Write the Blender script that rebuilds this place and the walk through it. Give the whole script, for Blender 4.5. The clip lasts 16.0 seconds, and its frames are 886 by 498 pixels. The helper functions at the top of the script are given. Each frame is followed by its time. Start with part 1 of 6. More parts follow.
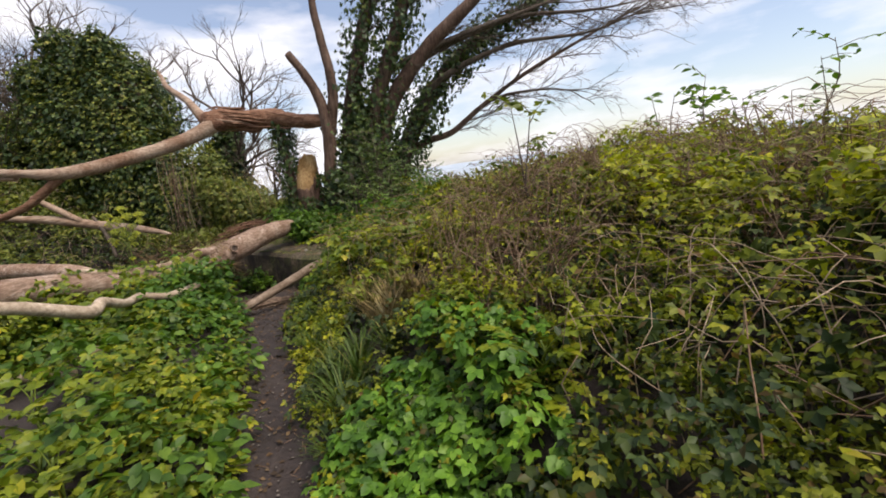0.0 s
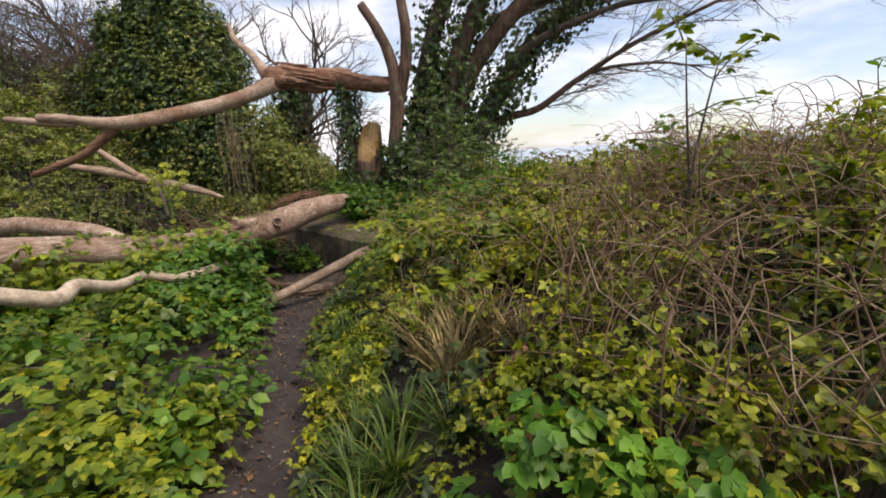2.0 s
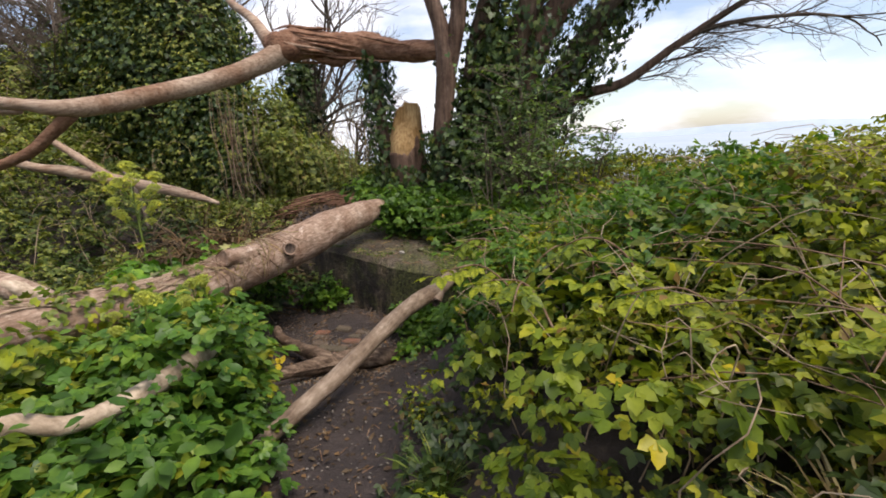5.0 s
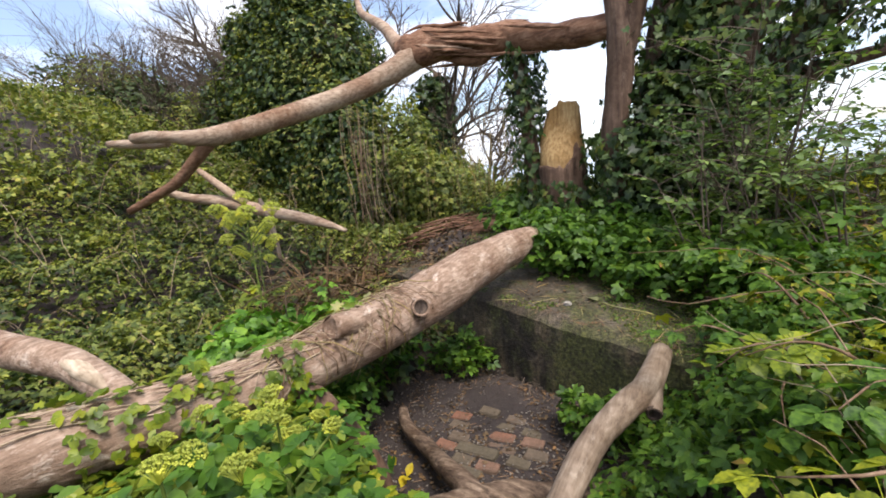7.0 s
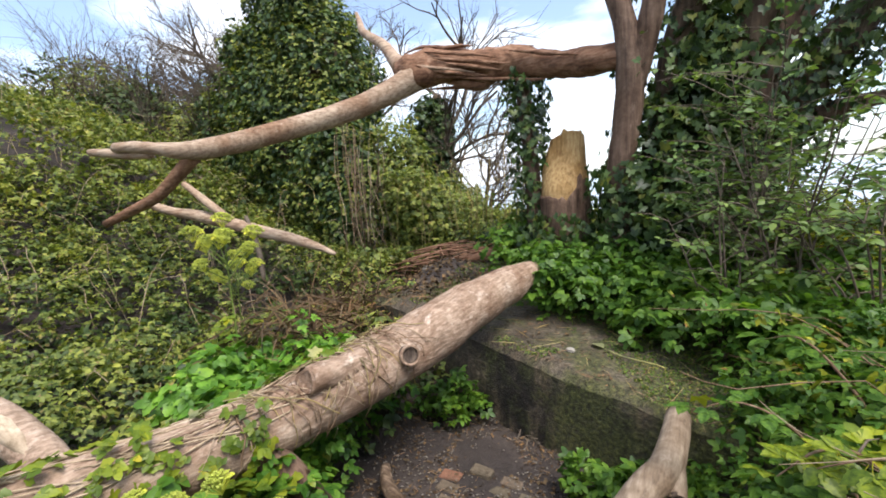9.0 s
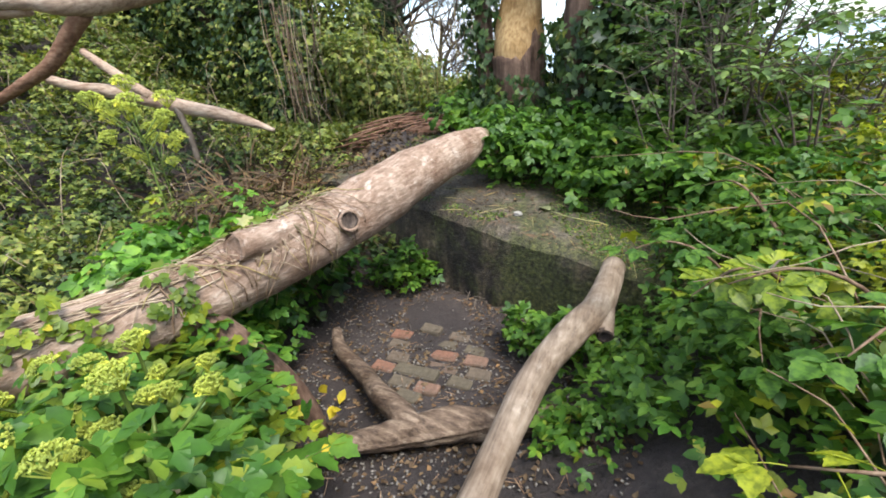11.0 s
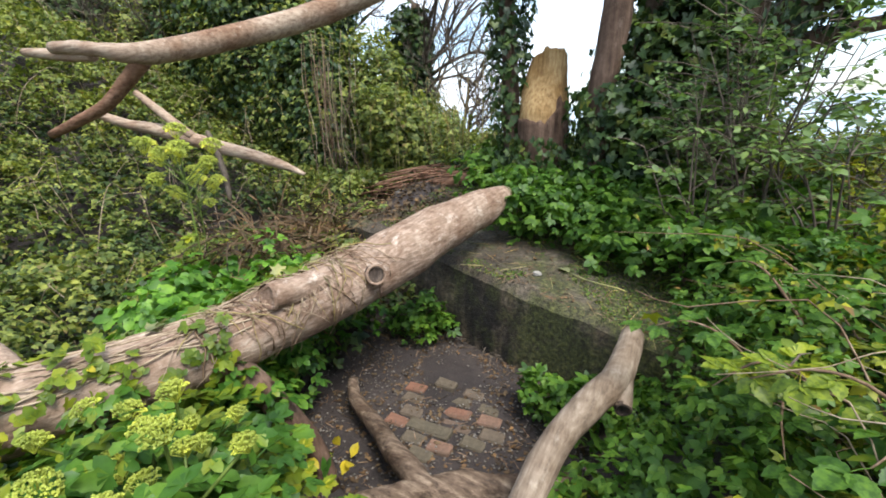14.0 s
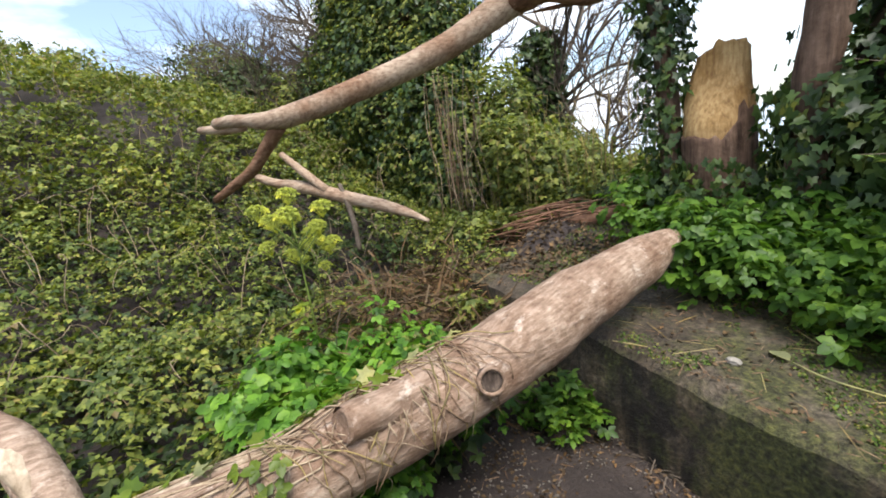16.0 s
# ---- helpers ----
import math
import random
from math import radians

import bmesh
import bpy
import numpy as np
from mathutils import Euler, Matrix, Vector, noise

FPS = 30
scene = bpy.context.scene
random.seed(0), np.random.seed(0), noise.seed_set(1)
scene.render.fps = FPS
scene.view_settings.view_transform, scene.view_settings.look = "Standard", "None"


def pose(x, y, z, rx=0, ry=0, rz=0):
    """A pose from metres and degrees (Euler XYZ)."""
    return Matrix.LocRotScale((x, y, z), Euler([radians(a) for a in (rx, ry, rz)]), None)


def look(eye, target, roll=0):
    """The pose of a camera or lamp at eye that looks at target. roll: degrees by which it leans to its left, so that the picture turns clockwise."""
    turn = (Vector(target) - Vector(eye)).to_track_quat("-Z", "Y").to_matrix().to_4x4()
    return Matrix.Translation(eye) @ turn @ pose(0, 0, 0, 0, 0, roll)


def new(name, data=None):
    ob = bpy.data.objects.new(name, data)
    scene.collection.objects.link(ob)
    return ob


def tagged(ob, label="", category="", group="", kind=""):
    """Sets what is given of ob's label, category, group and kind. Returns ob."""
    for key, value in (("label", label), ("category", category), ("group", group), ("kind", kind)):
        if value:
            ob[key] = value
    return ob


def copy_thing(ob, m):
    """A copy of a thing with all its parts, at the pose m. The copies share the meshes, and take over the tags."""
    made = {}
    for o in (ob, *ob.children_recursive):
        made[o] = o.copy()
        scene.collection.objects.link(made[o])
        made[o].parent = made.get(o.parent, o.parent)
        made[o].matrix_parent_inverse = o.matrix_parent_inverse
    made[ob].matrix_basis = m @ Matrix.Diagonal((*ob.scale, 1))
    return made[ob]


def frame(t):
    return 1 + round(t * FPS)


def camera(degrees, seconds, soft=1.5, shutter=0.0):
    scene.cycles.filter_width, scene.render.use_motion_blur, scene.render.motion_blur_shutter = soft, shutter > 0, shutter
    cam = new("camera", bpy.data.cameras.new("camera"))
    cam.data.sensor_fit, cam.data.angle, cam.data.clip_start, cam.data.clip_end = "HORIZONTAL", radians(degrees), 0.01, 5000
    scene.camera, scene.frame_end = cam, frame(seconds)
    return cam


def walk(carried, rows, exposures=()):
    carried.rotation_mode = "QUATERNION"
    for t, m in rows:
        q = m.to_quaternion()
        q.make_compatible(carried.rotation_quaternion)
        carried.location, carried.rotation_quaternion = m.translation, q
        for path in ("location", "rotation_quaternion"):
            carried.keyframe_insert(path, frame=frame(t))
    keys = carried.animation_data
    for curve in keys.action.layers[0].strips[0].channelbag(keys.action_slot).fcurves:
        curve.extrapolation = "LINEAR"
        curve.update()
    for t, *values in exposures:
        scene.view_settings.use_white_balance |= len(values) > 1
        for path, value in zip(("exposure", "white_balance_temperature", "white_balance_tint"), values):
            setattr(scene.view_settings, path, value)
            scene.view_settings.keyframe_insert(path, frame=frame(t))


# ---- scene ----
cam = camera(91.1, 16.0, 1.8)
PATH = [
    (0, (0.646, 0.126, 1.389), (0.396, 2.076, 1.021), -7.2),
    (0.5, (0.578, 0.39, 1.371), (0.31, 2.338, 1.004), -5.9),
    (1, (0.579, 0.646, 1.341), (0.09, 2.553, 0.991), -6.5),
    (1.5, (0.501, 0.833, 1.329), (-0.005, 2.722, 0.909), -3.9),
    (2, (0.357, 1.051, 1.349), (-0.155, 2.937, 0.926), -2.7),
    (2.5, (0.243, 1.323, 1.333), (-0.326, 3.194, 0.91), -3.5),
    (3, (0.139, 1.513, 1.35), (-0.478, 3.358, 0.886), -3.3),
    (3.2, (0.056, 1.572, 1.37), (-0.556, 3.416, 0.896), -2.7),
    (5.3, (-0.716, 2.609, 1.384), (-1.25, 4.482, 0.928), -3.9),
    (5.5, (-0.77, 2.725, 1.391), (-1.311, 4.603, 0.967), -4.4),
    (6, (-0.954, 2.941, 1.378), (-1.715, 4.753, 1.004), -5.0),
    (6.5, (-1.126, 3.143, 1.407), (-1.95, 4.927, 1.036), -5.5),
    (7, (-1.246, 3.299, 1.401), (-2.309, 4.955, 1.043), -6.5),
    (7.5, (-1.298, 3.416, 1.39), (-2.46, 4.999, 1.01), -4.5),
    (8, (-1.273, 3.496, 1.405), (-2.259, 5.188, 1.002), -5.0),
    (8.2, (-1.289, 3.494, 1.459), (-2.244, 5.227, 1.169), -5.5),
    (10.3, (-1.455, 3.503, 1.462), (-2.682, 5.047, 1.131), -3.2),
    (10.5, (-1.451, 3.497, 1.436), (-2.694, 5.001, 0.998), -5.2),
    (11, (-1.339, 3.592, 1.324), (-2.188, 5.223, 0.537), -5.2),
    (11.5, (-1.329, 3.638, 1.354), (-2.062, 5.308, 0.533), -6.0),
    (12, (-1.385, 3.652, 1.374), (-2.116, 5.348, 0.605), -6.1),
    (12.5, (-1.441, 3.659, 1.546), (-2.266, 5.351, 0.87), -3.0),
    (13, (-1.496, 3.653, 1.594), (-2.43, 5.222, 0.779), -2.7),
    (13.5, (-1.5, 3.612, 1.584), (-2.481, 5.175, 0.813), -1.0),
    (14, (-1.362, 3.549, 1.417), (-2.284, 5.217, 0.813), -2.1),
    (14.5, (-1.271, 3.71, 1.4), (-2.162, 5.422, 0.873), -4.4),
    (15, (-1.371, 3.81, 1.426), (-2.405, 5.464, 0.982), -2.2),
    (15.5, (-1.537, 3.896, 1.469), (-2.734, 5.442, 1.044), -3.4),
    (16, (-1.625, 4.05, 1.469), (-3.06, 5.375, 1.039), -8.7),
]
walk(cam, [(t, look(eye, target, roll)) for t, eye, target, roll in PATH], [(0.0, 0.45, 6900, 17), (3.0, 0.55, 6900, 17), (5.5, 0.65, 6700, 16), (7.0, 0.98, 6500, 14), (8.0, 1.14, 6400, 11), (10.5, 1.12, 6300, 10), (11.0, 1.42, 6000, 8), (12.0, 1.58, 5850, 6), (12.6, 1.25, 5950, 6), (13.0, 1.14, 6000, 6), (13.5, 1.28, 5950, 6), (14.0, 1.18, 6100, 7), (14.5, 1.07, 6200, 7), (16.0, 1.1, 6400, 10)])

# ---------------- world, sun ----------------
SUN_EL, SUN_ROT = 61.0, 114.0
world = bpy.data.worlds.new("sky")
scene.world = world
world.use_nodes = True
wn, wl = world.node_tree.nodes, world.node_tree.links
wn.clear()
w_out = wn.new("ShaderNodeOutputWorld")
w_bg = wn.new("ShaderNodeBackground")
w_sky = wn.new("ShaderNodeTexSky")
w_sky.sky_type, w_sky.sun_disc = "NISHITA", False
w_sky.sun_elevation, w_sky.sun_rotation = radians(SUN_EL), radians(SUN_ROT)
w_tc = wn.new("ShaderNodeTexCoord")
w_map = wn.new("ShaderNodeMapping")
w_map.inputs["Scale"].default_value = (1.6, 1.6, 5.5)
w_noise = wn.new("ShaderNodeTexNoise")
w_noise.inputs["Scale"].default_value = 1.7
w_noise.inputs["Detail"].default_value = 7.0
w_noise.inputs["Roughness"].default_value = 0.55
w_ramp = wn.new("ShaderNodeValToRGB")
w_ramp.color_ramp.elements[0].position, w_ramp.color_ramp.elements[0].color = 0.42, (0.10, 0.10, 0.10, 1)
w_ramp.color_ramp.elements[1].position, w_ramp.color_ramp.elements[1].color = 0.63, (1, 1, 1, 1)
w_mix = wn.new("ShaderNodeMix")
w_mix.data_type = "RGBA"
w_mix.inputs["B"].default_value = (6.2, 6.55, 7.1, 1)
wl.new(w_tc.outputs["Generated"], w_map.inputs["Vector"])
wl.new(w_map.outputs["Vector"], w_noise.inputs["Vector"])
wl.new(w_noise.outputs["Fac"], w_ramp.inputs["Fac"])
wl.new(w_ramp.outputs["Color"], w_mix.inputs["Factor"])
wl.new(w_sky.outputs["Color"], w_mix.inputs["A"])
wl.new(w_mix.outputs["Result"], w_bg.inputs["Color"])
w_bg.inputs["Strength"].default_value = 0.13
wl.new(w_bg.outputs["Background"], w_out.inputs["Surface"])

sun_data = bpy.data.lights.new("sun", "SUN")
sun_data.energy, sun_data.angle, sun_data.color = 2.7, radians(26), (1.0, 0.95, 0.87)
sun = new("sun", sun_data)
az = radians(SUN_ROT)
sun.matrix_world = look((math.sin(az) * 20, math.cos(az) * 20, 20 * math.tan(radians(SUN_EL))), (0, 0, 0))


# ---------------- materials ----------------
def nodes_of(name):
    m = bpy.data.materials.new(name)
    m.use_nodes = True
    n, l = m.node_tree.nodes, m.node_tree.links
    return m, n, l, n["Principled BSDF"]


def coords(n, l, scale):
    tc, mp = n.new("ShaderNodeTexCoord"), n.new("ShaderNodeMapping")
    mp.inputs["Scale"].default_value = scale if isinstance(scale, tuple) else (scale,) * 3
    l.new(tc.outputs["Object"], mp.inputs["Vector"])
    return mp.outputs["Vector"]


def noise_node(n, l, scale, size=1.0, detail=5.0, rough=0.6):
    t = n.new("ShaderNodeTexNoise")
    t.inputs["Scale"].default_value, t.inputs["Detail"].default_value, t.inputs["Roughness"].default_value = size, detail, rough
    l.new(coords(n, l, scale), t.inputs["Vector"])
    return t.outputs["Fac"]


def ramp_node(n, l, fac, stops):
    r = n.new("ShaderNodeValToRGB")
    e = r.color_ramp.elements
    while len(e) < len(stops):
        e.new(0.5)
    for k, (p, c) in zip(e, stops):
        k.position, k.color = p, (*c, 1)
    l.new(fac, r.inputs["Fac"])
    return r.outputs["Color"]


def blend(n, l, fac, a, b, mode="MIX"):
    x = n.new("ShaderNodeMix")
    x.data_type, x.blend_type = "RGBA", mode
    for sock, v in (("Factor", fac), ("A", a), ("B", b)):
        if isinstance(v, (int, float)):
            x.inputs[sock].default_value = v
        elif isinstance(v, tuple):
            x.inputs[sock].default_value = (*v, 1)
        else:
            l.new(v, x.inputs[sock])
    return x.outputs["Result"]


def bump(n, l, height, bsdf, strength=0.5, dist=0.01):
    b = n.new("ShaderNodeBump")
    b.inputs["Strength"].default_value, b.inputs["Distance"].default_value = strength, dist
    l.new(height, b.inputs["Height"])
    l.new(b.outputs["Normal"], bsdf.inputs["Normal"])


def leaf_material(name, stops, rough=0.42, through_light=0.3, odd=None):
    """Thin leaves: a colour that differs leaf by leaf and patch by patch, some light passing through."""
    m, n, l, p = nodes_of(name)
    g = n.new("ShaderNodeNewGeometry")
    c = ramp_node(n, l, g.outputs["Random Per Island"], stops)
    patch = noise_node(n, l, 1.0, 1.3, 3.0)
    c = blend(n, l, 1.0, c, ramp_node(n, l, patch, [(0.3, (0.62, 0.7, 0.7)), (0.7, (1.2, 1.12, 0.95))]), "MULTIPLY")
    clump = noise_node(n, l, 1.0, 8.0, 2.0)
    c = blend(n, l, 1.0, c, ramp_node(n, l, clump, [(0.34, (0.5, 0.56, 0.62)), (0.52, (0.95, 0.97, 0.95)), (0.68, (1.3, 1.22, 1.0))]), "MULTIPLY")
    fine = noise_node(n, l, 1.0, 90.0, 2.0)
    c = blend(n, l, 0.5, c, ramp_node(n, l, fine, [(0.3, (0.75, 0.75, 0.75)), (0.7, (1.15, 1.15, 1.15))]), "MULTIPLY")
    l.new(c, p.inputs["Base Color"])
    p.inputs["Roughness"].default_value = rough
    p.inputs["Specular IOR Level"].default_value = 0.28
    tr = n.new("ShaderNodeBsdfTranslucent")
    l.new(blend(n, l, 1.0, c, (1.25, 1.3, 0.6), "MULTIPLY"), tr.inputs["Color"])
    mx = n.new("ShaderNodeMixShader")
    mx.inputs["Fac"].default_value = through_light
    l.new(p.outputs["BSDF"], mx.inputs[1])
    l.new(tr.outputs["BSDF"], mx.inputs[2])
    l.new(mx.outputs["Shader"], n["Material Output"].inputs["Surface"])
    return m


M_alex = leaf_material("alexanders_leaf", [(0.0, (0.08, 0.13, 0.012)), (0.45, (0.15, 0.205, 0.018)), (0.8, (0.235, 0.28, 0.025)), (0.98, (0.31, 0.31, 0.025)), (1.0, (0.45, 0.36, 0.02))])
M_green = leaf_material("fresh_green_leaf", [(0.0, (0.055, 0.125, 0.02)), (0.5, (0.10, 0.20, 0.03)), (1.0, (0.17, 0.285, 0.045))], 0.45, 0.42)
M_bramble = leaf_material("bramble_leaf", [(0.0, (0.05, 0.07, 0.008)), (0.3, (0.125, 0.15, 0.012)), (0.62, (0.23, 0.25, 0.018)), (0.88, (0.36, 0.36, 0.026)), (0.94, (0.17, 0.10, 0.03)), (1.0, (0.24, 0.14, 0.045))], 0.5, 0.3)
M_cover = leaf_material("cover_leaf", [(0.0, (0.065, 0.095, 0.025)), (0.3, (0.14, 0.18, 0.04)), (0.62, (0.235, 0.265, 0.06)), (0.88, (0.34, 0.36, 0.085)), (1.0, (0.24, 0.165, 0.08))], 0.5, 0.32)
# Darkened beyond the leaf's own green so gaps in the bank look shaded.
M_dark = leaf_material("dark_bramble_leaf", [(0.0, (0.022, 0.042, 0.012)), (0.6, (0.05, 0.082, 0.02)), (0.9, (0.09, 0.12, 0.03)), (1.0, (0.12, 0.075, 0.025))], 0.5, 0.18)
M_ivy = leaf_material("ivy_leaf", [(0.0, (0.022, 0.046, 0.014)), (0.6, (0.052, 0.09, 0.026)), (0.9, (0.10, 0.145, 0.04)), (1.0, (0.16, 0.17, 0.04))], 0.42, 0.14)
M_umbel = leaf_material("umbel_flower", [(0.0, (0.46, 0.50, 0.07)), (1.0, (0.70, 0.70, 0.14))], 0.6, 0.3)
M_grass = leaf_material("grass_blade", [(0.0, (0.06, 0.12, 0.02)), (0.6, (0.12, 0.18, 0.03)), (1.0, (0.28, 0.25, 0.08))], 0.5, 0.25)
M_straw = leaf_material("dry_straw", [(0.0, (0.22, 0.15, 0.07)), (0.6, (0.36, 0.27, 0.13)), (1.0, (0.48, 0.38, 0.2))], 0.7, 0.15)
M_litter = leaf_material("dead_leaf", [(0.0, (0.05, 0.03, 0.018)), (0.5, (0.11, 0.065, 0.035)), (0.9, (0.15, 0.10, 0.06)), (1.0, (0.21, 0.12, 0.06))], 0.75, 0.05)
M_yellow = leaf_material("yellow_leaf", [(0.0, (0.5, 0.36, 0.02)), (1.0, (0.65, 0.5, 0.04))], 0.45, 0.3)
M_young = leaf_material("young_bramble_leaf", [(0.0, (0.17, 0.21, 0.016)), (0.5, (0.31, 0.35, 0.025)), (1.0, (0.47, 0.47, 0.04))], 0.45, 0.4)
M_lush = leaf_material("lush_herb_leaf", [(0.0, (0.06, 0.15, 0.016)), (0.5, (0.115, 0.255, 0.028)), (1.0, (0.19, 0.345, 0.045))], 0.45, 0.35)
M_elder = leaf_material("elder_leaf", [(0.0, (0.06, 0.105, 0.035)), (0.5, (0.115, 0.185, 0.06)), (1.0, (0.19, 0.27, 0.09))], 0.5, 0.3)
M_pale = leaf_material("pale_ivy_leaf", [(0.0, (0.35, 0.33, 0.12)), (1.0, (0.55, 0.5, 0.28))], 0.5, 0.25)


def bark_material(name, along, dark, mid, light, bump_size=0.012, rough=0.75, fine=55.0, patch=3.0, patch_tint=(0.6, 0.52, 0.45), spot=0.5, stretch=0.07, peel=0.4):
    """Weathered wood or bark, its grain drawn out along one direction."""
    m, n, l, p = nodes_of(name)
    s = [fine] * 3
    s["xyz".index(along)] = fine * stretch
    grain = noise_node(n, l, tuple(s), 1.0, 6.0, 0.65)
    big = noise_node(n, l, 1.0, patch, 5.0, 0.6)
    spots = noise_node(n, l, 1.0, 24.0, 4.0, 0.7)
    c = ramp_node(n, l, grain, [(0.28, dark), (0.5, mid), (0.75, light)])
    c = blend(n, l, 1.0, c, ramp_node(n, l, big, [(0.32, patch_tint), (0.62, (1.1, 1.06, 1.02))]), "MULTIPLY")
    c = blend(n, l, spot, c, ramp_node(n, l, spots, [(0.3, (0.62, 0.58, 0.54)), (0.65, (1.15, 1.15, 1.15))]), "MULTIPLY")
    flake = noise_node(n, l, tuple(9.0 if q == along else 16.0 for q in "xyz"), 1.0, 8.0, 0.75)
    c = blend(n, l, ramp_node(n, l, flake, [(0.57, (0, 0, 0)), (0.68, (peel, peel, peel))]), c, tuple(min(1.0, q * 1.25) for q in light))
    l.new(c, p.inputs["Base Color"])
    p.inputs["Roughness"].default_value = rough
    p.inputs["Specular IOR Level"].default_value = 0.25
    h = blend(n, l, 0.5, grain, spots)
    bump(n, l, h, p, 0.8, bump_size)
    return m


M_log = bark_material("bare_log_wood", "y", (0.14, 0.098, 0.07), (0.30, 0.222, 0.168), (0.47, 0.385, 0.315), 0.018, 0.8, 62.0, 5.0, (0.66, 0.53, 0.45), 0.75, 0.16, 0.8)
M_split = bark_material("split_weathered_wood", "x", (0.028, 0.019, 0.013), (0.14, 0.10, 0.072), (0.33, 0.26, 0.19), 0.022, 0.85, 42.0, 6.0, (0.45, 0.38, 0.32), 0.6, 0.2, 0.5)
M_limb = bark_material("bare_limb_wood", "x", (0.14, 0.095, 0.065), (0.33, 0.25, 0.185), (0.49, 0.40, 0.31), 0.01, 0.75, 40.0, 2.5, (0.62, 0.46, 0.37), 0.2)
M_redwood = bark_material("torn_red_bark", "x", (0.07, 0.035, 0.022), (0.22, 0.12, 0.075), (0.36, 0.235, 0.165), 0.02, 0.85, 30.0)
M_stick = bark_material("grey_stick_bark", "y", (0.12, 0.09, 0.066), (0.235, 0.185, 0.14), (0.34, 0.285, 0.225), 0.006, 0.75, 60.0, 9.0)
M_white = bark_material("bleached_branch_wood", "x", (0.24, 0.19, 0.13), (0.44, 0.37, 0.28), (0.58, 0.51, 0.41), 0.005, 0.7, 45.0)
M_trunk = bark_material("tree_bark", "z", (0.035, 0.025, 0.018), (0.095, 0.068, 0.048), (0.16, 0.12, 0.09), 0.02, 0.85, 26.0)
M_redtrunk = bark_material("reddish_tree_bark", "z", (0.045, 0.03, 0.023), (0.125, 0.082, 0.06), (0.21, 0.15, 0.115), 0.015, 0.8, 26.0)
M_cut = bark_material("cut_stump_wood", "z", (0.15, 0.085, 0.035), (0.34, 0.225, 0.10), (0.48, 0.345, 0.175), 0.012, 0.8, 38.0, 5.0, (0.75, 0.62, 0.45))
M_stumpbark = bark_material("dark_stump_bark", "z", (0.035, 0.022, 0.016), (0.125, 0.08, 0.058), (0.24, 0.165, 0.12), 0.02, 0.9, 28.0)
M_twig = bark_material("bare_twig", "z", (0.05, 0.04, 0.033), (0.11, 0.09, 0.07), (0.18, 0.15, 0.125), 0.003, 0.8, 60.0)
M_cane = bark_material("bramble_cane", "z", (0.09, 0.05, 0.03), (0.19, 0.125, 0.08), (0.33, 0.25, 0.17), 0.002, 0.75, 50.0, 6.0)
M_drycane = bark_material("dry_pale_cane", "z", (0.2, 0.15, 0.1), (0.34, 0.27, 0.19), (0.5, 0.42, 0.31), 0.002, 0.75, 50.0, 6.0)
M_stem = bark_material("green_stem", "z", (0.07, 0.12, 0.02), (0.13, 0.19, 0.04), (0.2, 0.26, 0.06), 0.001, 0.5, 50.0)
M_endgrain = bark_material("knot_end_grain", "z", (0.018, 0.014, 0.012), (0.06, 0.045, 0.036), (0.15, 0.115, 0.09), 0.006, 0.85, 60.0, 20.0, peel=0.1)


def soil_material():
    m, n, l, p = nodes_of("soil")
    a = noise_node(n, l, 1.0, 4.0, 7.0, 0.65)
    b = noise_node(n, l, 1.0, 55.0, 5.0, 0.7)
    c = ramp_node(n, l, a, [(0.3, (0.019, 0.013, 0.011)), (0.55, (0.038, 0.027, 0.023)), (0.75, (0.065, 0.049, 0.041))])
    c = blend(n, l, 0.8, c, ramp_node(n, l, b, [(0.3, (0.55, 0.5, 0.48)), (0.55, (1.0, 1.0, 1.0)), (0.78, (1.9, 1.8, 1.7))]), "MULTIPLY")
    l.new(c, p.inputs["Base Color"])
    p.inputs["Roughness"].default_value = 0.78
    bump(n, l, blend(n, l, 0.5, a, b), p, 0.9, 0.03)
    return m


M_soil = soil_material()


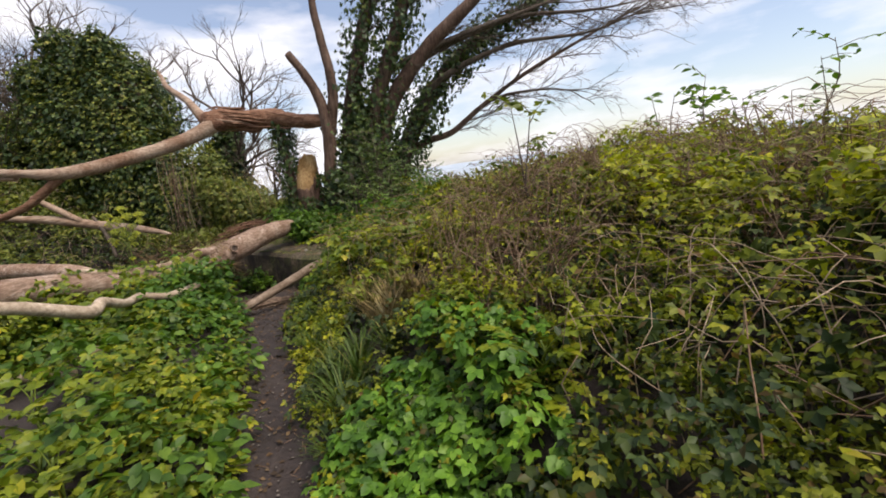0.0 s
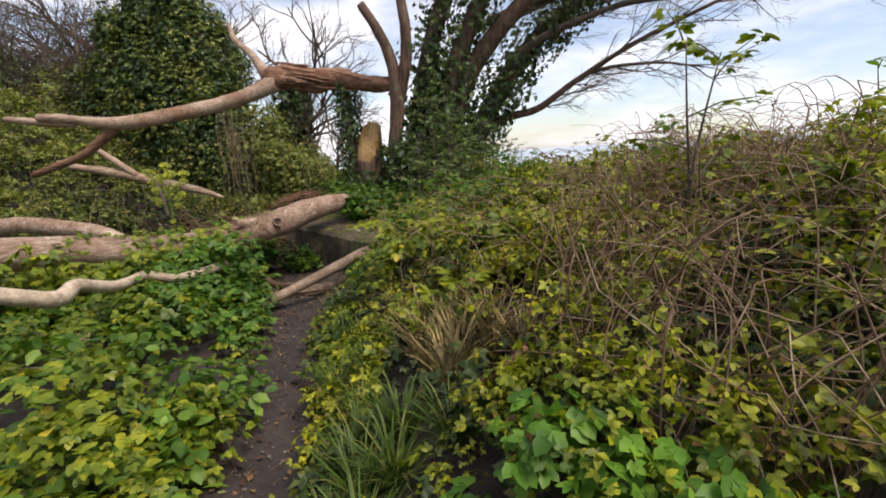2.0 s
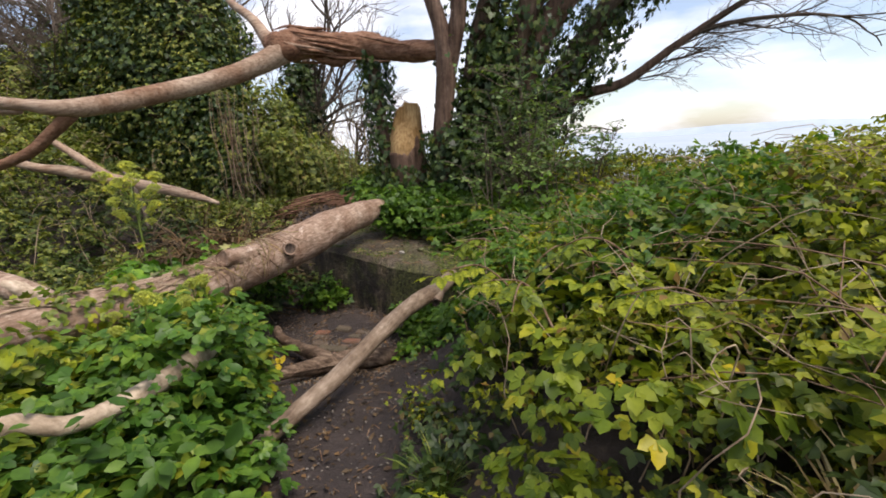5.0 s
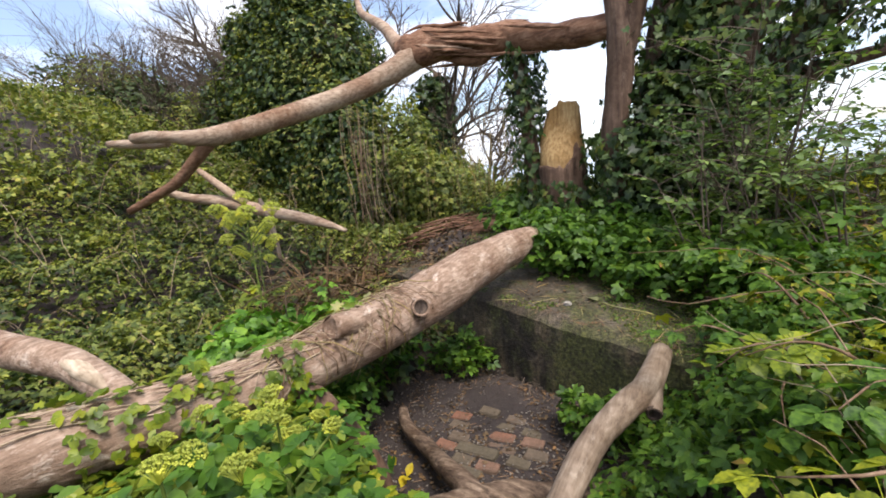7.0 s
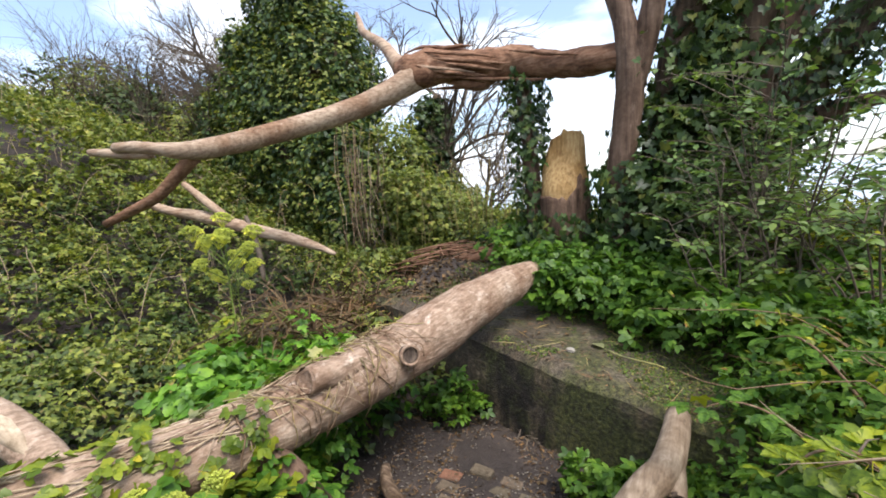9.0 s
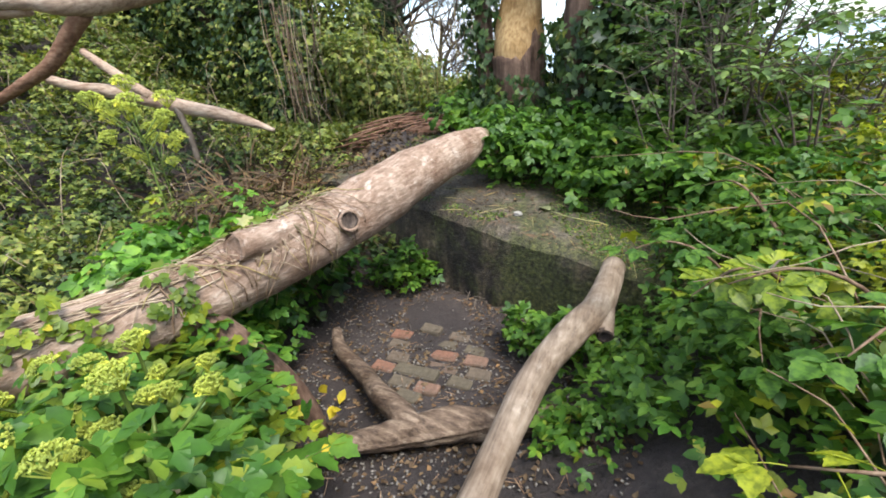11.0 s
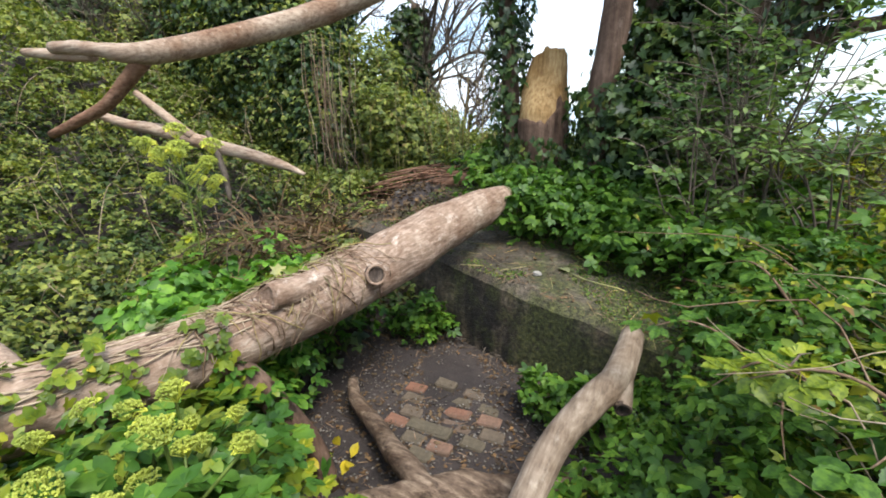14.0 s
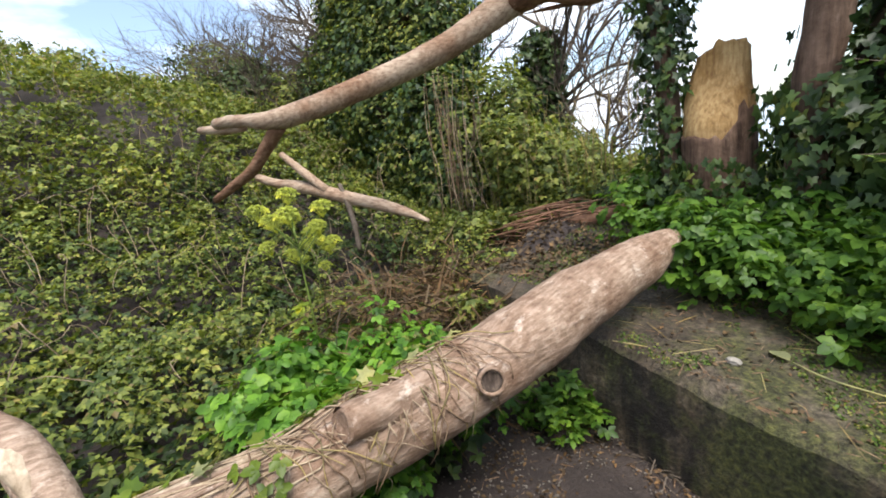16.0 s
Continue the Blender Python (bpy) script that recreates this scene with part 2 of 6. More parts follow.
def concrete_material():
    m, n, l, p = nodes_of("mossy_concrete")
    a = noise_node(n, l, 1.0, 5.0, 8.0, 0.65)
    b = noise_node(n, l, 1.0, 45.0, 6.0, 0.7)
    mossy = noise_node(n, l, 1.0, 4.2, 6.0, 0.65)
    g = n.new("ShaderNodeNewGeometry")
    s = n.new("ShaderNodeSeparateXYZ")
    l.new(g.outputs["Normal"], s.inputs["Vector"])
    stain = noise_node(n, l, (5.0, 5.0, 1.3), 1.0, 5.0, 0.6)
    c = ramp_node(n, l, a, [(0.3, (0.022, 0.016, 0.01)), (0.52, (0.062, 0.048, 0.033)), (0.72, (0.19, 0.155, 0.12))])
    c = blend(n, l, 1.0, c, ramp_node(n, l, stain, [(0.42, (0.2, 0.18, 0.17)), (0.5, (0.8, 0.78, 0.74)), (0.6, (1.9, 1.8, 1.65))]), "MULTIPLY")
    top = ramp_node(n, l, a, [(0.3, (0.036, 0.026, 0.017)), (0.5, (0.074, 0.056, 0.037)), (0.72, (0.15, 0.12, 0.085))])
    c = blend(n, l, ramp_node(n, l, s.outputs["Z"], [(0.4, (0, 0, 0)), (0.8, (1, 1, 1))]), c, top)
    moss = ramp_node(n, l, b, [(0.3, (0.032, 0.038, 0.01)), (0.7, (0.10, 0.11, 0.022))])
    where = n.new("ShaderNodeSeparateXYZ")
    l.new(coords(n, l, 1.0), where.inputs["Vector"])
    damp = n.new("ShaderNodeMapRange")
    damp.inputs["From Min"].default_value, damp.inputs["From Max"].default_value = -2.5, -1.5
    damp.inputs["To Min"].default_value, damp.inputs["To Max"].default_value = -0.03, 0.16
    l.new(where.outputs["X"], damp.inputs["Value"])
    spread_ = n.new("ShaderNodeMath")
    l.new(mossy, spread_.inputs[0])
    l.new(damp.outputs["Result"], spread_.inputs[1])
    c = blend(n, l, ramp_node(n, l, spread_.outputs["Value"], [(0.48, (0, 0, 0)), (0.64, (0.72, 0.72, 0.72))]), c, moss)
    c = blend(n, l, 0.9, c, ramp_node(n, l, b, [(0.34, (0.35, 0.34, 0.33)), (0.52, (0.95, 0.95, 0.95)), (0.66, (1.6, 1.55, 1.5))]), "MULTIPLY")
    l.new(c, p.inputs["Base Color"])
    p.inputs["Roughness"].default_value = 0.9
    bump(n, l, blend(n, l, 0.45, a, b), p, 1.0, 0.04)
    return m


M_concrete = concrete_material()


def brick_material():
    m, n, l, p = nodes_of("worn_brick")
    o = n.new("ShaderNodeObjectInfo")
    c = ramp_node(n, l, o.outputs["Random"], [(0.0, (0.19, 0.085, 0.05)), (0.22, (0.18, 0.10, 0.065)), (0.32, (0.115, 0.082, 0.056)), (1.0, (0.092, 0.074, 0.046))])
    b = noise_node(n, l, 1.0, 40.0, 6.0, 0.7)
    d = noise_node(n, l, 1.0, 9.0, 4.0, 0.6)
    c = blend(n, l, ramp_node(n, l, d, [(0.45, (0, 0, 0)), (0.7, (0.8, 0.8, 0.8))]), c, (0.075, 0.06, 0.04))
    c = blend(n, l, 0.8, c, ramp_node(n, l, b, [(0.3, (0.55, 0.55, 0.55)), (0.7, (1.3, 1.3, 1.3))]), "MULTIPLY")
    l.new(c, p.inputs["Base Color"])
    p.inputs["Roughness"].default_value = 0.9
    bump(n, l, b, p, 0.8, 0.01)
    return m


M_brick = brick_material()


def plain_material(name, a, b, size, rough=0.8):
    m, n, l, p = nodes_of(name)
    l.new(ramp_node(n, l, noise_node(n, l, 1.0, size, 6.0), [(0.35, a), (0.65, b)]), p.inputs["Base Color"])
    p.inputs["Roughness"].default_value = rough
    return m


M_stone = plain_material("pale_stone", (0.2, 0.18, 0.15), (0.34, 0.31, 0.27), 30.0)
M_flint = plain_material("grey_rubble", (0.07, 0.06, 0.05), (0.22, 0.19, 0.16), 14.0)
M_sea = plain_material("sea_water", (0.34, 0.40, 0.44), (0.44, 0.49, 0.52), 0.004, 0.35)
# The coast's pale blue-grey has the distance haze mixed into its colour.
M_coast = plain_material("hazy_coast", (0.36, 0.43, 0.50), (0.42, 0.49, 0.55), 0.003, 0.95)

# ---------------- mesh helpers ----------------
rng = np.random.default_rng(7)


def lattice(i, j, k, seed):
    h = np.sin(i * 127.1 + j * 311.7 + k * 74.7 + seed * 53.3) * 43758.5453
    return h - np.floor(h)


def vnoise(x, y, z=0.0, seed=0):
    """Smooth value noise between 0 and 1, for arrays."""
    x, y = np.asarray(x, float), np.asarray(y, float)
    z = np.zeros_like(x) + z
    i, j, k = np.floor(x), np.floor(y), np.floor(z)
    u, v, w = [(a - b) * (a - b) * (3 - 2 * (a - b)) for a, b in ((x, i), (y, j), (z, k))]
    r = 0
    for a in (0, 1):
        for b in (0, 1):
            for c in (0, 1):
                r = r + lattice(i + a, j + b, k + c, seed) * (u if a else 1 - u) * (v if b else 1 - v) * (w if c else 1 - w)
    return r


def fbm(x, y, z=0.0, seed=0):
    return 0.55 * vnoise(x, y, z, seed) + 0.3 * vnoise(x * 2.1, y * 2.1, np.asarray(z) * 2.1, seed + 1) + 0.15 * vnoise(x * 4.3, y * 4.3, np.asarray(z) * 4.3, seed + 2)


def sstep(a, b, x):
    t = np.clip((x - a) / (b - a), 0, 1)
    return t * t * (3 - 2 * t)


def tri_mesh(name, co, tris, smooth=False):
    me = bpy.data.meshes.new(name)
    co, tris = np.ascontiguousarray(co, np.float32), np.ascontiguousarray(tris, np.int32)
    me.vertices.add(len(co))
    me.vertices.foreach_set("co", co.ravel())
    me.loops.add(tris.size)
    me.loops.foreach_set("vertex_index", tris.ravel())
    me.polygons.add(len(tris))
    me.polygons.foreach_set("loop_start", np.arange(0, tris.size, 3, dtype=np.int32))
    me.polygons.foreach_set("use_smooth", np.full(len(tris), smooth))
    me.update(calc_edges=True)
    return me


class Soup:
    """Many small pieces gathered into one mesh."""

    def __init__(self):
        self.v, self.f, self.n = [], [], 0

    def add(self, v, f):
        self.v.append(np.asarray(v, float))
        self.f.append(np.asarray(f, int) + self.n)
        self.n += len(v)

    def spread(self, template, pos, rot, size):
        """Copies of a template at pos (N,3), turned by rot (N,3,3), scaled by size (N)."""
        tv, tf = template
        if len(pos) == 0:
            return
        v = np.einsum("nij,kj->nki", rot, tv) * size[:, None, None] + pos[:, None, :]
        f = tf[None] + (np.arange(len(pos)) * len(tv))[:, None, None]
        self.add(v.reshape(-1, 3), f.reshape(-1, 3))

    def tube(self, pts, radii, sides=8, rough=0.0, seed=0, cap=True, steps=4):
        v, f = tube_mesh(pts, radii, sides, rough, seed, cap, steps)
        self.add(v, f)

    def mesh(self, name, smooth=False):
        if not self.v:
            return tri_mesh(name, np.zeros((0, 3)), np.zeros((0, 3), int))
        return tri_mesh(name, np.concatenate(self.v), np.concatenate(self.f), smooth)


def smooth_line(pts, radii, steps):
    p, r = np.asarray(pts, float), np.asarray(radii, float)
    if steps <= 1 or len(p) < 3:
        return p, r
    q = np.vstack([2 * p[0] - p[1], p, 2 * p[-1] - p[-2]])
    out, rad = [], []
    for i in range(1, len(q) - 2):
        for s in range(steps):
            t = s / steps
            a, b, c, d = q[i - 1:i + 3]
            out.append(0.5 * (2 * b + (c - a) * t + (2 * a - 5 * b + 4 * c - d) * t * t + (3 * b - a - 3 * c + d) * t ** 3))
            rad.append(r[i - 1] * (1 - t) + r[i] * t)
    out.append(p[-1])
    rad.append(r[-1])
    return np.array(out), np.array(rad)


def tube_mesh(pts, radii, sides=8, rough=0.0, seed=0, cap=True, steps=4):
    p, r = smooth_line(pts, radii, steps)
    t = np.gradient(p, axis=0)
    t /= np.linalg.norm(t, axis=1)[:, None] + 1e-9
    ref = np.array((0.0, 0.0, 1.0)) if abs(t[0][2]) < 0.8 else np.array((1.0, 0.0, 0.0))
    a0 = np.cross(t[0], ref)
    a0 /= np.linalg.norm(a0)
    us = [a0]
    for i in range(1, len(p)):
        u = us[-1] - t[i] * np.dot(us[-1], t[i])
        us.append(u / (np.linalg.norm(u) + 1e-9))
    u = np.array(us)
    w = np.cross(t, u)
    ang = np.linspace(0, 2 * np.pi, sides, endpoint=False)
    ring = u[:, None, :] * np.cos(ang)[None, :, None] + w[:, None, :] * np.sin(ang)[None, :, None]
    rr = np.repeat(r[:, None], sides, 1)
    if rough:
        base = p[:, None, :] + ring * r[:, None, None]
        k = 2.2 / (r.mean() + 0.02)
        rr = rr * (1 + rough * 2 * (fbm(base[..., 0] * k * 0.35, base[..., 1] * k * 0.35, base[..., 2] * k * 0.35, seed) - 0.5))
    v = p[:, None, :] + ring * rr[..., None]
    n = len(p)
    i, j = np.meshgrid(np.arange(n - 1), np.arange(sides), indexing="ij")
    i, j = i.ravel(), j.ravel()
    jn = (j + 1) % sides
    a, b, c, d = i * sides + j, i * sides + jn, (i + 1) * sides + jn, (i + 1) * sides + j
    f = np.concatenate([np.stack([a, c, b], 1), np.stack([a, d, c], 1)])
    v = v.reshape(-1, 3)
    if cap:
        v = np.vstack([v, p[0], p[-1]])
        k = np.arange(sides)
        kn = (k + 1) % sides
        f = np.concatenate([f, np.stack([k, kn, np.full(sides, n * sides)], 1), np.stack([(n - 1) * sides + kn, (n - 1) * sides + k, np.full(sides, n * sides + 1)], 1)])
    return v, f


def thing(name, label, category, group="", kind="", at=(0, 0, 0)):
    o = new(name)
    o.location = at
    o.empty_display_size = 0.1
    return tagged(o, label, category, group, kind)


def part(name, data, material, parent, label=""):
    """One mesh object under a thing or a part; data is a Soup or a mesh, in the world's metres."""
    me = data.mesh(name, True) if isinstance(data, Soup) else data
    me.materials.clear()
    me.materials.append(material)
    o = new(name, me)
    if parent:
        o.parent = parent
        if parent.parent is None:
            o.matrix_parent_inverse = Matrix.Translation(-parent.location)
    return tagged(o, label)


def lone(name, data, material, label, category, group="", kind=""):
    return tagged(part(name, data, material, None), label, category, group, kind)


def blade_rows(widths, ys, fold=0.25, droop=0.15, x0=0.0, y0=0.0, turn=0.0, scale=1.0):
    """A leaf folded along its rib: rows of left, middle, right between base and tip."""
    v, f = [(0, 0, 0)], []
    for w, y in zip(widths, ys):
        z = -droop * y * y
        v += [(-w, y, z + fold * w), (0, y, z), (w, y, z + fold * w)]
    v.append((0, 1, -droop))
    n = len(ys)
    f += [(0, 2, 1), (0, 3, 2)]
    for i in range(n - 1):
        a, b = 1 + 3 * i, 4 + 3 * i
        f += [(a, a + 1, b + 1), (a, b + 1, b), (a + 1, a + 2, b + 2), (a + 1, b + 2, b + 1)]
    a, e = 1 + 3 * (n - 1), 3 * n + 1
    f += [(a, a + 1, e), (a + 1, a + 2, e)]
    v = np.array(v, float) * scale
    c, s = math.cos(turn), math.sin(turn)
    v = np.stack([c * v[:, 0] - s * v[:, 1] + x0, s * v[:, 0] + c * v[:, 1] + y0, v[:, 2]], 1)
    return v, np.array(f)


def joined(items):
    s = Soup()
    for v, f in items:
        s.add(v, f)
    return np.concatenate(s.v), np.concatenate(s.f)


def fold_leaf(w, at=0.45, fold=0.3, droop=0.15, x0=0.0, y0=0.0, turn=0.0, scale=1.0):
    """The plainest leaf: two halves folded along the rib."""
    v = np.array([(0, 0, 0), (-w, at, fold * w - droop * at * at), (w, at, fold * w - droop * at * at), (0, 1, -droop)]) * scale
    c, s = math.cos(turn), math.sin(turn)
    return np.stack([c * v[:, 0] - s * v[:, 1] + x0, s * v[:, 0] + c * v[:, 1] + y0, v[:, 2]], 1), np.array([(0, 3, 1), (0, 2, 3)])


T_oval = blade_rows((0.24, 0.3), (0.28, 0.6))
T_small = blade_rows((0.3,), (0.45,))
T_one = fold_leaf(0.32)
T_three = joined([fold_leaf(0.34, y0=0.34, scale=0.66), fold_leaf(0.34, turn=1.15, y0=0.32, scale=0.55), fold_leaf(0.34, turn=-1.15, y0=0.32, scale=0.55)])
T_herb = joined([blade_rows((0.33,), (0.45,), y0=0.3, scale=0.7), blade_rows((0.33,), (0.45,), turn=1.0, y0=0.25, scale=0.6), blade_rows((0.33,), (0.45,), turn=-1.0, y0=0.25, scale=0.6)])


def edged_leaf(outline, fold=0.22, droop=0.15, x0=0.0, y0=0.0, turn=0.0, scale=1.0):
    """A leaf from one side of its outline (base to tip), mirrored about a folded rib."""
    side = [(w, y, fold * w - droop * y * y) for w, y in outline]
    n = len(side)
    v = [(0, 0, 0)] + [(-w, y, z) for w, y, z in side] + [(0, 1, -droop)] + [(w, y, z) for w, y, z in side[::-1]] + [(0, 0.5, -droop * 0.25)]
    m = len(v) - 1
    f = [(i, m, (i + 1) % m) for i in range(m)]
    v = np.array(v, float) * scale
    c, s = math.cos(turn), math.sin(turn)
    return np.stack([c * v[:, 0] - s * v[:, 1] + x0, s * v[:, 0] + c * v[:, 1] + y0, v[:, 2]], 1), np.array(f)


LOBES = ((0.38, 0.32), (0.29, 0.46), (0.27, 0.72))
TEETH = ((0.32, 0.30), (0.27, 0.42), (0.26, 0.66))
FINE_TEETH = ((0.18, 0.06), (0.30, 0.20), (0.27, 0.25), (0.37, 0.40), (0.32, 0.45), (0.34, 0.60), (0.27, 0.64), (0.24, 0.77), (0.16, 0.80), (0.08, 0.92))
T_lobed = joined([edged_leaf(LOBES, y0=0.3, scale=0.7), edged_leaf(LOBES, turn=1.0, y0=0.25, scale=0.6), edged_leaf(LOBES, turn=-1.0, y0=0.25, scale=0.6)])
T_round = joined([edged_leaf(TEETH, y0=0.34, scale=0.66), edged_leaf(TEETH, turn=1.15, y0=0.32, scale=0.55), edged_leaf(TEETH, turn=-1.15, y0=0.32, scale=0.55)])
T_fancy = edged_leaf(((0.22, 0.08), (0.42, 0.30), (0.34, 0.36), (0.44, 0.52), (0.26, 0.60), (0.28, 0.78), (0.16, 0.82)), 0.2, 0.2)
T_bramble = joined([edged_leaf(FINE_TEETH, 0.25, 0.2, y0=0.36, scale=0.66), edged_leaf(FINE_TEETH, 0.25, 0.2, turn=1.2, y0=0.34, scale=0.56), edged_leaf(FINE_TEETH, 0.25, 0.2, turn=-1.2, y0=0.34, scale=0.56)])


def star_leaf():
    a = np.array([-150, -115, -75, -45, -18, 0, 18, 45, 75, 115, 150.0])
    r = np.array([0.3, 0.5, 0.34, 0.55, 0.42, 0.78, 0.42, 0.55, 0.34, 0.5, 0.3])
    x, y = np.sin(np.radians(a)) * r, np.cos(np.radians(a)) * r + 0.3
    v = np.stack([x, y, 0.22 * np.abs(x) - 0.12 * y * y], 1)
    v = np.vstack([v, (0, 0.28, 0)])
    k = np.arange(10)
    return v, np.stack([k + 1, k, np.full(10, 11)], 1)


T_ivy = star_leaf()
T_far_ivy = fold_leaf(0.42, 0.4, 0.3, 0.2)
T_blade = (np.array([(-0.018, 0, 0), (0.018, 0, 0), (-0.016, 0.45, 0.06), (0.016, 0.45, 0.06), (-0.009, 0.8, -0.04), (0.009, 0.8, -0.04), (0, 1, -0.2)]), np.array([(0, 1, 3), (0, 3, 2), (2, 3, 5), (2, 5, 4), (4, 5, 6)]))


def turned(normal, heading=None):
    """Rotations (N,3,3) that lay leaves with this normal, tip towards heading (or any way)."""
    nrm = normal / (np.linalg.norm(normal, axis=1)[:, None] + 1e-9)
    h = rng.normal(size=nrm.shape) if heading is None else heading
    h = h - nrm * np.sum(h * nrm, 1)[:, None]
    h /= np.linalg.norm(h, axis=1)[:, None] + 1e-9
    return np.stack([np.cross(h, nrm), h, nrm], 2)


def loose(n, up=1.0, spread=0.6):
    """Leaf normals: mostly upward, scattered."""
    return np.array((0, 0, up)) + rng.normal(size=(n, 3)) * spread


M_deep = leaf_material("deep_green_leaf", [(0.0, (0.045, 0.115, 0.016)), (0.5, (0.08, 0.175, 0.022)), (0.9, (0.13, 0.23, 0.03)), (1.0, (0.26, 0.28, 0.03))])

# ---------------- the lie of the land ----------------
TRAIL = np.array([(0.9, -3.0, 0.22), (0.75, -1.0, 0.23), (0.55, 0.1, 0.24), (0.2, 0.85, 0.24), (-0.28, 1.52, 0.25), (-0.6, 2.1, 0.26), (-0.88, 2.66, 0.266),
                  (-1.29, 3.3, 0.28), (-1.6, 3.9, 0.24), (-1.85, 4.35, 0.17), (-2.05, 4.62, 0.02), (-2.25, 5.1, 0.0), (-2.45, 5.75, 0.0)])


def trail_at(x, y):
    """Signed distance from the trail (right of it: plus), its height there and how far along."""
    best = np.full(np.shape(x), 1e9)
    side, high, along = np.zeros(np.shape(x)), np.zeros(np.shape(x)), np.zeros(np.shape(x))
    for i in range(len(TRAIL) - 1):
        a, b = TRAIL[i], TRAIL[i + 1]
        d = b[:2] - a[:2]
        t = np.clip(((x - a[0]) * d[0] + (y - a[1]) * d[1]) / (d @ d), 0, 1)
        ex, ey = x - a[0] - t * d[0], y - a[1] - t * d[1]
        dist = np.hypot(ex, ey)
        near = dist < best
        best = np.where(near, dist, best)
        side = np.where(near, np.where(d[0] * ey - d[1] * ex < 0, dist, -dist), side)
        high = np.where(near, a[2] + (b[2] - a[2]) * t, high)
        along = np.where(near, a[1] + (b[1] - a[1]) * t, along)
    return side, high, along


def trail_half(along):
    return 0.085 + 0.08 * sstep(2.8, 3.6, along) + 0.33 * sstep(4.1, 4.7, along)


def land(x, y):
    """Height of the ground."""
    x, y = np.asarray(x, float), np.asarray(y, float)
    d, h, s = trail_at(x, y)
    half = trail_half(s)
    out = np.abs(d) - half
    z = h - 0.03 * sstep(0.1, -0.1, out)
    # bank beside the trail
    rise = 0.34 * sstep(0.0, 0.9, d - half) + 0.30 * sstep(0.7, 2.4, d - half)
    rise *= (sstep(-1.6, 1.6, y) * 0.65 + 0.35) * (1 - 0.3 * sstep(4.2, 7.0, y))
    # left side: low shelf, then a hillside
    left = 0.05 * sstep(0.0, 0.5, -d - half) + 0.02
    hill = 0.62 * sstep(-5.0, -7.0, x) + 2.2 * sstep(-6.6, -10.0, x) + 0.9 * sstep(-9.5, -13, x)
    hill *= (1 - 0.45 * sstep(5.0, 9.5, y)) * (1 + 0.12 * sstep(5.5, 3.5, y))
    z = z + np.where(d > 0, rise, left + hill)
    z = z + (0.10 * (fbm(x * 1.3, y * 1.3, 0, 3) - 0.5) + 0.05 * (fbm(x * 6, y * 6, 0, 5) - 0.5)) * sstep(-0.05, 0.4, out)
    z = z + 0.02 * (fbm(x * 9, y * 9, 0, 8) - 0.5)
    # shelf behind the slab and round the tree
    shelf = sstep(5.75, 6.5, y + 0.33 * (x + 2.2)) * sstep(-4.5, -3.6, x) 
    z = z * (1 - shelf) + np.maximum(z, 0.42 + 0.25 * sstep(6.4, 7.4, y)) * shelf
    far_left = sstep(6.2, 7.6, y) * sstep(-3.4, -4.4, x)
    z = z + 0.32 * far_left
    # the ground falls away to the sea
    fall = np.clip(y - 10.5 - 0.25 * np.clip(x + 6, -30, 0) * -1, 0, 1e9)
    fall = fall + np.clip(x - 9, 0, 1e9)
    return np.maximum(z - 0.055 * fall ** 1.6, -34.0)


def axis_steps(lo, hi, step, reach):
    mid = np.arange(lo, hi + 1e-6, step)
    out = np.geomspace(step * 1.4, reach, 34)
    return np.concatenate([lo - out[::-1], mid, hi + out])


gx, gy = axis_steps(-8.0, 3.5, 0.075, 4200.0), axis_steps(-1.5, 9.0, 0.075, 4200.0)
GX, GY = np.meshgrid(gx, gy, indexing="ij")
GZ = land(GX, GY)
gi, gj = np.meshgrid(np.arange(len(gx) - 1), np.arange(len(gy) - 1), indexing="ij")
ga = (gi * len(gy) + gj).ravel()
gb, gc, gd = ga + len(gy), ga + len(gy) + 1, ga + 1
ground = lone("ground", tri_mesh("ground", np.stack([GX.ravel(), GY.ravel(), GZ.ravel()], 1), np.concatenate([np.stack([ga, gb, gc], 1), np.stack([ga, gc, gd], 1)]), True),
              M_soil, "dark damp soil ground with a trodden narrow path", "ground", kind="structure")


def flat_sheet(x0, x1, y0, y1, z, n=12):
    xs, ys = np.linspace(x0, x1, n), np.linspace(y0, y1, n)
    X, Y = np.meshgrid(xs, ys, indexing="ij")
    i, j = np.meshgrid(np.arange(n - 1), np.arange(n - 1), indexing="ij")
    a = (i * n + j).ravel()
    return np.stack([X.ravel(), Y.ravel(), np.full(n * n, z)], 1), np.concatenate([np.stack([a, a + n, a + n + 1], 1), np.stack([a, a + n + 1, a + 1], 1)])


lone("water", tri_mesh("water", *flat_sheet(-4300, 4300, 40, 4400, -30.0)), M_sea, "pale grey-blue sea under a bright cloudy sky", "sea", kind="structure")
cs = Soup()
cx = np.linspace(-4200, 4200, 90)
ch = 12 + 55 * fbm(cx * 0.0016, cx * 0, 0, 4) + 8 * vnoise(cx * 0.02, cx * 0, 0, 9)
cv = np.concatenate([np.stack([cx, np.full(90, 4000.0), np.full(90, -31.0)], 1), np.stack([cx, np.full(90, 4050.0), ch - 30], 1), np.stack([cx, np.full(90, 4300.0), np.full(90, -31.0)], 1)])
k = np.arange(89)
cs.add(cv, np.concatenate([np.stack([k, k + 1, k + 91], 1), np.stack([k, k + 91, k + 90], 1), np.stack([k + 90, k + 91, k + 181], 1), np.stack([k + 90, k + 181, k + 180], 1)]))
lone("backdrop", cs, M_coast, "low hazy blue coast far across the water", "distant coast", kind="structure")


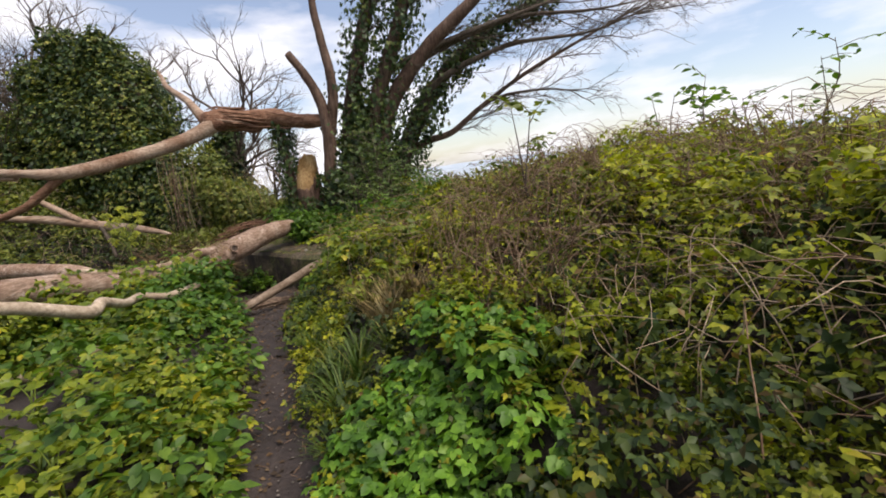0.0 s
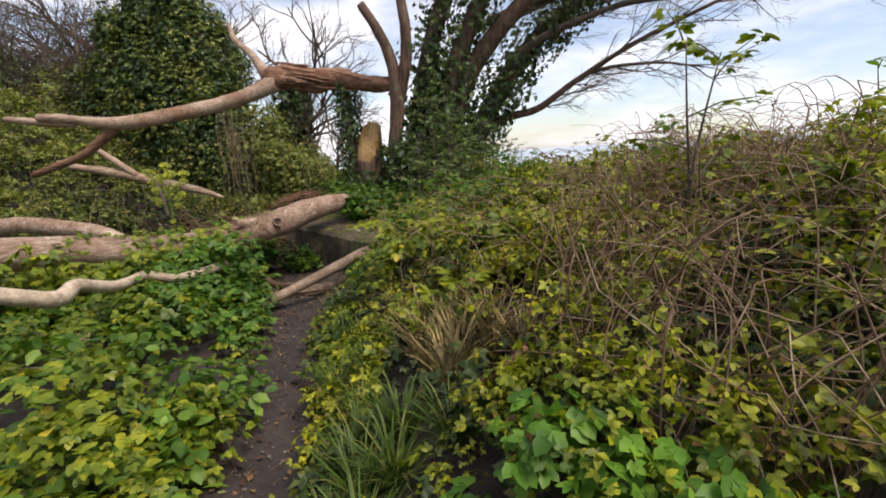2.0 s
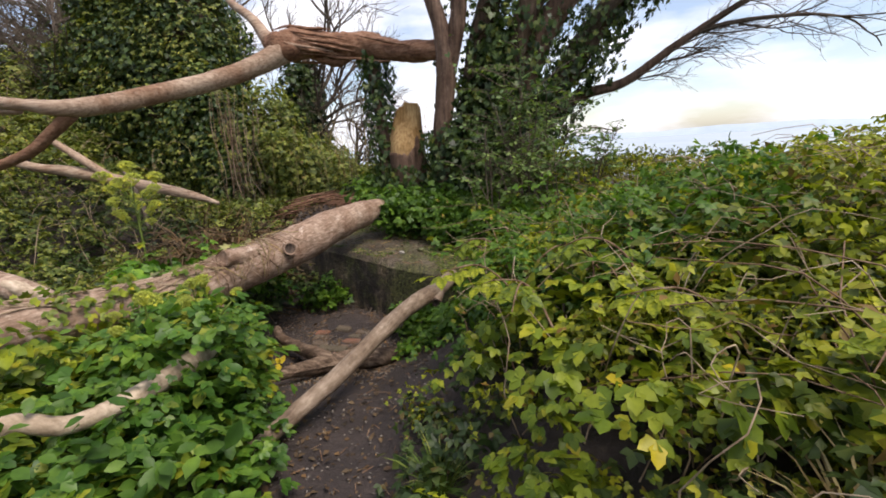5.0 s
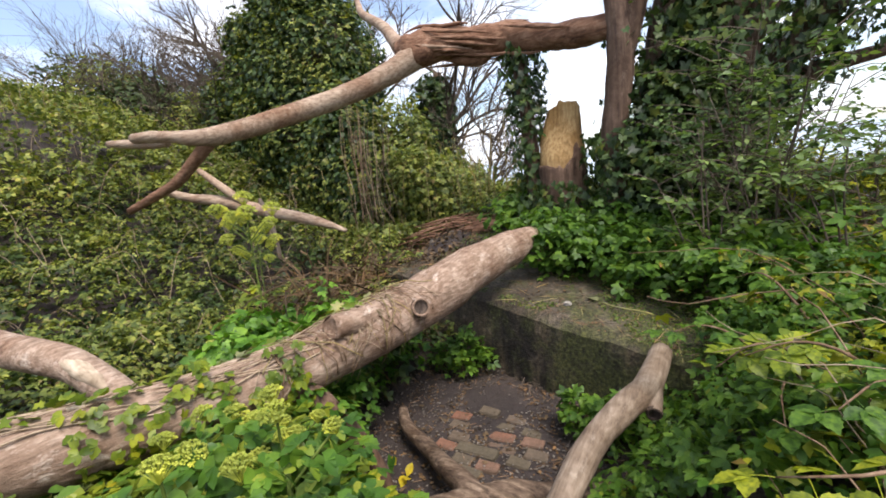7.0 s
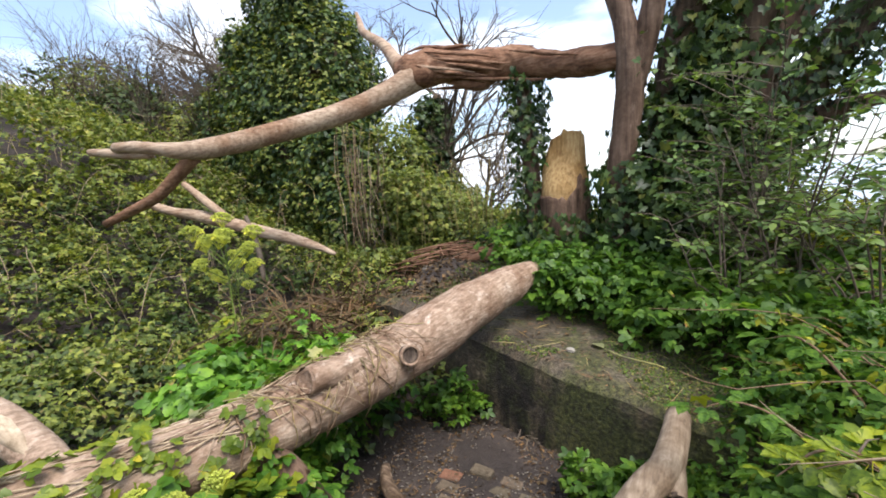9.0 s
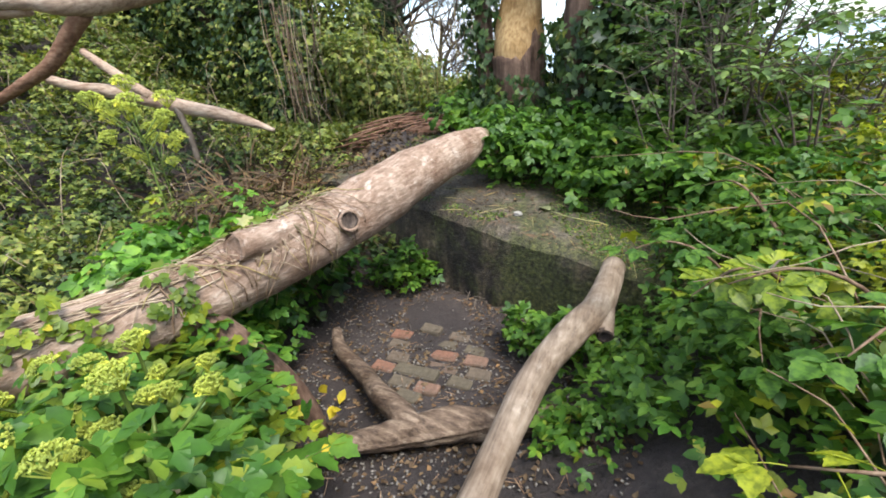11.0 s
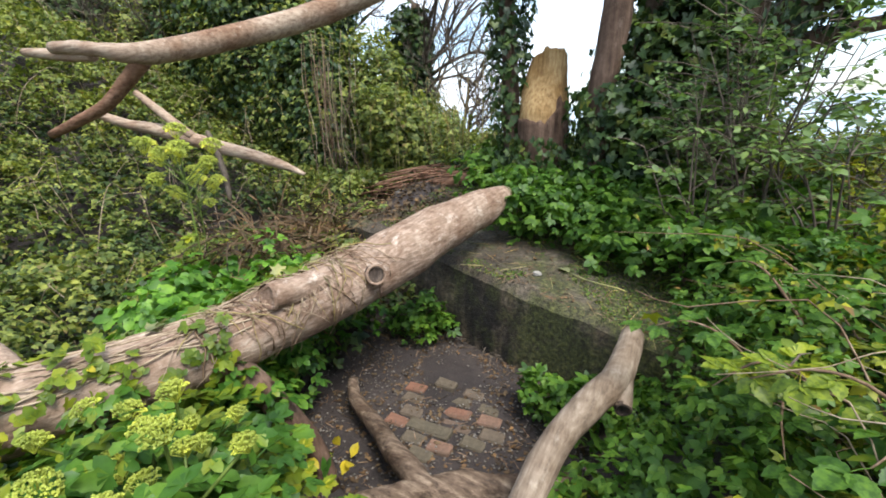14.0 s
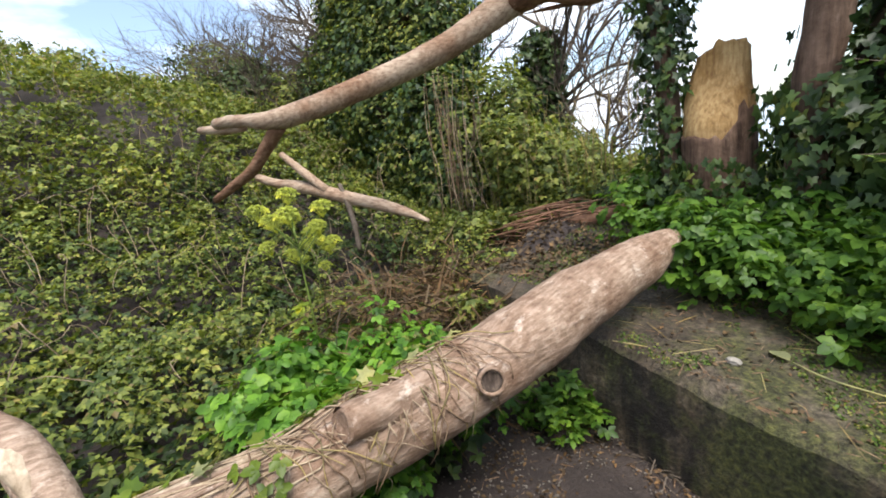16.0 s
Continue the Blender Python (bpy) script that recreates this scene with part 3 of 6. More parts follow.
# ---------------- slab, bricks, wood on the ground ----------------
def rough_box(corners, z0, z1, cells=0.05, seed=0, worn=0.025):
    """A slab on four plan corners (counter-clockwise), gridded, with worn edges; z1(x, y) is its top."""
    c = [np.array(q, float) for q in corners]
    nu = int(np.linalg.norm(c[1] - c[0]) / cells)
    nv = int(np.linalg.norm(c[3] - c[0]) / cells)
    s = Soup()

    def patch(fn, a, b):
        U, V = np.meshgrid(np.linspace(0, 1, a + 1), np.linspace(0, 1, b + 1), indexing="ij")
        P = fn(U.ravel(), V.ravel())
        i, j = np.meshgrid(np.arange(a), np.arange(b), indexing="ij")
        q = (i * (b + 1) + j).ravel()
        s.add(P, np.concatenate([np.stack([q, q + b + 1, q + b + 2], 1), np.stack([q, q + b + 2, q + 1], 1)]))

    def plan(u, v):
        return ((1 - u) * (1 - v))[:, None] * c[0] + (u * (1 - v))[:, None] * c[1] + (u * v)[:, None] * c[2] + ((1 - u) * v)[:, None] * c[3]

    def top(u, v):
        p = plan(u, v)
        edge = np.minimum(np.minimum(u, 1 - u) * nu, np.minimum(v, 1 - v) * nv) * cells
        z = z1(p[:, 0], p[:, 1]) + 0.02 * (fbm(p[:, 0] * 7, p[:, 1] * 7, 0, seed) - 0.5)
        z -= worn * np.exp(-edge / 0.025) * (0.5 + fbm(p[:, 0] * 5, p[:, 1] * 5, 0, seed + 4))
        return np.column_stack([p, z])

    def wall(a, b):
        def fn(u, v):
            p = (1 - u)[:, None] * c[a] + u[:, None] * c[b]
            zt = z1(p[:, 0], p[:, 1]) + 0.02 * (fbm(p[:, 0] * 7, p[:, 1] * 7, 0, seed) - 0.5) - worn * (0.5 + fbm(p[:, 0] * 5, p[:, 1] * 5, 0, seed + 4))
            d = c[b] - c[a]
            nrm = np.array((d[1], -d[0])) / np.linalg.norm(d)
            off = 0.06 * (fbm(p[:, 0] * 6, p[:, 1] * 6, v * 3, seed + 2) - 0.5) * np.sin(np.pi * np.clip(v, 0, 1)) + 0.03 * (1 - v)
            off *= np.sin(np.pi * np.clip(u, 0.0, 1)) ** 0.2
            p = p + nrm * off[:, None]
            return np.column_stack([p, z0 + (zt - z0) * v])
        return fn

    patch(top, nu, nv)
    for a, b, m in ((0, 1, nu), (1, 2, nv), (2, 3, nu), (3, 0, nv)):
        patch(wall(a, b), m, 8)
    return s


def slab_top(x, y):
    return 0.465 - 0.07 * np.clip(x + 2.1, -1.3, 1.4) + 0.03 * (y - 5.7)


SLAB_QUAD = ((-3.85, 6.29), (-0.9, 5.32), (-0.35, 6.75), (-3.3, 7.8))


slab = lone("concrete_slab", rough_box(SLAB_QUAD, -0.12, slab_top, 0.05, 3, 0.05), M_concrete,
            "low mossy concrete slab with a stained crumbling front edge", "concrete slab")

# bricks sunk in the mud of the hollow
paving = thing("brick_paving", "worn red and mossy bricks sunk in the muddy ground", "paving", kind="structure", at=(-2.2, 5.0, 0))


def brick_mesh(name, lx, ly, lz, seed):
    bm = bmesh.new()
    bmesh.ops.create_cube(bm, size=1.0)
    bmesh.ops.scale(bm, vec=(lx, ly, lz), verts=bm.verts)
    bmesh.ops.bevel(bm, geom=bm.edges[:], offset=0.008, segments=1, affect="EDGES")
    r = random.Random(seed)
    for v in bm.verts:
        v.co += Vector((r.uniform(-1, 1), r.uniform(-1, 1), r.uniform(-1, 1))) * 0.003
    me = bpy.data.meshes.new(name)
    bm.to_mesh(me)
    bm.free()
    me.materials.append(M_brick)
    return me


brick_kinds = [brick_mesh("brick", 0.225, 0.075, 0.06, 1), brick_mesh("brick_b", 0.22, 0.07, 0.06, 2), brick_mesh("brick_half", 0.11, 0.075, 0.06, 3)]
brick_rows = [(-2.27, 4.99, 0), (-2.05, 5.0, 2), (-2.44, 4.97, 2), (-2.20, 5.075, 1), (-1.99, 5.085, 2), (-2.41, 5.06, 2), (-2.25, 5.16, 0), (-2.04, 5.175, 2), (-2.46, 5.15, 2), (-2.29, 5.245, 1),
              (-2.08, 5.26, 2), (-2.49, 5.235, 2), (-2.30, 4.90, 2), (-2.17, 4.905, 2), (-2.2, 5.34, 2), (-2.36, 5.33, 2), (-2.22, 4.82, 2)]
for bx, by, kind_i in brick_rows:
    o = new("brick", brick_kinds[kind_i])
    o.parent = paving
    o.matrix_parent_inverse = Matrix.Translation(-paving.location)
    o.matrix_basis = pose(bx, by, float(land(bx, by)) - 0.019 + random.uniform(-0.007, 0.007), random.uniform(-4, 4), random.uniform(-4, 4), 4 + random.uniform(-5, 5))


def round_end(soup, centre, normal, r, depth, seed):
    """A sawn or broken end: a ring with a hollow."""
    nrm = Vector(normal).normalized()
    u = nrm.orthogonal().normalized()
    w = nrm.cross(u)
    v, f, n = [], [], 14
    for k, (rad, off) in enumerate(((1.0, -0.012), (0.86, 0.006), (0.66, -depth * 0.2), (0.3, -depth * 0.5))):
        for i in range(n):
            a = 2 * math.pi * i / n
            q = Vector(centre) + (u * math.cos(a) + w * math.sin(a)) * r * rad * (1 + 0.12 * math.sin(3 * a + seed)) + nrm * off
            v.append(q[:])
    v.append((Vector(centre) - nrm * depth * 0.6)[:])
    for k in range(3):
        for i in range(n):
            a, b = k * n + i, k * n + (i + 1) % n
            f += [(a, b, b + n), (a, b + n, a + n)]
    for i in range(n):
        f.append((3 * n + i, 3 * n + (i + 1) % n, 4 * n))
    soup.add(v, f)


# the big bare log lying across the hollow
log = thing("fallen_log", "bare pinkish-brown fallen log with sawn knots and peeling ivy stems", "log", at=(-2.7, 4.8, 0.5))
LOG = [(-2.46, 6.58, 0.845), (-2.47, 6.5, 0.828), (-2.50, 6.2, 0.795), (-2.55, 5.7, 0.77), (-2.60, 5.3, 0.715), (-2.65, 5.0, 0.685), (-2.71, 4.65, 0.66), (-2.76, 4.35, 0.645), (-2.82, 4.1, 0.652), (-2.87, 3.85, 0.682), (-2.91, 3.6, 0.725), (-3.0, 3.1, 0.83), (-3.1, 2.4, 0.92)]
LOG_R = [0.012, 0.06, 0.12, 0.138, 0.144, 0.143, 0.134, 0.118, 0.115, 0.115, 0.115, 0.115, 0.112]


def log_at(y):
    """Middle of the log (x, z) and its radius, at y."""
    k = [-p[1] for p in LOG]
    return np.interp(-y, k, [p[0] for p in LOG]), np.interp(-y, k, [p[2] for p in LOG]), np.interp(-y, k, LOG_R)


s = Soup()
s.tube(LOG, LOG_R, 28, 0.10, 2, True, 8)
part("trunk", s, M_log, log)
for (bx, by, bz), (ex, ey, ez), r in (((-2.62, 5.05, 0.70), (-2.485, 4.965, 0.745), 0.046), ((-2.645, 4.84, 0.735), (-2.64, 4.52, 0.79), 0.052)):
    s = Soup()
    ax = Vector((ex - bx, ey - by, ez - bz))
    s.tube([(bx, by, bz), ((bx + ex) / 2, (by + ey) / 2, (bz + ez) / 2), (ex, ey, ez)], [r * 1.45, r * 1.15, r], 14, 0.12, 5, False, 4)
    kn = part("knot", s, M_log, log, "rounded collar of a sawn side branch")
    s = Soup()
    round_end(s, (ex, ey, ez), ax, r, 0.01, bx)
    part("sawn_end", s, M_endgrain if ez < 0.77 else M_log, kn, "dark weathered end grain" if ez < 0.77 else "cracked brown end grain")
    if by > 4.9:
        s = Soup()
        axn = ax.normalized()
        e1 = axn.orthogonal().normalized()
        e2 = axn.cross(e1)
        s.tube([(Vector((ex, ey, ez)) + axn * 0.003 + (e1 * math.cos(q * 0.3927) + e2 * math.sin(q * 0.3927)) * r * 0.9)[:] for q in range(17)], [0.007] * 17, 6, 0.3, 3, False, 2)
        part("callus_ring", s, M_log, kn, "pale ring of healed wood")
for pts, rr in (([(-2.74, 4.3, 0.66), (-2.60, 4.42, 0.45), (-2.5, 4.5, 0.2), (-2.45, 4.52, 0.0)], [0.065, 0.05, 0.045, 0.04]), ([(-2.95, 3.3, 0.78), (-2.85, 3.1, 0.5), (-2.8, 2.95, 0.2)], [0.07, 0.06, 0.055])):
    s = Soup()
    s.tube(pts, rr, 12, 0.15, 7, True, 5)
    part("side_branch", s, M_stumpbark, log, "broken side branch propping the log")
# dry ivy stems over its near part
r_ = random.Random(4)
for i in range(26):
    y = r_.uniform(3.2, 4.45)
    pts = []
    a = r_.uniform(0.5, 2.2)
    L = r_.uniform(0.3, 0.9)
    for q in range(6):
        yy = y + L * q / 5 * r_.choice((1, 1))
        aa = a + 0.2 * math.sin(q * 1.3 + i)
        cx_, cz_, lr_ = log_at(yy)
        pts.append((cx_ + (lr_ + 0.008) * math.cos(aa), yy, cz_ + (lr_ + 0.008) * math.sin(aa)))
    s = Soup()
    s.tube(pts, [0.0015 + 0.002 * r_.random()] * 6, 5, 0, 0, True, 3)
    part("ivy_stem", s, M_drycane, log, "dry clinging ivy stem")

# straw-like dead ivy hanging round the knots
for i in range(70):
    y, a, sweep = r_.uniform(4.25, 5.0), r_.uniform(1.2, 2.1), r_.uniform(0.8, 2.4)
    drift = r_.gauss(0, 0.16)
    pts = []
    for q in range(6):
        yy, aa = y + drift * q / 5 + r_.gauss(0, 0.008), a - sweep * q / 5
        cx_, cz_, lr_ = log_at(yy)
        rr_ = lr_ + 0.004 + 0.02 * r_.random()
        pts.append((cx_ + rr_ * math.cos(aa), yy, cz_ + rr_ * math.sin(aa) - 0.03 * max(0.0, -aa)))
    s = Soup()
    s.tube(pts, [0.001 + 0.0018 * r_.random()] * 6, 4, 0, 0, True, 2)
    part("ivy_stem", s, (M_drycane, M_straw, M_cane)[i % 3], log, "dry clinging ivy stem")
# strips of peeling bark along the near part
for i in range(9):
    y, a, L = r_.uniform(3.3, 4.1), r_.uniform(1.3, 2.2), r_.uniform(0.25, 0.6)
    pts = []
    for q in range(5):
        yy = y + L * q / 4
        cx_, cz_, lr_ = log_at(yy)
        aa = a + 0.1 * math.sin(q + i)
        pts.append((cx_ + lr_ * math.cos(aa), yy, cz_ + lr_ * math.sin(aa)))
    s = Soup()
    s.tube(pts, [0.003, 0.009, 0.011, 0.008, 0.002], 6, 0.35, i, True, 3)
    part("bark_strip", s, (M_log, M_white)[i % 3 == 0], log, "raised strip of peeling bark")

# thin branch with a white scar leaning on the log
scar = thing("scarred_branch", "thick bare branch with a white debarked scar beside the log", "branch", at=(-3.4, 3.75, 0.5))
s = Soup()
s.tube([(-2.98, 3.94, 0.62), (-3.17, 3.91, 0.70), (-3.38, 3.86, 0.81), (-3.6, 3.76, 0.88), (-4.1, 3.66, 0.93), (-4.7, 3.6, 0.85)], [0.05, 0.062, 0.066, 0.068, 0.07, 0.065], 14, 0.08, 3, True, 6)
part("limb", s, M_log, scar)
s = Soup()
s.tube([(-3.12, 3.89, 0.71), (-3.28, 3.86, 0.80), (-3.46, 3.80, 0.875)], [0.012, 0.038, 0.012], 10, 0.15, 3, True, 5)
part("scar", s, M_white, scar, "pale strip of bare wood")

# bleached branches in the low growth
for pts, rad, lab in (([(-2.05, 1.75, 1.06), (-1.92, 2.12, 0.92), (-1.85, 2.41, 0.79), (-1.9, 2.55, 0.81), (-1.98, 2.8, 0.73), (-2.12, 3.1, 0.70), (-2.0, 3.2, 0.66), (-1.98, 3.45, 0.64), (-2.07, 3.7, 0.60), (-2.2, 3.9, 0.5)], [0.034, 0.036, 0.04, 0.036, 0.03, 0.03, 0.027, 0.035, 0.05, 0.05], "bleached crooked branch propped over the low growth"),
                      ([(-2.8, 2.62, 0.37), (-2.55, 2.74, 0.38), (-2.3, 2.88, 0.35)], [0.07, 0.065, 0.055], "short bleached log half hidden in leaves"),
                      ([(-2.65, 2.28, 0.42), (-2.42, 2.37, 0.41), (-2.15, 2.48, 0.37)], [0.035, 0.033, 0.025], "pale broken stick half hidden in leaves")):
    s = Soup()
    s.tube(pts, rad, 12, 0.14, 6, True, 6)
    lone("dead_branch", s, M_white, lab, "branch", "bleached branches")

# the long stick across the path
stick = thing("long_stick", "long grey-brown stick with a broken fork lying over the path", "stick", at=(-1.6, 4.4, 0.3))
s = Soup()
s.tube([(-1.74, 3.55, 0.33), (-1.70, 3.75, 0.35), (-1.65, 4.05, 0.37), (-1.64, 4.4, 0.375), (-1.62, 4.7, 0.385), (-1.545, 4.93, 0.42), (-1.485, 5.12, 0.425), (-1.47, 5.5, 0.41)], [0.03, 0.036, 0.042, 0.046, 0.05, 0.054, 0.058, 0.052], 14, 0.09, 4, True, 6)
part("shaft", s, M_stick, stick)
s = Soup()
s.tube([(-1.48, 5.14, 0.42), (-1.46, 5.05, 0.405), (-1.445, 4.97, 0.39)], [0.05, 0.038, 0.03], 12, 0.15, 8, False, 4)
stub = part("broken_fork", s, M_stick, stick, "snapped side fork")
s = Soup()
round_end(s, (-1.445, 4.97, 0.39), (0.2, -0.9, -0.2), 0.03, 0.02, 1)
part("broken_end", s, M_endgrain, stub, "splintered red-brown end")

# forked dead branch and log that hold the step
step = thing("step_log", "split weathered log with a crooked fork forming a step", "log", at=(-1.85, 4.6, 0.0))
s = Soup()
s.tube([(-2.36, 4.30, 0.11), (-2.14, 4.48, 0.13), (-1.92, 4.64, 0.115), (-1.66, 4.78, 0.095), (-1.48, 4.87, 0.085)], [0.02, 0.05, 0.062, 0.058, 0.05], 26, 0.34, 9, True, 10)
part("log", s, M_split, step)
s = Soup()
s.tube([(-2.0, 4.55, 0.15), (-2.1, 4.60, 0.145), (-2.25, 4.68, 0.13), (-2.42, 4.8, 0.09), (-2.62, 4.9, 0.1), (-2.72, 5.0, 0.12)], [0.035, 0.05, 0.043, 0.04, 0.035, 0.025], 14, 0.16, 3, True, 6)
part("fork", s, M_split, step, "crooked grey side branch")
rq = random.Random(31)
for i in range(9):
    k, e = rq.uniform(0.0, 0.45), rq.uniform(0.35, 0.6)
    up, out_ = rq.uniform(0.03, 0.062), rq.uniform(-0.045, 0.03)
    pts = [(-2.32 + 0.82 * u + out_ * 0.5, 4.34 + 0.55 * u - out_ * 0.8, 0.115 - 0.04 * u + up * math.sin(min(1.0, 0.25 + u) * 1.57)) for u in (k, k + e / 3, k + e * 2 / 3, k + e)]
    s = Soup()
    s.tube(pts, [0.004, 0.013, 0.012, 0.004], 7, 0.35, i, True, 4)
    part("splinter", s, M_split, step, "raised strip of torn grain")

# ---------------- the dead limb, the post and the stump ----------------
limb = thing("dead_limb", "big bare dead limb resting on the ivy post and the tree", "fallen limb", at=(-4.0, 7.0, 2.4))
s = Soup()
s.tube([(-6.68, 5.75, 2.11), (-6.3, 5.77, 2.08), (-5.95, 5.78, 2.03), (-5.35, 5.9, 1.97), (-4.67, 6.5, 2.15), (-4.16, 6.9, 2.33), (-3.78, 7.18, 2.55)], [0.055, 0.062, 0.06, 0.095, 0.10, 0.105, 0.13], 16, 0.1, 5, True, 6)
part("lower_limb", s, M_limb, limb)
s = Soup()
s.tube([(-4.0, 7.2, 2.66), (-3.78, 7.2, 2.62), (-3.5, 7.32, 2.60), (-3.28, 7.4, 2.57), (-3.05, 7.45, 2.55), (-2.85, 7.5, 2.54), (-2.5, 7.42, 2.45), (-2.09, 7.3, 2.38), (-1.9, 7.26, 2.36)], [0.09, 0.17, 0.165, 0.165, 0.15, 0.13, 0.115, 0.105, 0.10], 26, 0.42, 7, True, 12)
part("torn_limb", s, M_redwood, limb, "torn red-brown section")
rs = random.Random(21)
for i in range(26):
    a, x0, L = rs.uniform(0, 6.283), rs.uniform(-4.0, -2.9), rs.uniform(0.25, 0.7)
    pts = []
    for q in range(5):
        x = x0 + L * q / 4
        cy, cz = np.interp(x, (-4.0, -3.5, -2.85, -2.0), (7.2, 7.32, 7.5, 7.3)), np.interp(x, (-4.0, -3.5, -2.85, -2.0), (2.66, 2.6, 2.54, 2.38))
        rr = np.interp(x, (-4.0, -3.8, -3.2, -2.5, -2.0), (0.10, 0.165, 0.16, 0.115, 0.105)) + 0.012 + 0.02 * rs.random()
        pts.append((x, cy + math.cos(a + 0.12 * q) * rr, cz + math.sin(a + 0.12 * q) * rr))
    s = Soup()
    s.tube(pts, [0.004, 0.016, 0.02, 0.014, 0.003], 6, 0.3, i, True, 3)
    part("splinter", s, M_redwood if i % 3 else M_limb, limb)
s = Soup()
s.tube([(-3.55, 7.30, 2.5), (-3.35, 7.33, 2.44), (-3.2, 7.38, 2.41), (-3.02, 7.42, 2.47)], [0.03, 0.06, 0.065, 0.03], 12, 0.3, 3, True, 5)
part("hanging_bark", s, M_redwood, limb, "dark hanging flap of bark")
s = Soup()
s.tube([(-3.98, 7.22, 2.66), (-4.2, 7.4, 2.83), (-4.48, 7.6, 3.08), (-4.99, 7.9, 3.41), (-5.2, 8.1, 3.62), (-5.33, 8.2, 3.8)], [0.1, 0.075, 0.06, 0.05, 0.04, 0.025], 12, 0.1, 8, True, 5)
part("horn", s, M_limb, limb)
s = Soup()
s.tube([(-7.42, 5.8, 2.14), (-7.0, 5.8, 2.09), (-6.54, 5.8, 2.03), (-6.1, 5.8, 1.99)], [0.04, 0.05, 0.05, 0.04], 12, 0.1, 9, True, 5)
part("twin_tip", s, M_limb, limb)
s = Soup()
s.tube([(-5.5, 5.88, 1.92), (-5.72, 5.82, 1.76), (-6.01, 5.75, 1.57), (-6.4, 5.68, 1.45), (-6.81, 5.6, 1.33)], [0.07, 0.062, 0.055, 0.05, 0.04], 12, 0.1, 10, True, 5)
part("side_branch", s, M_redwood, limb)

low = thing("low_dead_branch", "pale dead branch lying low against the dark thicket", "branch", at=(-5.7, 6.6, 1.0))
s = Soup()
s.tube([(-7.3, 6.3, 1.5), (-6.9, 6.35, 1.40), (-6.43, 6.4, 1.33), (-5.74, 6.6, 1.14), (-5.24, 6.7, 1.02), (-4.95, 6.74, 0.94), (-4.7, 6.76, 0.86)], [0.05, 0.055, 0.07, 0.075, 0.062, 0.045, 0.02], 12, 0.1, 11, True, 5)
part("limb", s, M_limb, low)
s = Soup()
s.tube([(-6.6, 6.35, 1.72), (-6.3, 6.4, 1.5), (-6.0, 6.5, 1.25)], [0.035, 0.05, 0.05], 10, 0.1, 12, True, 5)
part("side_branch", s, M_limb, low)
s = Soup()
s.tube([(-5.86, 6.58, 1.30), (-5.72, 6.55, 1.1), (-5.58, 6.5, 0.85), (-5.5, 6.45, 0.6)], [0.022, 0.032, 0.03, 0.025], 8, 0.15, 13, True, 4)
part("peg", s, M_twig, low, "weathered grey peg of a broken twig")

stump = thing("tree_stump", "tall broken stump with fresh tan wood above dark bark", "tree stump", at=(-2.45, 7.4, 0.6))
s = Soup()
sv, sf = tube_mesh([(-2.42, 7.38, 0.5), (-2.43, 7.38, 0.75), (-2.45, 7.4, 1.0), (-2.46, 7.42, 1.30), (-2.46, 7.43, 1.55)], [0.25, 0.215, 0.205, 0.215, 0.195], 40, 0.16, 14, True, 10)
ang = np.arctan2(sv[:, 1] - 7.42, sv[:, 0] + 2.46)
rim = 1.30 + 0.16 * np.exp(-((ang + 0.55) / 0.5) ** 2) + 0.14 * (vnoise(ang * 7, ang * 0, 0, 3) - 0.5) + 0.06 * (vnoise(ang * 19, ang * 0, 0, 6) - 0.5)
sv[:, 2] = np.minimum(sv[:, 2], rim)
s.add(sv, sf)
part("bark", s, M_stumpbark, stump, "dark red-brown bark")
s = Soup()
sv, sf = tube_mesh([(-2.46, 7.42, 1.12), (-2.46, 7.43, 1.36), (-2.465, 7.45, 1.55), (-2.465, 7.48, 1.72), (-2.455, 7.50, 1.86)], [0.195, 0.198, 0.188, 0.172, 0.15], 48, 0.10, 15, True, 12)
high = sstep(1.3, 1.86, sv[:, 2])
sv[:, 2] += high ** 3 * (0.09 * (vnoise(sv[:, 0] * 24, sv[:, 1] * 24, 0, 2) - 0.5) - 0.06 * sstep(-2.47, -2.56, sv[:, 0]))
fibre = vnoise(np.arctan2(sv[:, 1] - 7.45, sv[:, 0] + 2.46) * 9, sv[:, 2] * 2, 0, 5) - 0.5
sv[:, 0] += (sv[:, 0] + 2.46) * 0.16 * fibre
sv[:, 1] += np.where(sv[:, 1] < 7.45, 0.22 * sstep(1.30, 1.80, sv[:, 2]) * (7.45 - sv[:, 1]) / 0.2 * 0.8, 0) + 0.015 * fibre
s.add(sv, sf)
part("split_wood", s, M_cut, stump, "raw tan torn heartwood")

post = thing("ivy_post", "slim dead trunk wrapped in dark ivy under the limb", "dead trunk", at=(-2.8, 7.5, 0.6))
s = Soup()
s.tube([(-2.72, 7.45, 0.6), (-2.75, 7.45, 1.07), (-2.8, 7.5, 1.82), (-2.87, 7.54, 2.45)], [0.09, 0.08, 0.07, 0.07], 12, 0.15, 16, True, 6)
part("trunk", s, M_redtrunk, post)


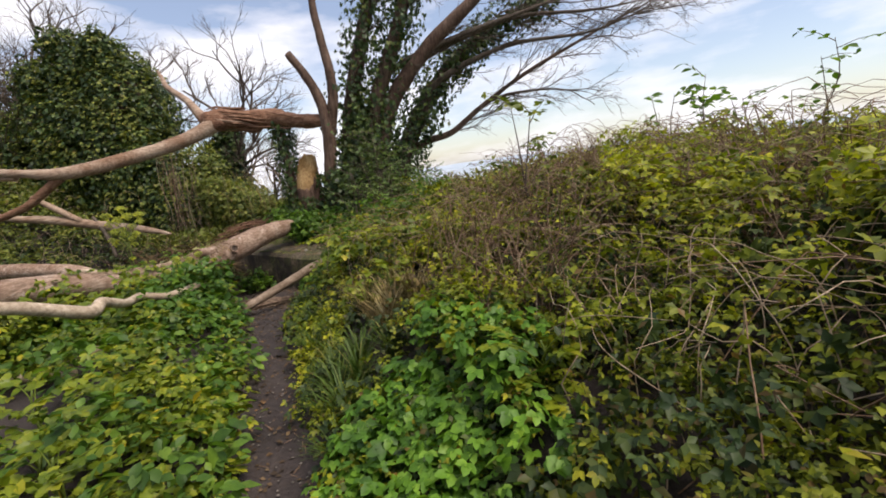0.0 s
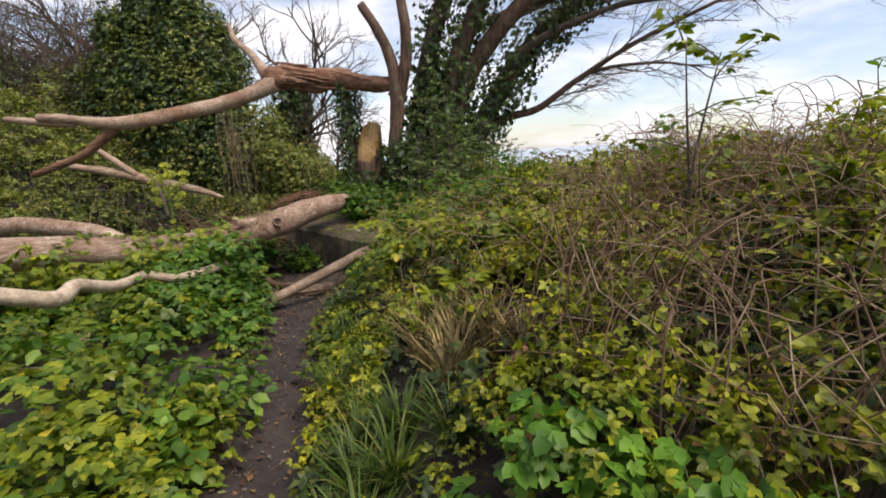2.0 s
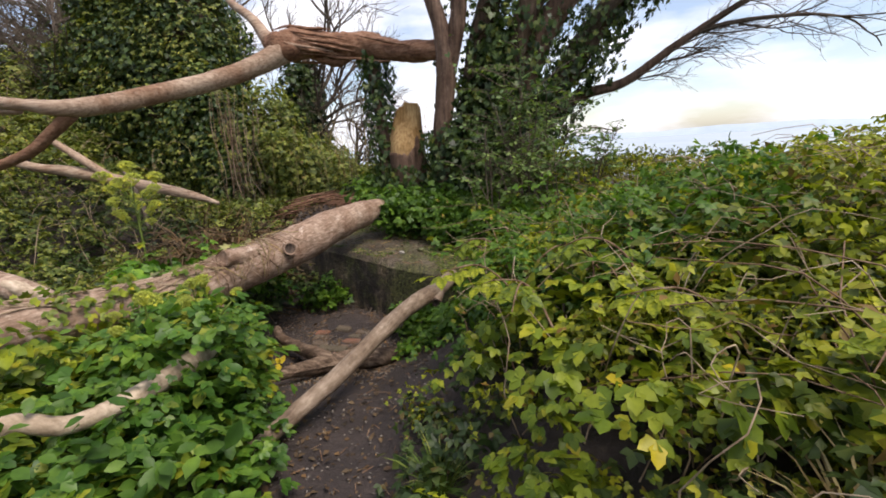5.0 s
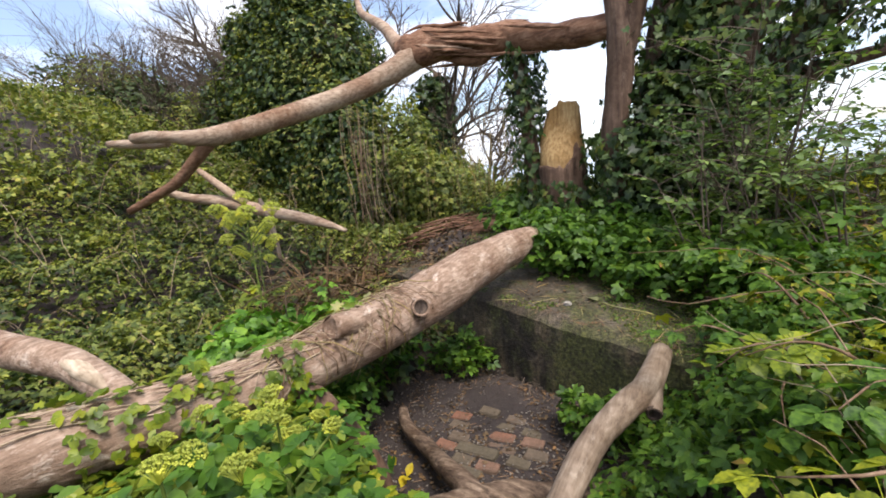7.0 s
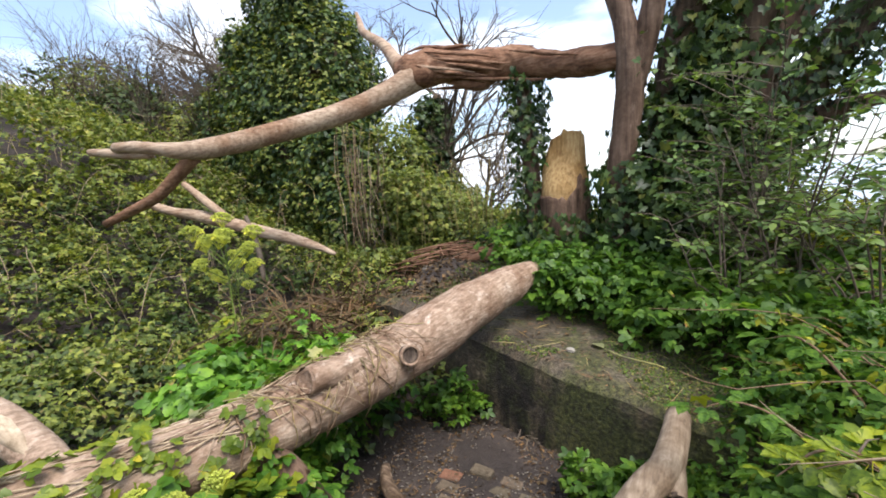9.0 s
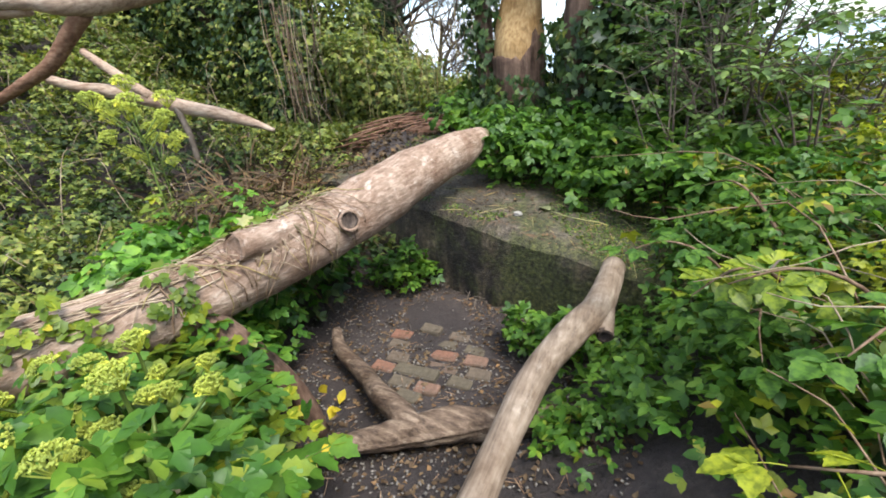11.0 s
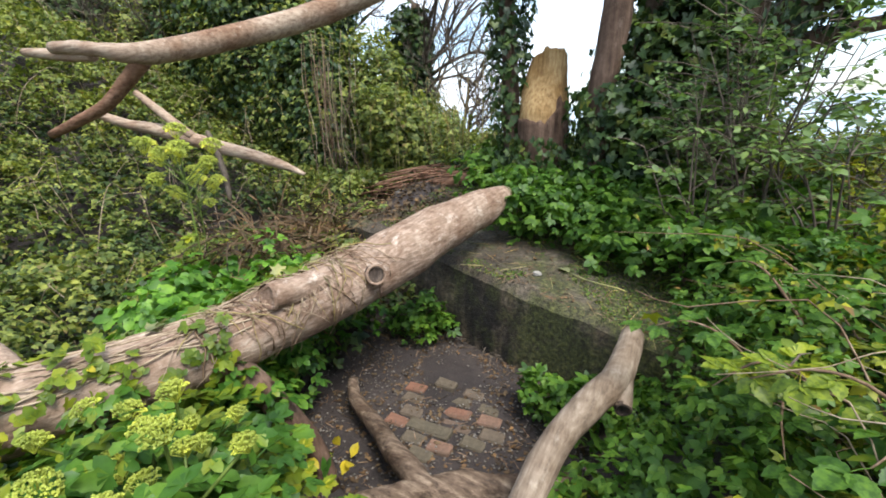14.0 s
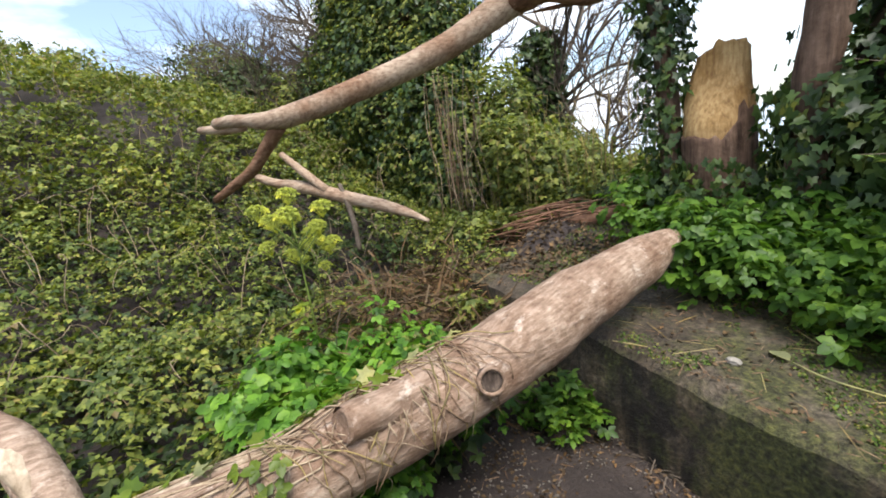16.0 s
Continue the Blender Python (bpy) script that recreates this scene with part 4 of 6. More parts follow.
def ivy_round(pts, radii, count, size, rise=0.06, seed=0, template=None):
    """Ivy leaves clinging about a stem, hanging outwards."""
    p, r = smooth_line(pts, radii, 8)
    k = rng.uniform(0, len(p) - 1.001, count)
    i = k.astype(int)
    t = (k - i)[:, None]
    base = p[i] * (1 - t) + p[i + 1] * t
    d = rng.normal(size=(count, 3))
    ax = p[i + 1] - p[i]
    ax /= np.linalg.norm(ax, axis=1)[:, None]
    d -= ax * np.sum(d * ax, 1)[:, None]
    d /= np.linalg.norm(d, axis=1)[:, None]
    lump = fbm(base[:, 0] * 4 + d[:, 0], base[:, 1] * 4 + d[:, 1], base[:, 2] * 4, seed)
    rad = r[i] + rise * rng.random(count) * (0.4 + 1.6 * lump)
    pos = base + d * rad[:, None]
    keep = lump > 0.26
    nrm = d + np.array((0, 0, 0.35)) + rng.normal(size=d.shape) * 0.45
    head = np.array((0, 0, -1.0)) + rng.normal(size=d.shape) * 0.5
    s = Soup()
    s.spread(template or T_ivy, pos[keep], turned(nrm, head)[keep], rng.uniform(0.6, 1.2, count)[keep] * size)
    return s


part("ivy", ivy_round([(-2.72, 7.45, 0.6), (-2.75, 7.45, 1.07), (-2.8, 7.5, 1.82), (-2.87, 7.54, 2.5)], [0.08, 0.08, 0.08, 0.1], 1500, 0.07, 0.10, 3), M_ivy, post, "glossy dark ivy leaves")
part("ivy", ivy_round([(-2.40, 7.36, 0.5), (-2.42, 7.36, 0.85), (-2.40, 7.36, 1.2)], [0.27, 0.24, 0.2], 800, 0.06, 0.1, 4), M_ivy, stump, "dark ivy leaves on the bark")

# ---------------- the windswept ivy-clad tree ----------------
tree = thing("windswept_tree", "many-stemmed windswept tree, bare twigs, trunks clad in ivy", "tree", at=(-1.5, 7.6, 0.6))
stems = [
    ("limb", [(-1.98, 7.2, 0.55), (-1.97, 7.2, 1.1), (-1.95, 7.2, 1.57), (-1.88, 7.2, 2.2), (-1.95, 7.2, 2.72), (-2.12, 7.2, 3.1), (-2.33, 7.2, 3.44)], [0.12, 0.105, 0.10, 0.105, 0.08, 0.07, 0.06], M_redtrunk, 240),
    ("limb", [(-1.88, 7.22, 2.1), (-1.74, 7.22, 2.6), (-1.70, 7.2, 3.05), (-1.77, 7.2, 3.65), (-1.80, 7.2, 4.2), (-1.7, 7.25, 5.2)], [0.09, 0.085, 0.075, 0.06, 0.055, 0.03], M_redtrunk, 0),
    ("limb", [(-1.8, 7.5, 0.5), (-1.75, 7.5, 1.3), (-1.55, 7.5, 2.47), (-1.19, 7.5, 3.56), (-0.88, 7.5, 4.4), (-0.5, 7.5, 5.4)], [0.2, 0.15, 0.13, 0.11, 0.09, 0.05], M_trunk, 900),
    ("limb", [(-1.55, 7.55, 0.5), (-1.45, 7.5, 1.4), (-1.08, 7.5, 2.58), (-0.62, 7.5, 3.56), (-0.3, 7.5, 4.3), (0.2, 7.5, 5.3)], [0.22, 0.17, 0.13, 0.11, 0.09, 0.05], M_trunk, 1000),
    ("limb", [(-1.45, 7.6, 0.6), (-1.25, 7.6, 1.6), (-0.9, 7.6, 2.47), (-0.34, 7.6, 3.13), (0.48, 7.6, 3.77), (1.2, 7.6, 4.2), (2.2, 7.6, 4.6)], [0.2, 0.16, 0.13, 0.12, 0.10, 0.07, 0.03], M_redtrunk, 220),
    ("limb", [(-1.35, 8.0, 0.5), (-1.2, 8.2, 1.15), (-0.91, 8.3, 1.69), (-0.49, 8.3, 2.4), (0.17, 8.3, 3.15), (0.92, 8.3, 3.62), (2.0, 8.3, 4.05), (3.0, 8.3, 4.3)], [0.22, 0.2, 0.17, 0.15, 0.12, 0.09, 0.05, 0.02], M_trunk, 2000),
    ("limb", [(-0.75, 8.35, 1.75), (-0.45, 8.4, 1.9), (0.02, 8.4, 1.99), (0.59, 8.4, 2.36), (1.44, 8.4, 2.83), (2.63, 8.4, 3.32), (3.6, 8.4, 3.68)], [0.09, 0.07, 0.055, 0.045, 0.033, 0.022, 0.01], M_redtrunk, 0),
]
stems += [
    ("limb", [(-0.49, 8.25, 2.4), (-0.03, 8.0, 2.87), (1.16, 8.0, 3.24), (2.45, 8.0, 3.25), (3.34, 8.0, 3.45)], [0.06, 0.055, 0.035, 0.02, 0.008], M_twig, 0),
    ("limb", [(-0.34, 7.6, 3.13), (0.53, 7.8, 3.46), (1.37, 7.8, 3.60), (2.51, 7.8, 3.52), (3.36, 7.8, 3.55)], [0.06, 0.05, 0.035, 0.02, 0.008], M_twig, 0),
    ("limb", [(-1.08, 7.55, 2.6), (-0.72, 7.6, 3.08), (0.45, 7.6, 3.42), (1.71, 7.6, 3.66), (2.6, 7.6, 3.9)], [0.06, 0.055, 0.04, 0.025, 0.01], M_twig, 0),
    ("limb", [(0.02, 8.4, 1.99), (0.81, 8.4, 2.46), (1.71, 8.4, 2.52), (2.35, 8.4, 2.4)], [0.035, 0.03, 0.018, 0.006], M_twig, 0),
]
twig_soup = Soup()
tw = random.Random(11)


def twigs(start, direction, length, radius, level, soup, r, droop=0.0, wind=(0.5, 0, 0.05), kids=(3, 5), min_level=0):
    """A branch that splits again and again into twigs."""
    pts, p, d = [start], Vector(start), Vector(direction).normalized()
    n = 4
    for i in range(n):
        d = (d + Vector((r.gauss(0, 0.14), r.gauss(0, 0.14), r.gauss(0, 0.14) - droop)) + Vector(wind) * 0.12).normalized()
        p = p + d * (length / n)
        pts.append(p[:])
    soup.tube(pts, np.linspace(radius, radius * 0.45, n + 1), 5 if level > 1 else 3, 0, 0, False, 2 if level > 1 else 1)
    if level > min_level:
        for i in range(r.randint(*kids)):
            k = r.uniform(0.25, 1.0) * n
            j = min(int(k), n - 1)
            q = Vector(pts[j]).lerp(Vector(pts[j + 1]), k - j)
            ax = (Vector(pts[j + 1]) - Vector(pts[j])).normalized()
            side = ax.orthogonal().normalized()
            side.rotate(Matrix.Rotation(r.uniform(0, 6.283), 3, ax))
            twigs(q[:], ax + side * r.uniform(0.5, 0.95), length * r.uniform(0.5, 0.75), max(radius * 0.55, 0.0025), level - 1, soup, r, droop, wind, kids, min_level)


for i, (nm, pts, rad, mat, leaves) in enumerate(stems):
    s = Soup()
    s.tube(pts, rad, 14, 0.16, 20 + i, True, 6)
    lb = part(nm, s, mat, tree)
    if leaves:
        part("ivy", ivy_round(pts[:-1] if leaves > 300 else pts[:3], (np.array(rad) * 0.95)[:-1] if leaves > 300 else rad[:3], int(leaves * 2.3), 0.08, 0.26 if leaves > 300 else 0.12, 30 + i), M_ivy, lb, "dark glossy ivy leaves")
for pts, hang in ((stems[4][1][3:], 3), (stems[5][1][4:], 4), (stems[6][1][2:], 4), (stems[2][1][3:], 2), (stems[3][1][3:], 3), (stems[7][1][1:], 2), (stems[8][1][1:], 2), (stems[9][1][1:], 2), (stems[10][1][1:], 2)):
    P, _ = smooth_line(pts, [1] * len(pts), 5)
    for q in range(len(P) - 1):
        for _k in range(0 if q % 2 else hang // 2):
            d = Vector(P[q + 1] - P[q]).normalized()
            d += Vector((tw.uniform(0.0, 0.5), tw.uniform(-0.5, 0.3), tw.uniform(-0.45, 0.35)))
            twigs(tuple(P[q]), d, tw.uniform(0.45, 0.95), 0.012, 3, twig_soup, tw, 0.0, (0.7, 0, 0.05), (2, 4))
part("branchwork", twig_soup, M_twig, tree, "bare wind-combed twigs")


# ivy skirts the foot of the tree
TREE_IVY = [(-1.75, 7.25, 1.0, 0.32, 0.3, 0.75), (-1.5, 7.4, 1.4, 0.34, 0.3, 0.85), (-1.2, 7.6, 1.4, 0.32, 0.3, 0.7), (-1.35, 7.45, 2.2, 0.25, 0.22, 0.6)]


# ---------------- far bare trees and the ivy-covered one ----------------
def bare_tree(at, height, lean, seed, level=4, rad=0.12, label="bare leafless tree behind the thicket"):
    r = random.Random(seed)
    t = thing("bare_tree", label, "tree", "bare trees", at=at)
    x, y, z = at
    pts = [(x + lean * k * k * height * 0.3 + r.gauss(0, 0.05), y + r.gauss(0, 0.05), z - 0.2 + k * height * 0.62) for k in (0, 0.25, 0.5, 0.75, 1)]
    s = Soup()
    s.tube(pts, [rad, rad * 0.85, rad * 0.7, rad * 0.55, rad * 0.4], 10, 0.1, seed, True, 4)
    part("trunk", s, M_twig, t)
    s = Soup()
    for i in range(9):
        k = r.uniform(0.35, 1.0) * 4
        j = min(int(k), 3)
        q = Vector(pts[j]).lerp(Vector(pts[j + 1]), k - j)
        a = r.uniform(0, 6.283)
        twigs(q[:], (math.cos(a) * 0.8 + 0.3 * lean, math.sin(a) * 0.8, r.uniform(0.35, 1.0)), height * r.uniform(0.25, 0.42), rad * 0.38, level, s, r, -0.02, (lean, 0, 0.2), (2, 4))
    part("branchwork", s, M_twig, t, "fine bare branches")
    return t


bare_tree((-6.9, 12.5, 0.3), 5.2, 0.25, 3, 4, 0.14)
bare_tree((-12.6, 12.0, 1.9), 5.5, -0.1, 5, 4, 0.17)
bare_tree((-14.5, 11.0, 2.2), 4.2, 0.2, 6, 3, 0.1)
bare_tree((-10.2, 13.0, 1.0), 6.5, 0.1, 9, 4, 0.15)
bare_tree((-9.3, 11.0, 1.4), 4.6, 0.1, 21, 4, 0.12)
bare_tree((-11.6, 10.4, 2.0), 4.4, -0.1, 22, 4, 0.1)
bare_tree((-4.9, 10.6, 0.5), 2.6, 0.4, 12, 4, 0.05, "small bare shrub at the cliff edge")
bare_tree((-4.3, 9.6, 0.6), 1.9, 0.5, 14, 4, 0.04, "small bare shrub at the cliff edge")
bare_tree((-11.5, 8.5, 2.0), 3.2, 0.3, 15, 3, 0.06, "small bare hawthorn on the hillside")


def leafy_mass(blobs, count, template, size, upness=0.6, shell=0.35, seed=0):
    """Leaves on the outside of overlapping lumps: (x, y, z, rx, ry, rz) each."""
    s = Soup()
    vol = np.array([(b[3] * b[4] + b[4] * b[5] + b[3] * b[5]) for b in blobs])
    for b, n in zip(blobs, (count * vol / vol.sum()).astype(int)):
        d = rng.normal(size=(n, 3))
        d /= np.linalg.norm(d, axis=1)[:, None]
        lump = fbm(d[:, 0] * 3.6 + b[0], d[:, 1] * 3.6 + b[1], d[:, 2] * 3.6, seed)
        rad = (0.56 + 0.84 * lump) * (1 - shell * rng.random(n) ** 1.6)
        pos = np.array(b[:3]) + d * np.array(b[3:]) * rad[:, None]
        keep = (vnoise(pos[:, 0] * 3.3, pos[:, 1] * 3.3, pos[:, 2] * 3.3, seed + 9) > 0.22)
        nrm = d * 0.8 + np.array((0, 0, upness)) + rng.normal(size=(n, 3)) * 0.45
        head = np.array((0, 0, -0.7)) + d * 0.4 + rng.normal(size=(n, 3)) * 0.6
        s.spread(template, pos[keep], turned(nrm, head)[keep], (rng.uniform(0.65, 1.25, n) * size)[keep])
    return s


part("ivy", leafy_mass(TREE_IVY, 6000, T_ivy, 0.085, 0.3, 0.45, 44), M_ivy, tree, "thick dark ivy round the trunks")

ivytree = thing("ivy_clad_tree", "bushy old tree smothered in dark green ivy", "tree", at=(-7.6, 9.2, 0.8))
s = Soup()
s.tube([(-7.6, 9.3, 0.5), (-7.6, 9.3, 2.0), (-7.5, 9.2, 3.4), (-7.4, 9.2, 4.2)], [0.3, 0.25, 0.2, 0.1], 12, 0.15, 3)
part("trunk", s, M_trunk, ivytree)
ivy_blobs = [(-7.3, 9.0, 2.3, 1.35, 1.1, 1.7), (-8.1, 9.2, 3.0, 1.2, 1.1, 1.6), (-6.8, 9.0, 3.3, 0.95, 0.9, 1.15), (-7.4, 9.2, 4.1, 1.0, 0.9, 0.85), (-6.5, 8.6, 1.6, 0.75, 0.7, 0.95), (-8.9, 8.9, 2.2, 1.0, 0.9, 1.2), (-5.95, 8.3, 1.6, 0.65, 0.6, 1.15), (-5.5, 8.1, 1.1, 0.55, 0.5, 0.7), (-8.7, 9.0, 4.2, 0.5, 0.45, 0.45), (-7.9, 8.9, 4.75, 0.4, 0.4, 0.4), (-6.3, 8.8, 2.9, 0.4, 0.4, 0.6), (-9.5, 8.8, 3.1, 0.5, 0.45, 0.5), (-6.9, 8.7, 4.5, 0.35, 0.35, 0.45)]
part("crown", leafy_mass(ivy_blobs, 52000, T_far_ivy, 0.085, 0.4, 0.35, 2), M_ivy, ivytree, "dense dark ivy leaves")
part("crown", leafy_mass([(b[0], b[1], b[2], b[3] * 1.02, b[4] * 1.02, b[5] * 1.02) for b in ivy_blobs], 20000, T_three, 0.09, 0.8, 0.25, 5), M_cover, ivytree, "lighter young ivy leaves")
# Added unseen cores, wide as the lumps, that block light through the crown.
for q in range(5):
    s = Soup()
    b = ivy_blobs[q]
    s.add(*tube_mesh([(b[0], b[1] + 0.2, b[2] - b[5] * 0.7), (b[0], b[1] + 0.2, b[2]), (b[0], b[1] + 0.2, b[2] + b[5] * 0.7)], [b[3] * 0.4, b[3] * 0.62, b[3] * 0.35], 10, 0.3, q, True, 4))
    part("crown_core", s, M_trunk, ivytree)

# second ivy-clad stem further off
far_ivy = thing("ivy_clad_sapling", "slim distant tree trunk thick with ivy", "tree", at=(-7.0, 12.4, 0.6))
s = Soup()
s.tube([(-7.0, 12.4, 0.3), (-6.95, 12.4, 2.0), (-6.7, 12.4, 3.6)], [0.16, 0.14, 0.1], 10, 0.1, 3)
part("trunk", s, M_trunk, far_ivy)
part("ivy", leafy_mass([(-6.95, 12.3, 1.6, 0.7, 0.6, 1.3), (-6.8, 12.3, 2.8, 0.5, 0.5, 0.8)], 5000, T_ivy, 0.13, 0.4, 0.4, 7), M_ivy, far_ivy)

# ---------------- ground growth ----------------

def on_slab(x, y):
    inside = np.ones(np.shape(x), bool)
    for (ax, ay), (bx, by) in zip(SLAB_QUAD, SLAB_QUAD[1:] + SLAB_QUAD[:1]):
        inside &= ((bx - ax) * (y - ay) - (by - ay) * (x - ax)) > 0
    return inside


def surface(x, y):
    return np.where(on_slab(x, y), np.maximum(slab_top(x, y), land(x, y)), land(x, y))


def log_clear(x, y):
    lx = log_at(y)[0]
    return np.where((y > 2.0) & (y < 6.7), np.abs(x - lx), 9.0)


def walk_clear(x, y):
    """How far from the line where people walk."""
    best = np.full(np.shape(x), 9.0)
    line = ((0.65, -0.4), (0.65, 0.13), (0.5, 0.83), (0.14, 1.5), (-0.77, 2.73), (-1.25, 3.3), (-1.45, 3.65), (-1.62, 4.05))
    for (ax, ay), (bx, by) in zip(line, line[1:]):
        dx, dy = bx - ax, by - ay
        t = np.clip(((x - ax) * dx + (y - ay) * dy) / (dx * dx + dy * dy), 0, 1)
        best = np.minimum(best, np.hypot(x - ax - t * dx, y - ay - t * dy))
    return best


def growth(name, box, count, height, template, size, material, label, category, keep=None, up=0.9, spread=0.55, clump=1.7, top=0.45, seed=0, gaps=0.16):
    """Low leaves over a stretch of ground: lumpy canopy, thickest near its top."""
    x0, x1, y0, y1 = box
    sprig = 7
    x, y = rng.uniform(x0, x1, count // sprig), rng.uniform(y0, y1, count // sprig)
    d, _, s = trail_at(x, y)
    ok = (np.abs(d) > trail_half(s) + 0.10 * fbm(x * 5, y * 5, 0, 2))
    if keep is not None:
        ok &= keep(x, y, d)
    x, y = x[ok], y[ok]
    h = height(x, y) if callable(height) else np.full(len(x), height)
    lumps = 0.62 * fbm(x * clump, y * clump, 0, seed) + 0.38 * vnoise(x * clump * 2.6, y * clump * 2.6, 0, seed + 5)
    h = h * (0.1 + 1.75 * lumps) * sstep(0.0, 0.22, np.abs(trail_at(x, y)[0]) - trail_half(trail_at(x, y)[2]) + 0.1)
    gap = (vnoise(x * 5.5, y * 5.5, 0, seed + 3) > 0.24) & (vnoise(x * 2.3, y * 2.3, 0, seed + 6) > gaps)
    x, y, h = x[gap], y[gap], h[gap]
    h = np.where(walk_clear(x, y) < 0.35, np.minimum(h, 0.12), h)
    z = surface(x, y) + h * rng.random(len(x)) ** top + 0.01
    n = len(x) * sprig
    turn, far = rng.uniform(0, 6.283, n), rng.uniform(0.15, 1.25, n)
    out = np.stack([np.cos(turn), np.sin(turn), 0 * turn], 1)
    grow = np.repeat(rng.uniform(0.65, 1.3, len(x)), sprig) * rng.uniform(0.7, 1.15, n)
    pos = np.repeat(np.stack([x, y, z], 1), sprig, 0) + out * (far * size * 1.1)[:, None]
    pos[:, 2] += size * (0.35 - 0.45 * far ** 2 + rng.normal(size=n) * 0.3)
    nrm = loose(n, up, spread * 0.75) + out * 0.4
    s = Soup()
    s.spread(template, pos, turned(nrm, out + rng.normal(size=(n, 3)) * 0.4), grow * size)
    return lone(name, s, material, label, category, kind="stuff")


def canes(name, box, count, length, rise, rad, material, label, category, keep=None, seed=0, leaf=None, leaf_size=0.05, leaf_mat=None, gap=0.07, lean=(0, 0), bare=0.35, leafname="leaves"):
    """Arching canes rooted in the ground, with leaves set along them."""
    r = random.Random(seed)
    stems_, lp, ln, lh = Soup(), [], [], []
    made = 0
    while made < count:
        x, y = r.uniform(*box[:2]), r.uniform(*box[2:])
        dd, _, ss = trail_at(np.array(x), np.array(y))
        made += 1
        if abs(dd) < trail_half(ss) + 0.15 or (keep is not None and not keep(np.array(x), np.array(y), dd)):
            continue
        z = float(surface(np.array(x), np.array(y)))
        a = r.uniform(0, 6.283)
        L, H = r.uniform(*length), r.uniform(*rise)
        dx, dy = math.cos(a) * L + lean[0] * L, math.sin(a) * L + lean[1] * L
        curve = r.uniform(0.55, 0.95)
        pts = []
        for k in range(6):
            t = k / 5
            pts.append((x + dx * t ** 1.3 + r.gauss(0, 0.03), y + dy * t ** 1.3 + r.gauss(0, 0.03), z + H * math.sin(min(t / curve, 1.25) * math.pi / 2) + r.gauss(0, 0.015)))
        if min(float(walk_clear(np.array(q[0]), np.array(q[1]))) for q in pts) < 0.5:
            continue
        stems_.tube(pts, np.linspace(rad, rad * 0.4, 6), 4, 0, 0, False, 2)
        if leaf is not None:
            P = np.array(pts)
            Ls = np.linalg.norm(np.diff(P, axis=0), axis=1).sum()
            n = int(Ls / gap)
            t = np.sort(rng.uniform(bare, 1.0, n)) * 4.999
            i = t.astype(int)
            q = P[i] + (P[i + 1] - P[i]) * (t - i)[:, None]
            head = rng.normal(size=(n, 3)) + np.array((0, 0, 0.2))
            lp.append(q + head * 0.02)
            lh.append(head)
            ln.append(loose(n, 0.9, 0.5))
    o = lone(name, stems_, material, label, category, kind="stuff")
    if leaf is not None:
        lp, ln, lh = np.concatenate(lp), np.concatenate(ln), np.concatenate(lh)
        s = Soup()
        s.spread(leaf, lp, turned(ln, lh), rng.uniform(0.6, 1.3, len(lp)) * leaf_size)
        part(leafname, s, leaf_mat, o)
    return o


def right_side(x, y, d):
    return (d > 0.1) & ~((x < -0.95) & (y > 4.0)) & ~on_slab(x, y)


def bank_height(x, y):
    d = trail_at(x, y)[0]
    return 0.15 + 0.24 * sstep(0.2, 1.6, d)


# right-hand bank
def tufted(x, y):
    """The strip of grass and straw at the path's edge."""
    return (np.hypot(x + 0.05, y - 2.62) < 0.34) | (np.hypot(x + 0.2, y - 2.2) < 0.26)


def leafy(x, y, d):
    """Thinner where the bank is brown with dead stems."""
    return right_side(x, y, d) & ~tufted(x, y) & (rng.random(np.shape(x)) > 0.62 * sstep(0.5, 0.62, fbm(x * 0.85, y * 0.85, 0, 61)))


growth("near_brambles", (-1.2, 2.2, 0.2, 5.0), 58000, bank_height, T_round, 0.034, M_bramble, "yellow-green bramble leaves on the near bank", "bramble", lambda x, y, d: leafy(x, y, d) & (walk_clear(x, y) < 1.45), 0.8, 0.6, 1.5, 0.35, 1)
growth("bramble_thicket", (-1.3, 5.0, -0.5, 9.5), 110000, bank_height, T_three, 0.05, M_bramble, "yellow-green bramble leaves covering the bank", "bramble", lambda x, y, d: leafy(x, y, d) & (walk_clear(x, y) >= 1.45), 0.8, 0.6, 1.5, 0.35, 1)
# Dark layer low in the bank: shade between leaves put into their colour.
growth("dark_undergrowth", (-1.3, 3.5, -0.3, 6.5), 52000, lambda x, y: bank_height(x, y) * 0.7, T_three, 0.055, M_dark, "bramble leaves deep in the bank, coloured dark for its shaded gaps", "undergrowth", right_side, 0.8, 0.6, 1.5, 0.7, 4)
growth("young_bramble_leaves", (-1.3, 4.6, 0.2, 8.0), 90000, lambda x, y: bank_height(x, y) * 1.15, T_three, 0.055, M_young, "bright yellow-green young leaves over the bank", "bramble",
       lambda x, y, d: right_side(x, y, d) & (fbm(x * 1.9, y * 1.9, 0, 81) > 0.52) & (walk_clear(x, y) > 1.4), 0.9, 0.5, 1.5, 0.2, 1)
growth("young_near_leaves", (-1.3, 2.2, 0.2, 5.5), 36000, lambda x, y: bank_height(x, y) * 1.05, T_round, 0.037, M_young, "bright young bramble leaves beside the path", "bramble",
       lambda x, y, d: right_side(x, y, d) & ~tufted(x, y) & (fbm(x * 1.9, y * 1.9, 0, 81) > 0.5) & (walk_clear(x, y) <= 1.4), 0.9, 0.5, 1.5, 0.25, 1)
